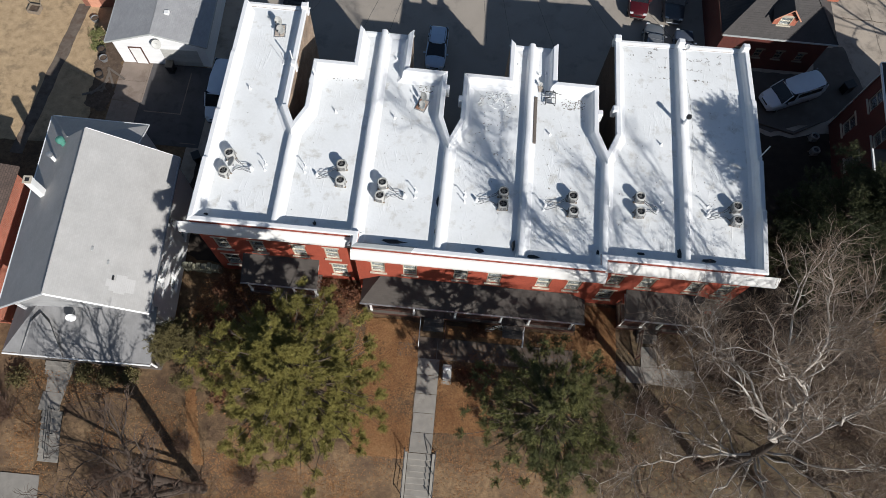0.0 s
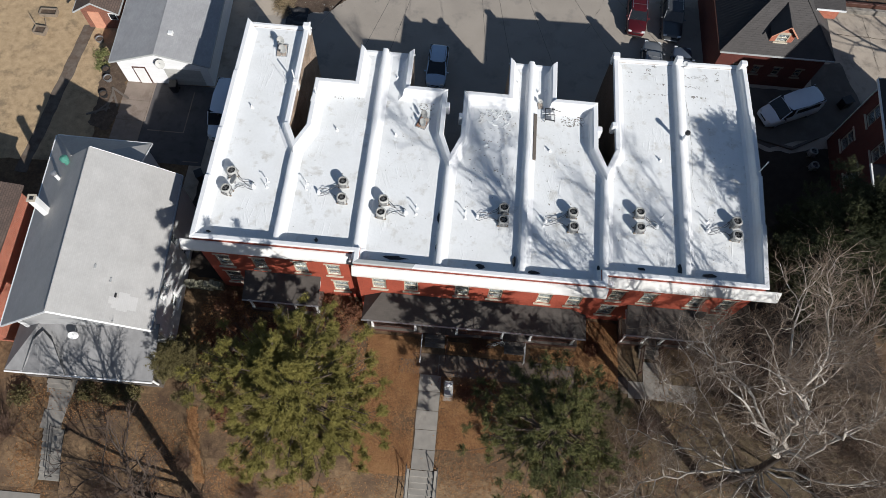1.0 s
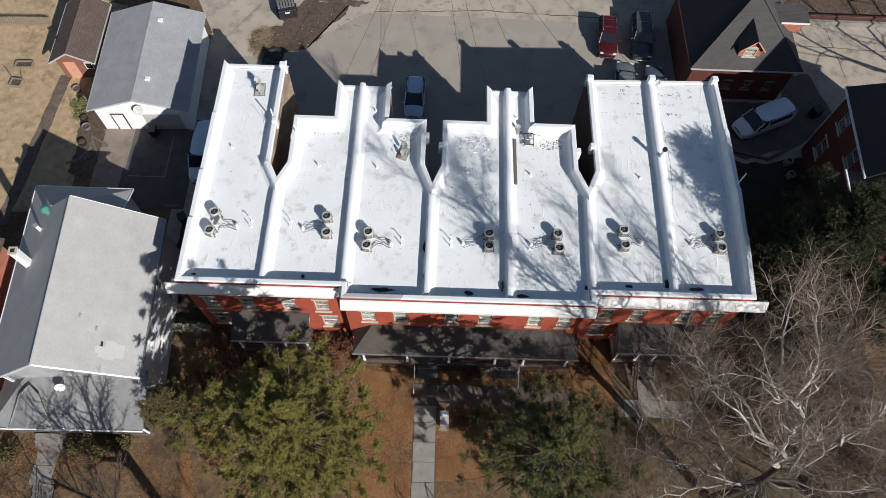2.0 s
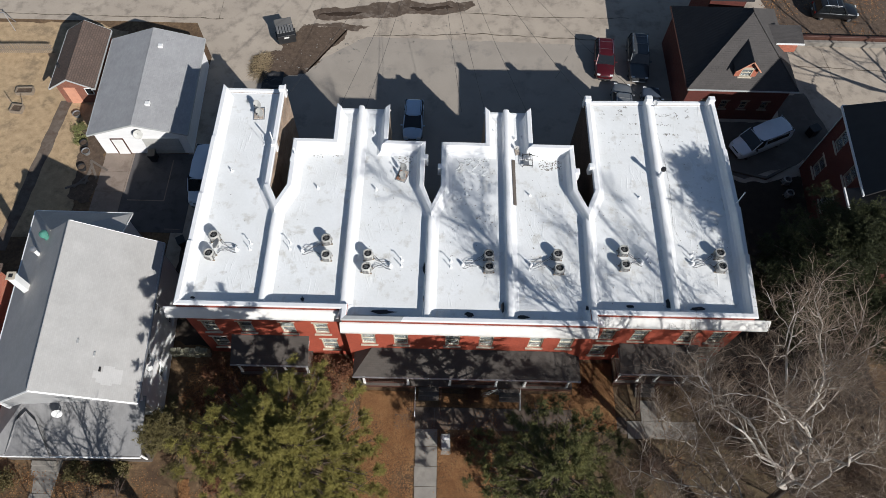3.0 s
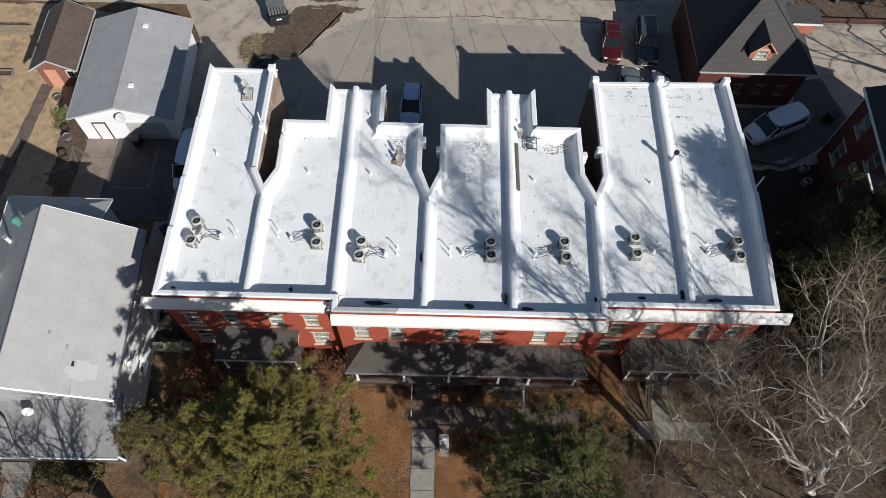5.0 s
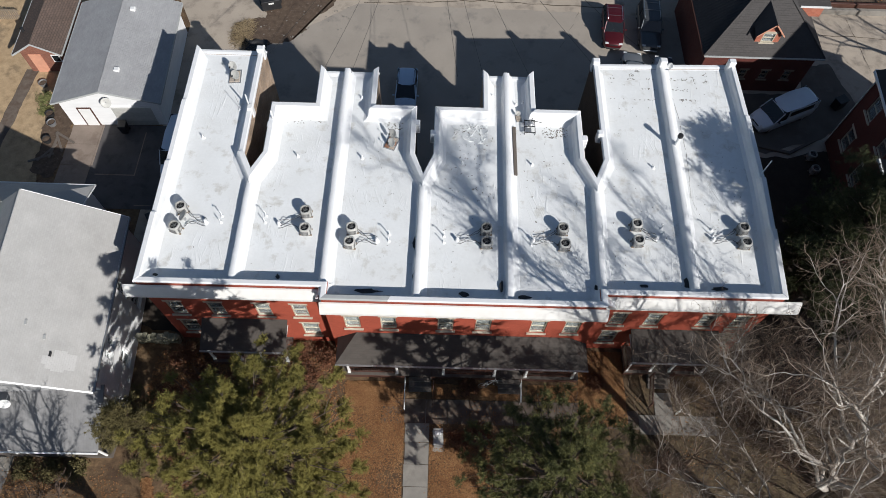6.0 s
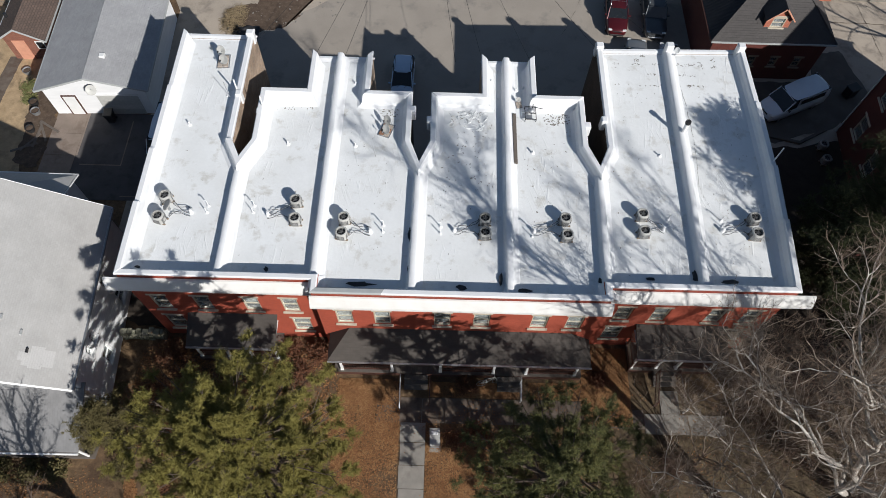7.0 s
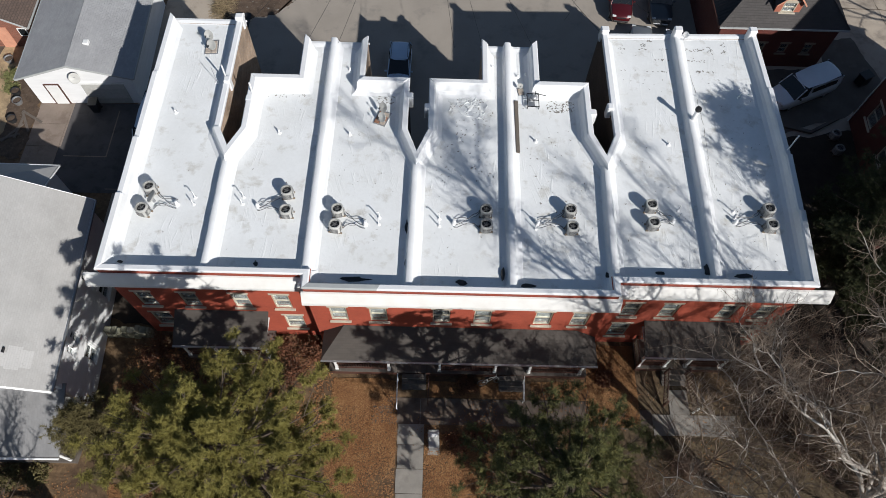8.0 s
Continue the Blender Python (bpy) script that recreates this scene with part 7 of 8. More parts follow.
def bare_tree(name, x, y, height, fork, spread, label, seed, trunk_r, mats, lean=(0, 0), levels=4, kids=(6, 6, 6, 5), wide=1.0, lengths=(0.55, 0.5, 0.48, 0.5), pull=(0, 0), extra=()):
    rnd = random.Random(seed)
    z0 = ground_z(x, y)
    t = thing(name, pose(x, y, z0 - 0.1), label, "tree", "bare trees")
    trunk = bmesh.new()
    pts, dirs = limb(trunk, Vector((0, 0, 0)), Vector((lean[0], lean[1], 1)).normalized(), fork, trunk_r, trunk_r * 0.72, rnd, 0.1, 5, 10)
    part("trunk", trunk, mats[0], t, smooth=True)
    twigs = bmesh.new()
    boughs = bmesh.new()
    frontier = []
    for k in range(kids[0]):
        a = 2 * math.pi * (k + rnd.uniform(-0.25, 0.25)) / kids[0]
        d = (dirs[-1] * (0.55 if k else 1.3) + spread * Vector((math.cos(a), math.sin(a), 0)) * rnd.uniform(0.6, 1.1) + Vector((lean[0] + pull[0], lean[1] + pull[1], 0.35))).normalized()
        bm = bmesh.new()
        L = (height - fork) * lengths[0] * rnd.uniform(0.85, 1.25) * 1.3
        q, e = limb(bm, pts[-1 - (k % 2)], d, L, trunk_r * 0.5 * rnd.uniform(0.75, 1.05), trunk_r * 0.16, rnd, 0.3, 7, 7, 0.08)
        part("limb", bm, mats[0], t, smooth=True)
        frontier.append((q, e, L, trunk_r * 0.3))
    for z, d, L, r in extra:
        bm = bmesh.new()
        q, e = limb(bm, Vector((lean[0] * z, lean[1] * z, z)), Vector(d).normalized(), L, r, r * 0.4, rnd, 0.16, 7, 8, 0.03)
        part("limb", bm, mats[0], t, smooth=True)
        frontier.append((q, e, L, r * 0.6))
    for lev in range(1, levels):
        nxt = []
        for q, e, L, r in frontier:
            for k in range(kids[lev]):
                f = rnd.uniform(0.28, 1.0) if k else 1.0
                i = min(len(q) - 1, max(1, round(f * (len(q) - 1))))
                side = Vector((rnd.gauss(0, 1), rnd.gauss(0, 1), rnd.gauss(0.15, 0.6))).normalized()
                d = (e[i] * 0.75 + side * 0.75 * wide + Vector((0, 0, 0.18))).normalized()
                l2 = L * lengths[lev] * rnd.uniform(0.6, 1.2)
                rr2 = max(0.008, r * (0.5 if lev == 1 else 0.42))
                n = 5 if lev == 1 else 4 if lev == 2 else 3
                q2, e2 = limb(boughs if lev <= levels - 3 else twigs, q[i], d, l2, rr2, max(0.005, rr2 * 0.35), rnd, 0.45, n, 5 if lev == 1 else 3, 0.04)
                nxt.append((q2, e2, l2, rr2))
        frontier = nxt
    part("bough", boughs, mats[0], t)
    part("twig_tangle", twigs, mats[1], t)["kind"] = "stuff"
    return t


def crooked(verts, faces, p, d, length, r0, r1, rnd, n, sides, bend, rise):
    """One zigzag branch written into vertex and face lists; gives back its points and directions."""
    pts, dirs = [p.copy()], [d.copy()]
    for k in range(n):
        d = (d + Vector((rnd.gauss(0, bend), rnd.gauss(0, bend), rnd.gauss(0, bend) + rise)) * 0.5).normalized()
        p = p + d * (length / n)
        pts.append(p.copy())
        dirs.append(d.copy())
    prickle(verts, faces, pts, r0, r1, sides)
    return pts, dirs


def prickle(verts, faces, pts, r0, r1, sides):
    """A tapered tube through points, as plain lists."""
    last = len(pts) - 1
    base = len(verts)
    for i, p in enumerate(pts):
        d = (pts[min(i + 1, last)] - pts[max(i - 1, 0)]).normalized()
        a = d.cross(Vector((0.13, 0.31, 0.94))).normalized()
        b = d.cross(a)
        r = r0 + (r1 - r0) * i / last
        for k in range(sides):
            w = 2 * math.pi * k / sides
            verts.append((p + a * (r * math.cos(w)) + b * (r * math.sin(w)))[:])
    for i in range(last):
        for k in range(sides):
            m = (k + 1) % sides
            faces.append((base + i * sides + k, base + i * sides + m, base + (i + 1) * sides + m, base + (i + 1) * sides + k))


def meshed(name, verts, faces, mat, parent, smooth=True, kind=""):
    me = bpy.data.meshes.new(name)
    me.from_pydata(verts, [], faces)
    me.materials.append(M[mat])
    for p in me.polygons:
        p.use_smooth = smooth
    ob = new(name, me)
    ob.parent = parent
    if kind:
        ob["kind"] = kind
    return ob


def gnarled_tree(name, stem, trunk_r, leaders, label, seed, dense=10):
    """A bare tree whose leaders are given in the world; side branches, twigs and tips grow from them, ever finer."""
    rnd = random.Random(seed)
    foot = Vector((stem[0][0], stem[0][1], ground_z(stem[0][0], stem[0][1]) - 0.1))
    t = thing(name, Matrix.Translation(foot), label, "tree", "bare trees")
    pts = [Vector(p) - foot for p in stem]
    part("trunk", tubed(pts, [trunk_r * (1.2 - 0.6 * k / (len(pts) - 1)) for k in range(len(pts))], 12), "dark_bark", t, smooth=True)
    centre = pts[-1]
    side_v, side_f, twig_v, twig_f, tip_v, tip_f = [], [], [], [], [], []
    for r, way in leaders:
        q = []
        for a, b in zip(way, way[1:]):
            a, b = Vector(a) - foot, Vector(b) - foot
            n = max(1, round((b - a).length / 0.75))
            q += [a.lerp(b, k / n) + Vector((rnd.gauss(0, 0.13), rnd.gauss(0, 0.13), rnd.gauss(0, 0.12))) * (1 if q or k else 0) for k in range(n)]
        q.append(Vector(way[-1]) - foot)
        v, f = [], []
        prickle(v, f, q, r * 0.75, 0.022, 8)
        meshed("limb", v, f, "pale_bark", t)
        count = len(q)
        for i in range(2, count):
            for _ in range(2 if i > count * 0.5 else 1):
                along = (q[i] - q[i - 1]).normalized()
                out = (q[i] - centre) * Vector((1, 1, 0.3))
                d = (along * 0.5 + out.normalized() * 0.35 + Vector((rnd.gauss(0, 0.6), rnd.gauss(0, 0.6), rnd.gauss(0.3, 0.4)))).normalized()
                far = i / count
                r1 = r * (1 - far) * 0.28 + 0.018
                p1, d1 = crooked(side_v, side_f, q[i], d, rnd.uniform(1.3, 3.0) * (1.1 - 0.45 * far), r1, 0.011, rnd, 6, 5, 0.55, 0.12)
                for _ in range(dense):
                    k = rnd.randint(1, 6)
                    d = (d1[k] * 0.7 + Vector((rnd.gauss(0, 0.6), rnd.gauss(0, 0.6), rnd.gauss(0.2, 0.5)))).normalized()
                    p2, d2 = crooked(twig_v, twig_f, p1[k], d, rnd.uniform(0.6, 1.5), 0.013, 0.006, rnd, 4, 4, 0.6, 0.12)
                    for _ in range(6):
                        k = rnd.randint(1, 4)
                        d = (d2[k] * 0.7 + Vector((rnd.gauss(0, 0.6), rnd.gauss(0, 0.6), rnd.gauss(0.15, 0.5)))).normalized()
                        p3, d3 = crooked(tip_v, tip_f, p2[k], d, rnd.uniform(0.35, 0.85), 0.0065, 0.003, rnd, 3, 3, 0.6, 0.1)
    meshed("side_branch", side_v, side_f, "pale_bark", t, kind="stuff")
    meshed("twig_tangle", twig_v, twig_f, "pale_twig", t, kind="stuff")
    meshed("tip_tangle", tip_v, tip_f, "twig", t, kind="stuff")
    return t


LEADERS = ((0.2, ((16.6, 5.2, 12.4), (15.5, 5.8, 16.0), (14.3, 5.9, 19.0), (13.3, 6.3, 21.8), (13.3, 8.1, 24.0), (13.0, 9.0, 24.8), (12.5, 9.9, 25.8))),
           (0.14, ((16.6, 5.2, 12.4), (15.6, 5.8, 14.5), (14.3, 6.1, 15.5), (12.6, 7.6, 16.6), (11.8, 8.4, 17.1), (10.9, 9.4, 17.8))),
           (0.12, ((14.3, 5.9, 19.0), (13.6, 7.4, 20.0), (13.4, 8.2, 20.4), (13.8, 9.8, 20.6), (14.5, 11.6, 20.8))))
SIDE_LEADERS = ((0.12, ((17.3, 4.95, 8.6), (15.1, 4.7, 8.4), (13.0, 4.5, 8.5), (10.4, 3.5, 8.5), (7.9, 2.4, 9.0))),
                (0.13, ((16.8, 5.1, 11.5), (15.9, 6.8, 13.0), (14.9, 8.7, 13.2), (13.0, 10.3, 13.0), (12.2, 12.3, 13.4))),
                (0.13, ((16.8, 5.1, 11.0), (18.0, 5.6, 14.0), (19.0, 6.3, 17.0), (19.6, 7.6, 20.0))),
                (0.11, ((15.5, 5.8, 16.0), (15.2, 5.0, 20.4), (15.6, 5.6, 23.0), (16.2, 6.8, 25.0))))
LESSER_LEADERS = ((0.08, ((14.5, 5.9, 18.6), (14.2, 7.7, 22.3), (14.6, 9.2, 24.6))),
                  (0.07, ((13.3, 6.3, 21.8), (11.8, 6.2, 23.4), (10.4, 6.5, 24.6))),
                  (0.11, ((17.3, 4.9, 8.0), (16.4, 3.0, 11.0), (15.0, 1.2, 13.5), (14.2, 0.0, 16.0))),
                  (0.11, ((17.0, 5.0, 10.0), (19.5, 4.0, 13.0), (21.5, 4.2, 15.5))),
                  (0.1, ((17.4, 4.9, 7.0), (19.5, 6.5, 9.5), (21.0, 8.8, 12.5))),
                  (0.08, ((17.5, 4.85, 5.0), (15.5, 6.5, 6.5), (13.5, 8.0, 8.0), (11.8, 9.8, 9.2))))
LOW_LEADERS = ((0.09, ((17.4, 4.9, 6.5), (14.5, 5.6, 7.4), (11.8, 6.2, 8.0), (9.6, 6.6, 8.4))),
               (0.09, ((17.3, 4.9, 8.5), (15.2, 3.0, 9.0), (12.8, 1.4, 9.4), (10.8, 0.6, 9.6))),
               (0.08, ((17.2, 4.95, 9.0), (16.8, 3.0, 10.5), (16.2, 1.4, 12.0))),
               (0.08, ((17.2, 4.95, 9.2), (18.2, 2.8, 10.8), (18.8, 1.0, 12.5))),
               (0.08, ((17.3, 4.9, 8.2), (15.8, 2.4, 8.8), (14.4, 0.2, 9.5))),
               (0.08, ((17.2, 4.95, 9.4), (19.8, 3.2, 11.0), (22.0, 2.2, 12.5))),
               (0.07, ((17.4, 4.9, 6.0), (15.6, 8.0, 7.0), (14.2, 10.6, 7.8), (13.0, 12.6, 8.2))))
gnarled_tree("sycamore_tree", [(17.6, 4.75, -1.6), (17.5, 4.85, 4.0), (17.2, 4.95, 9.0), (16.6, 5.2, 12.5)], 0.3, LEADERS + SIDE_LEADERS + LESSER_LEADERS + LOW_LEADERS, "large bare sycamore with mottled pale bark", 5)
TALL_LEADERS = ((0.2, ((25.2, 5.0, 10.0), (24.6, 5.6, 14.0), (23.8, 6.4, 18.0), (23.2, 7.2, 22.0))),
                (0.16, ((25.2, 5.0, 9.5), (26.4, 6.4, 13.0), (27.4, 8.4, 16.0), (27.8, 10.2, 19.0))),
                (0.15, ((24.9, 5.3, 12.0), (23.0, 7.4, 15.0), (21.8, 9.6, 17.5))),
                (0.14, ((24.8, 5.4, 13.0), (26.0, 4.6, 17.0), (26.6, 5.2, 21.0), (26.8, 6.8, 24.0))),
                (0.13, ((25.2, 5.0, 9.0), (23.6, 4.0, 12.0), (22.4, 4.4, 15.0), (21.6, 5.6, 18.5))))
gnarled_tree("sycamore_tree", [(25.6, 4.6, -1.6), (25.5, 4.8, 4.0), (25.2, 5.0, 10.0)], 0.34, TALL_LEADERS, "tall bare sycamore beyond the row's corner", 8, 5)
bare_tree("bare_tree", -17.5, 0.35, 15.0, 7.5, 0.5, "bare dark-barked tree on the front bank", 12, 0.36, ("dark_bark", "dark_twig"), (-0.02, -0.06), 4, (7, 8, 8, 5), 0.95, (0.5, 0.45, 0.42, 0.45), (-0.1, -0.5),
          ((1.6, (-0.92, -0.2, 0.3), 8.0, 0.13), (2.2, (-0.7, -0.3, 0.75), 8.0, 0.15), (5.0, (-0.3, -0.3, 1.0), 8.0, 0.2)))
bare_tree("bare_tree", 30.0, 11.0, 10.5, 3.0, 0.8, "bare grey tree beside the row's end", 21, 0.24, ("twig", "twig"), (0, 0), 4, (6, 7, 7, 6))
bare_tree("bare_tree", 22.8, 7.6, 13.5, 2.5, 0.9, "bare tree with tangled grey-brown twigs", 23, 0.17, ("twig", "twig"), (0, 0), 4, (8, 8, 7, 6))
bare_tree("bare_tree", 15.0, 8.6, 8.5, 1.6, 0.9, "small bare tree with tangled twigs before the end porch", 27, 0.1, ("twig", "twig"), (0, 0.05), 4, (7, 7, 6, 5))
bare_tree("bare_tree", 27.5, 3.0, 12.0, 2.2, 0.9, "bare multi-stemmed tree on the bank", 29, 0.16, ("twig", "red_twig"), (0, 0), 4, (8, 7, 7, 5))
bare_tree("bare_tree", 24.4, 10.4, 12.5, 4.0, 0.7, "tall bare tree with a brown tangle of twigs", 33, 0.24, ("twig", "twig"), (0, 0), 4, (7, 8, 7, 6))
bare_tree("bare_tree", 28.6, 8.6, 13.0, 2.6, 0.95, "bare brown tree in the thicket beside the row", 35, 0.15, ("twig", "red_twig"), (0, 0), 4, (9, 8, 8, 6))
bare_tree("bare_tree", -21.5, -2.6, 7.5, 1.4, 1.0, "low bare tree with reddish twigs on the bank", 51, 0.11, ("dark_twig", "red_twig"), (0, 0), 4, (8, 8, 7, 5))
bare_tree("bare_tree", -16.0, -3.0, 7.0, 1.2, 1.0, "low bare tree with reddish twigs on the bank", 52, 0.1, ("dark_twig", "red_twig"), (0, 0), 4, (8, 8, 7, 5))
bare_tree("bare_tree", 10.8, 5.6, 5.5, 0.8, 1.0, "slender bare sapling with brown twigs", 53, 0.06, ("twig", "red_twig"), (0, 0), 4, (7, 7, 7, 5))
bare_tree("bare_tree", 13.4, 2.6, 6.0, 0.8, 1.0, "slender bare sapling with brown twigs", 54, 0.07, ("twig", "red_twig"), (0, 0), 4, (8, 7, 7, 5))
bare_tree("bare_tree", 20.2, 9.6, 8.0, 1.2, 1.0, "small bare tree with brown twigs beside the porch", 55, 0.09, ("twig", "red_twig"), (0, 0), 4, (8, 8, 7, 5))
bare_tree("bare_tree", 18.6, 13.2, 6.5, 1.0, 0.9, "small bare tree with brown twigs beside the porch", 56, 0.08, ("twig", "twig"), (0, 0), 4, (8, 7, 7, 5))
bare_tree("bare_tree", 46.5, 38.5, 19.0, 4.0, 0.9, "bare tree beyond the brick house", 31, 0.3, ("bark", "twig"), (0, 0), 4, (6, 6, 6, 4))


def tuft(verts, faces, c, d, size, rnd, blades):
    """A bottle-brush of needles round a twig's end."""
    a = d.cross(Vector((0.3, 0.7, 0.2))).normalized()
    b = d.cross(a)
    for k in range(blades):
        t = rnd.uniform(0, 6.283)
        u = rnd.uniform(-0.5, 0.5)
        o = (d * (0.3 + 0.9 * max(0, u)) + a * math.cos(t) + b * math.sin(t)).normalized()
        w = o.cross(Vector((rnd.uniform(-1, 1), rnd.uniform(-1, 1), rnd.uniform(-1, 1)))).normalized() * size * (0.028 if blades > 40 else 0.042)
        base = c + d * u * size
        i = len(verts)
        tip = base + o * size * rnd.uniform(0.38, 0.6)
        verts += [(base + w)[:], (base - w)[:], tip[:]]
        faces.append((i, i + 1, i + 2))


def evergreen(name, x, y, height, radius, base, shape, label, seed, mat, tufts, size, blades=12, limbs=34, clump=0.7):
    """A conifer: trunk, limbs and a crown of needle sprays grouped in clumps. shape(f) is the crown's width at height f."""
    rnd = random.Random(seed)
    z0 = ground_z(x, y)
    t = thing(name, pose(x, y, z0 - 0.1), label, "tree", "evergreens")
    part("trunk", tubed([(0, 0, 0), (0.1, 0.05, height * 0.5), (0.05, 0.1, height * 0.96)], [height * 0.02, height * 0.014, 0.03], 9), "bark", t, smooth=True)
    bl = bmesh.new()
    verts, faces = [], []
    per = max(1, tufts // limbs)
    for k in range(limbs):
        f = ((k + 0.5) / limbs) ** 0.85
        a = k * 2.39996 + rnd.uniform(-0.4, 0.4)
        z = base + (height - base) * f
        r = radius * shape(f) * rnd.uniform(0.78, 1.12)
        s = Vector((0.07, 0.06, z * 0.9))
        e = Vector((r * math.cos(a), r * math.sin(a), z + rnd.uniform(-0.4, 0.5)))
        mid = s.lerp(e, 0.55) + Vector((0, 0, -0.06 * r))
        tube(bl, [s, mid, e], [0.05 + 0.015 * r, 0.035, 0.012], 5, False)
        # clumps along the outer limb
        nc = max(3, int(per / 16))
        for c in range(nc):
            g = rnd.uniform(0.3, 1.04) ** 0.8
            p = s.lerp(e, g) + Vector((rnd.gauss(0, 0.12 * r), rnd.gauss(0, 0.12 * r), rnd.gauss(0.05, 0.3)))
            tube(bl, [s.lerp(e, g * 0.9), p], [0.02, 0.008], 3, False)
            for q in range(max(1, per // nc)):
                o = Vector((rnd.gauss(0, 1), rnd.gauss(0, 1), rnd.gauss(0.35, 0.6)))
                o.normalize()
                d = (o + Vector((math.cos(a), math.sin(a), 0.8)) * 0.5).normalized()
                tuft(verts, faces, p + o * clump * rnd.random() ** 0.5, d, size * rnd.uniform(0.8, 1.25), rnd, blades)
    part("limb_frame", bl, "bark", t)
    me = bpy.data.meshes.new("crown")
    me.from_pydata(verts, [], faces)
    me.materials.append(M[mat])
    ob = new("crown", me)
    ob.parent = t
    return t


def broad_top(f):
    return max(0.12, (1 - f ** 3.2) ** 0.7) * (0.5 + 0.5 * min(1.0, f * 1.7))


def cone(f):
    return max(0.06, (1 - f) ** 0.8)


evergreen("pine_tree", -10.4, 6.7, 16.1, 6.1, 2.5, broad_top, "tall pine with yellow-green needle clumps on the lawn", 41, "pine", 11000, 0.33, 52, 126, 0.3)
evergreen("pine_tree", 5.0, 6.1, 13.2, 5.5, 1.2, broad_top, "dark green pine beside the walk", 42, "pine_dark", 5400, 0.32, 48, 84, 0.33)
evergreen("spruce_tree", -19.5, 9.2, 7.0, 3.0, 0.4, cone, "dull green conifer against the neighbouring porch", 43, "conifer", 2600, 0.3, 30, 60, 0.36)
evergreen("conifer_tree", 23.7, 20.0, 15.5, 4.3, 3.0, broad_top, "dark green evergreen close to the row's end wall", 44, "conifer_shaded", 7500, 0.42, 26, 110, 0.6)
evergreen("conifer_tree", 28.3, 22.4, 13.0, 3.8, 0.6, cone, "dark green conifer in a clump", 45, "conifer_shaded", 2400, 0.42, 30, 50, 0.4)
evergreen("conifer_tree", 27.0, 17.0, 12.0, 3.4, 0.8, cone, "tall dark conifer beside the row's end", 46, "conifer_shaded", 2400, 0.42, 30, 56, 0.4)
evergreen("conifer_tree", 31.5, 18.8, 13.0, 3.6, 0.6, cone, "dark green conifer behind the brick house", 47, "conifer_shaded", 2000, 0.42, 30, 50, 0.4)


def shrub(x, y, r, h, seed, mat, label):
    """A leafy or twiggy bush: stems fanning from the ground, small leaves on their ends."""
    rnd = random.Random(seed)
    t = thing("shrub", pose(x, y, ground_z(x, y) - 0.05), label, "shrub", "shrubs")
    bm = bmesh.new()
    verts, faces = [], []
    for k in range(46):
        a, g = rnd.uniform(0, 6.283), rnd.random() ** 0.6
        tip = Vector((r * g * math.cos(a), r * g * math.sin(a), h * rnd.uniform(0.55, 1.0) * (1.1 - 0.5 * g)))
        tube(bm, [Vector((tip.x * 0.12, tip.y * 0.12, 0)), tip * 0.6 + Vector((0, 0, 0.1 * h)), tip], [0.016, 0.011, 0.004], 3, False)
        for q in range(26):
            c = tip * rnd.uniform(0.55, 1.05) + Vector((rnd.gauss(0, 0.12), rnd.gauss(0, 0.12), rnd.gauss(0, 0.1)))
            u = Vector((rnd.gauss(0, 1), rnd.gauss(0, 1), rnd.gauss(0, 0.5))).normalized() * rnd.uniform(0.04, 0.085)
            v = u.cross(Vector((rnd.gauss(0, 1), rnd.gauss(0, 1), rnd.gauss(0, 1)))).normalized() * u.length * 0.6
            i = len(verts)
            verts += [(c - u)[:], (c + v)[:], (c + u)[:], (c - v)[:]]
            faces.append((i, i + 1, i + 2, i + 3))
    part("stem_fan", bm, "red_twig", t)
    me = bpy.data.meshes.new("foliage")
    me.from_pydata(verts, [], faces)
    me.materials.append(M[mat])
    ob = new("foliage", me)
    ob.parent = t


for k, (x, y, r, h) in enumerate(((-18.3, 14.6, 1.3, 1.8), (-16.9, 13.2, 1.3, 1.6), (-18.6, 12.2, 1.2, 1.5), (-16.2, 11.2, 1.1, 1.3), (-17.6, 8.6, 1.1, 1.4), (-17.2, 6.7, 0.9, 1.0), (-16.4, 9.6, 1.1, 1.4), (-15.2, 12.9, 1.0, 1.2), (-17.4, 10.2, 1.1, 1.2), (-9.9, 13.6, 1.2, 1.5), (-8.8, 14.8, 1.0, 1.4),
                                  (-10.6, 15.3, 0.9, 1.3), (0.8, 11.0 + 2.2, 0.7, 0.7), (0.2, 9.6, 0.8, 0.7), (1.6, 9.9, 0.9, 0.8), (9.4, 13.8, 0.6, 0.6))):
    shrub(x, y, r, h, 60 + k, "shrub", "bushy brown-leaved winter shrub by the houses")
for k, (x, y, r, h) in enumerate(((-27.0, 7.2, 0.8, 0.9), (-25.4, 7.2, 0.8, 0.9), (-23.8, 7.3, 0.8, 0.9), (-31.5, 6.6, 1.0, 1.1))):
    shrub(x, y, r, h, 90 + k, "conifer", "low clipped evergreen shrub before the porch")
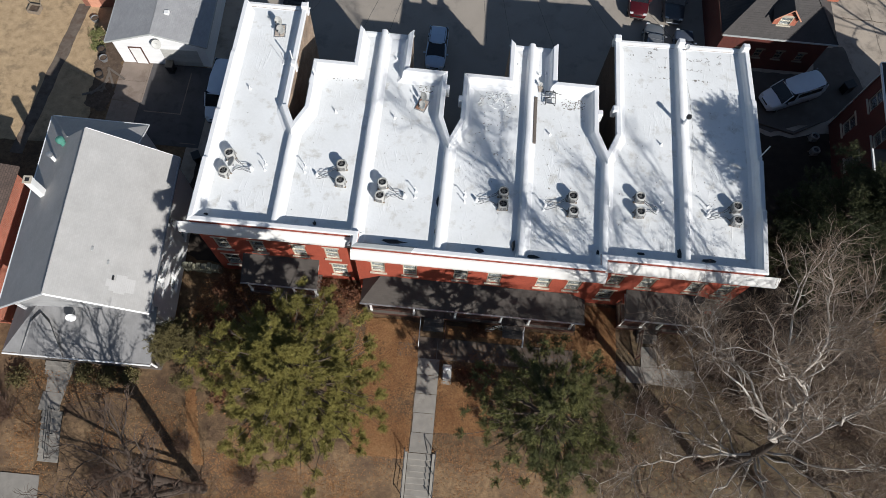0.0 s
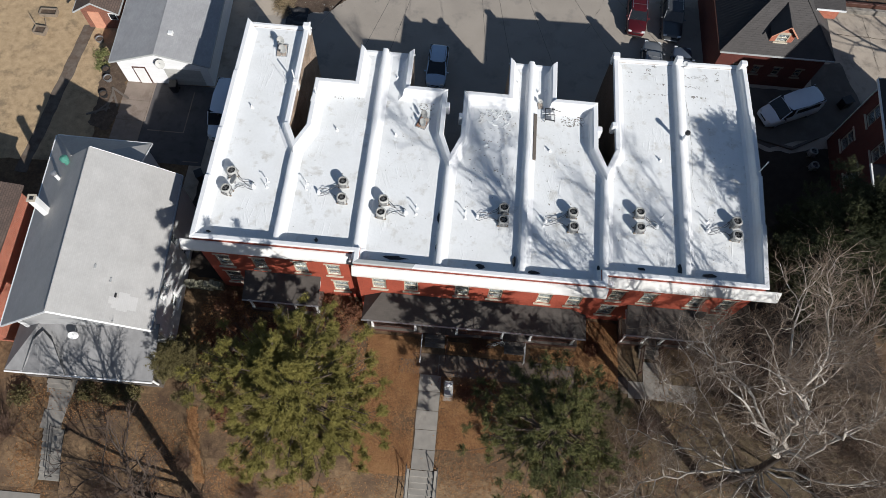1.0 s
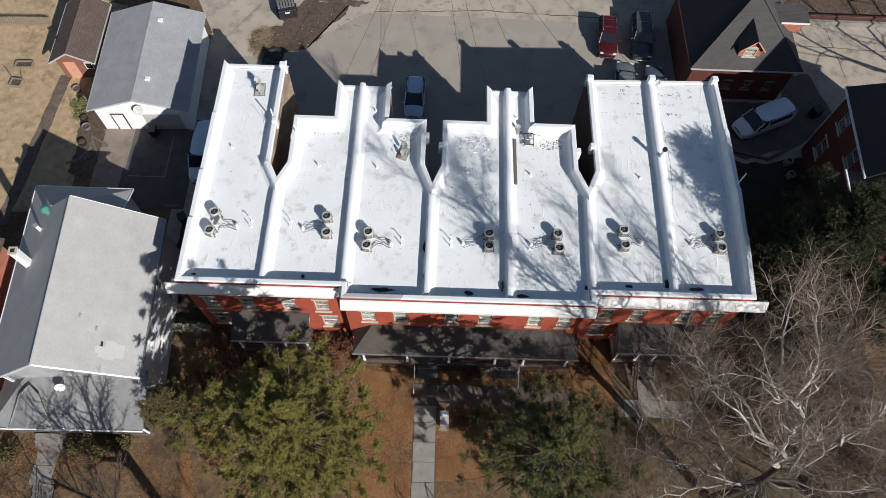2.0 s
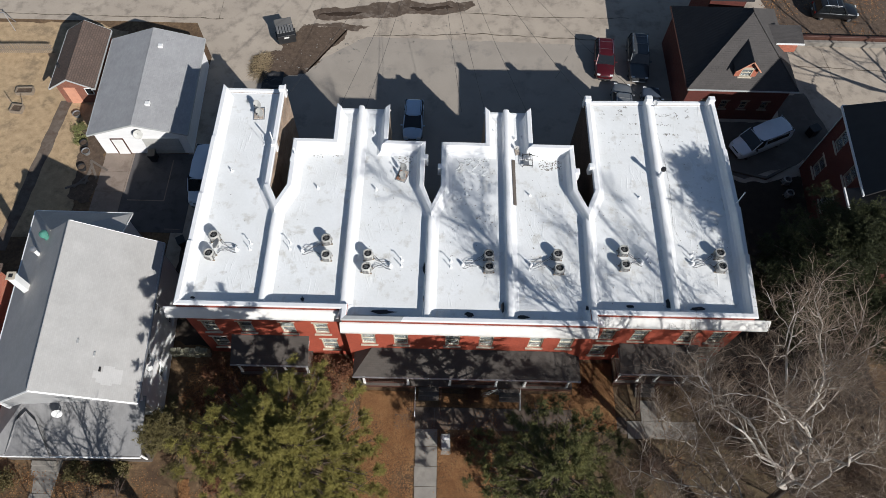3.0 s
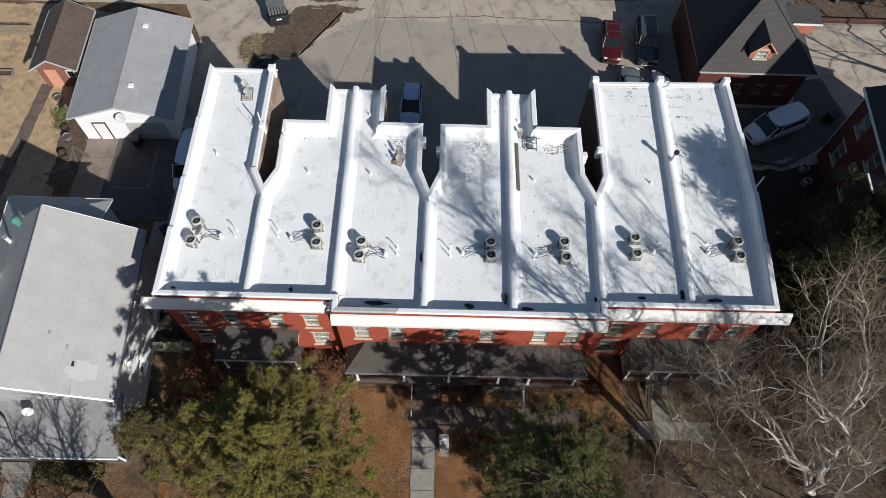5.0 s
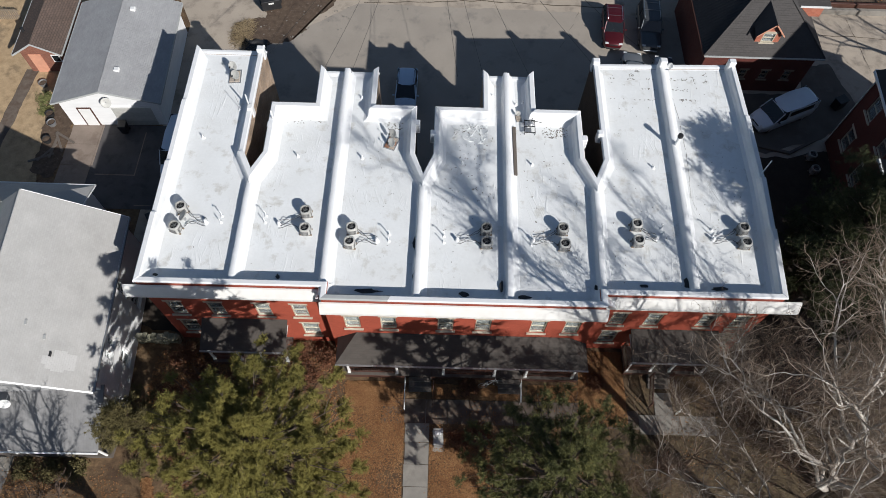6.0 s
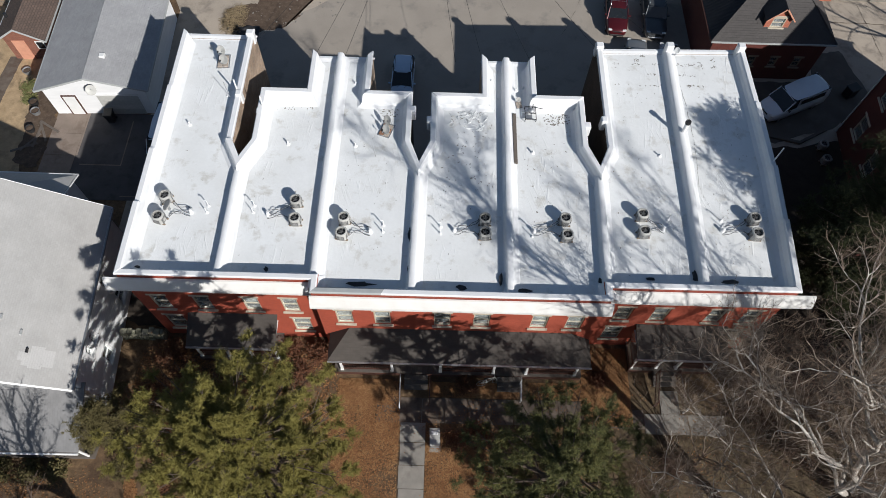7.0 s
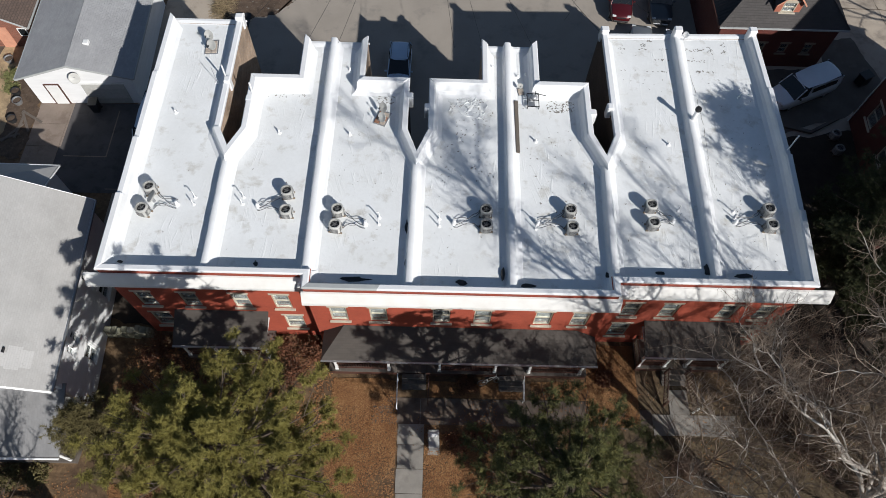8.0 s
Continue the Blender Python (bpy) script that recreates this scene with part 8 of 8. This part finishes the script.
for k, (x, y, r, h) in enumerate(((-31.8, 4.0, 1.6, 2.0), (-33.0, 2.4, 1.6, 2.0), (-24.5, 0.6, 1.4, 1.6), (-21.5, 0.4, 1.4, 1.6), (-14.2, 1.2, 1.2, 1.5), (-19.0, 3.0, 1.0, 1.2),
                                  (21.0, 9.5, 1.6, 2.2), (22.5, 12.5, 1.6, 2.2), (24.8, 6.5, 1.8, 2.4), (19.5, 11.0, 1.2, 1.8), (27.5, 8.0, 1.8, 2.4), (21.5, 4.0, 1.6, 2.0), (13.5, 8.3, 1.1, 1.3))):
    bm = bmesh.new()
    rnd = random.Random(120 + k)
    t = thing("bare_shrub", pose(x, y, ground_z(x, y) - 0.05), "leafless tangled brown shrub on the bank", "shrub", "bare shrubs")
    for q in range(90):
        a, g = rnd.uniform(0, 6.283), rnd.random() ** 0.6
        d = Vector((g * math.cos(a), g * math.sin(a), 1.0)).normalized()
        pts, dirs = limb(bm, Vector((rnd.gauss(0, 0.15), rnd.gauss(0, 0.15), 0)), d, h * rnd.uniform(0.7, 1.2), 0.014, 0.006, rnd, 0.4, 3, 3)
        for w in range(3):
            limb(bm, pts[1 + w % 2], (dirs[1] + Vector((rnd.gauss(0, 0.7), rnd.gauss(0, 0.7), 0.2))).normalized(), h * 0.5, 0.008, 0.004, rnd, 0.4, 2, 3)
    part("stem_tangle", bm, "red_twig", t)["kind"] = "stuff"

shrub(-34.5, 36.9, 0.9, 0.28, 201, "weed", "patch of green weeds by the garage wall")
shrub(-34.2, 35.7, 0.6, 0.22, 202, "weed", "patch of green weeds by the garage wall")

# bicycle leaning by the middle porch
t = thing("bicycle", pose(2.30, 13.34, 0.03, -12, 0, 12), "pale grey bicycle leaning in the leaves before the porch", "bicycle")
for x in (-0.52, 0.52):
    w = part("wheel", lathed([(0.315, -0.012), (0.335, -0.016), (0.345, 0), (0.335, 0.016), (0.315, 0.012), (0.315, -0.012)], 24, caps=False), "galv", t)
    w.matrix_basis = pose(x, 0, 0.345, 90, 0, 0)
    part("hub", tubed([(x, -0.05, 0.345), (x, 0.05, 0.345)], 0.02, 6), "chrome", t)
    for k in range(10):
        a = k * 0.628
        part("spoke", tubed([(x, 0, 0.345), (x + 0.32 * math.cos(a), 0, 0.345 + 0.32 * math.sin(a))], 0.004, 4), "chrome", t)
for a, b in (((-0.15, 0, 0.34), (-0.25, 0, 0.8)), ((-0.15, 0, 0.34), (0.32, 0, 0.78)), ((-0.24, 0, 0.74), (0.33, 0, 0.82)), ((-0.52, 0, 0.345), (-0.15, 0, 0.34)), ((-0.52, 0, 0.345), (-0.24, 0, 0.74)), ((0.52, 0, 0.345), (0.32, 0, 0.92))):
    part("frame_tube", tubed([a, b], 0.02, 7), "plate", t)
part("saddle", boxed(-0.38, -0.07, 0.82, -0.12, 0.07, 0.88, 0.02), "black_plastic", t)
part("handlebar", tubed([(0.22, -0.28, 0.98), (0.33, -0.2, 1.0), (0.33, 0.2, 1.0), (0.22, 0.28, 0.98)], 0.015, 6), "chrome", t)
part("crank", lathed([(0.001, -0.01), (0.09, -0.01), (0.09, 0.01), (0.001, 0.01)], 14), "iron", t).matrix_basis = pose(-0.15, 0.03, 0.34, 90, 0, 0)

# fallen leaves over the front lawn
rr = random.Random(9)
verts, faces = [], []


def scatter(n, x0, x1, y0, y1, lo, hi, dens):
    for _ in range(n):
        x, y = rr.uniform(x0, x1), rr.uniform(y0, y1)
        if dens < 0.2 and min(x - x0, x1 - x, y - y0, y1 - y) < 2.0 * rr.random():
            continue
        if noise.noise((x * 0.35, y * 0.35, 5)) + dens < rr.uniform(-0.2, 0.6):
            continue
        if -3.32 < x < -1.75 and rr.random() < 0.93:
            continue
        if 10.7 < y < 12.4 and -5 < x < 8.2 and rr.random() < 0.5:
            continue
        z = ground_z(x, y) + 0.02 + (0.05 if -5 < x < 17 and 10.5 < y < 12.5 else 0) + rr.uniform(0, 0.04)
        s = rr.uniform(lo, hi)
        a = rr.uniform(0, 6.28)
        u = Vector((math.cos(a), math.sin(a), rr.uniform(-0.4, 0.4))) * s
        v = Vector((-math.sin(a), math.cos(a), rr.uniform(-0.4, 0.4))) * s * 0.7
        c = Vector((x, y, z))
        i = len(verts)
        verts.extend([(c - u)[:], (c + v)[:], (c + u)[:], (c - v)[:]])
        faces.append((i, i + 1, i + 2, i + 3))


scatter(5000, 7.0, 20.0, -3.0, 10.6, 0.03, 0.055, 0.0)
scatter(34000, -33.0, -3.5, -2.0, 8.0, 0.03, 0.06, 0.1)
for k in range(10):          # leaves gathered along a narrow strip
    xc, yc = -18.05 - 0.146 * k, 1.9 + 0.5 * k
    scatter(420, xc - 0.36, xc + 0.36, yc, yc + 0.52, 0.03, 0.055, 1.0)
scatter(9000, -1.5, 8.0, -2.0, 5.5, 0.03, 0.06, 0.1)
scatter(12000, -18.0, -4.0, -3.0, 2.6, 0.03, 0.06, 0.19)
scatter(16000, -20.5, -7.5, 8.5, 15.3, 0.04, 0.085, 0.35)
scatter(36000, -8.5, 11.3, 2.0, 15.2, 0.025, 0.052, 0.0)
for n, x0, x1, y0, y1 in ((36000, -7.5, -3.4, 3.5, 13.4), (14000, -1.7, 2.2, 5.5, 10.2), (8000, -7.4, -4.0, 11.8, 13.5), (14000, 8.3, 11.4, 10.8, 16.0), (7000, 4.8, 8.3, 12.4, 13.5), (10000, -1.6, 4.2, 12.4, 13.4)):
    scatter(n, x0, x1, y0, y1, 0.025, 0.055, 0.55)
scatter(22000, -21, -8, 0.5, 16, 0.035, 0.075, 0.0)
scatter(9000, -33, -20, 0.5, 8, 0.03, 0.065, -0.15)
scatter(6000, 8, 33, 0.5, 16, 0.03, 0.06, 0.05)
scatter(2500, 31, 50, 50.5, 58, 0.05, 0.1, 0.2)
me = bpy.data.meshes.new("leaf_litter")
me.from_pydata(verts, [], faces)
me.materials.append(M["leaf"])
tagged(new("leaf_litter", me), "scattered orange-brown fallen leaves on the lawn", "leaves", kind="stuff")
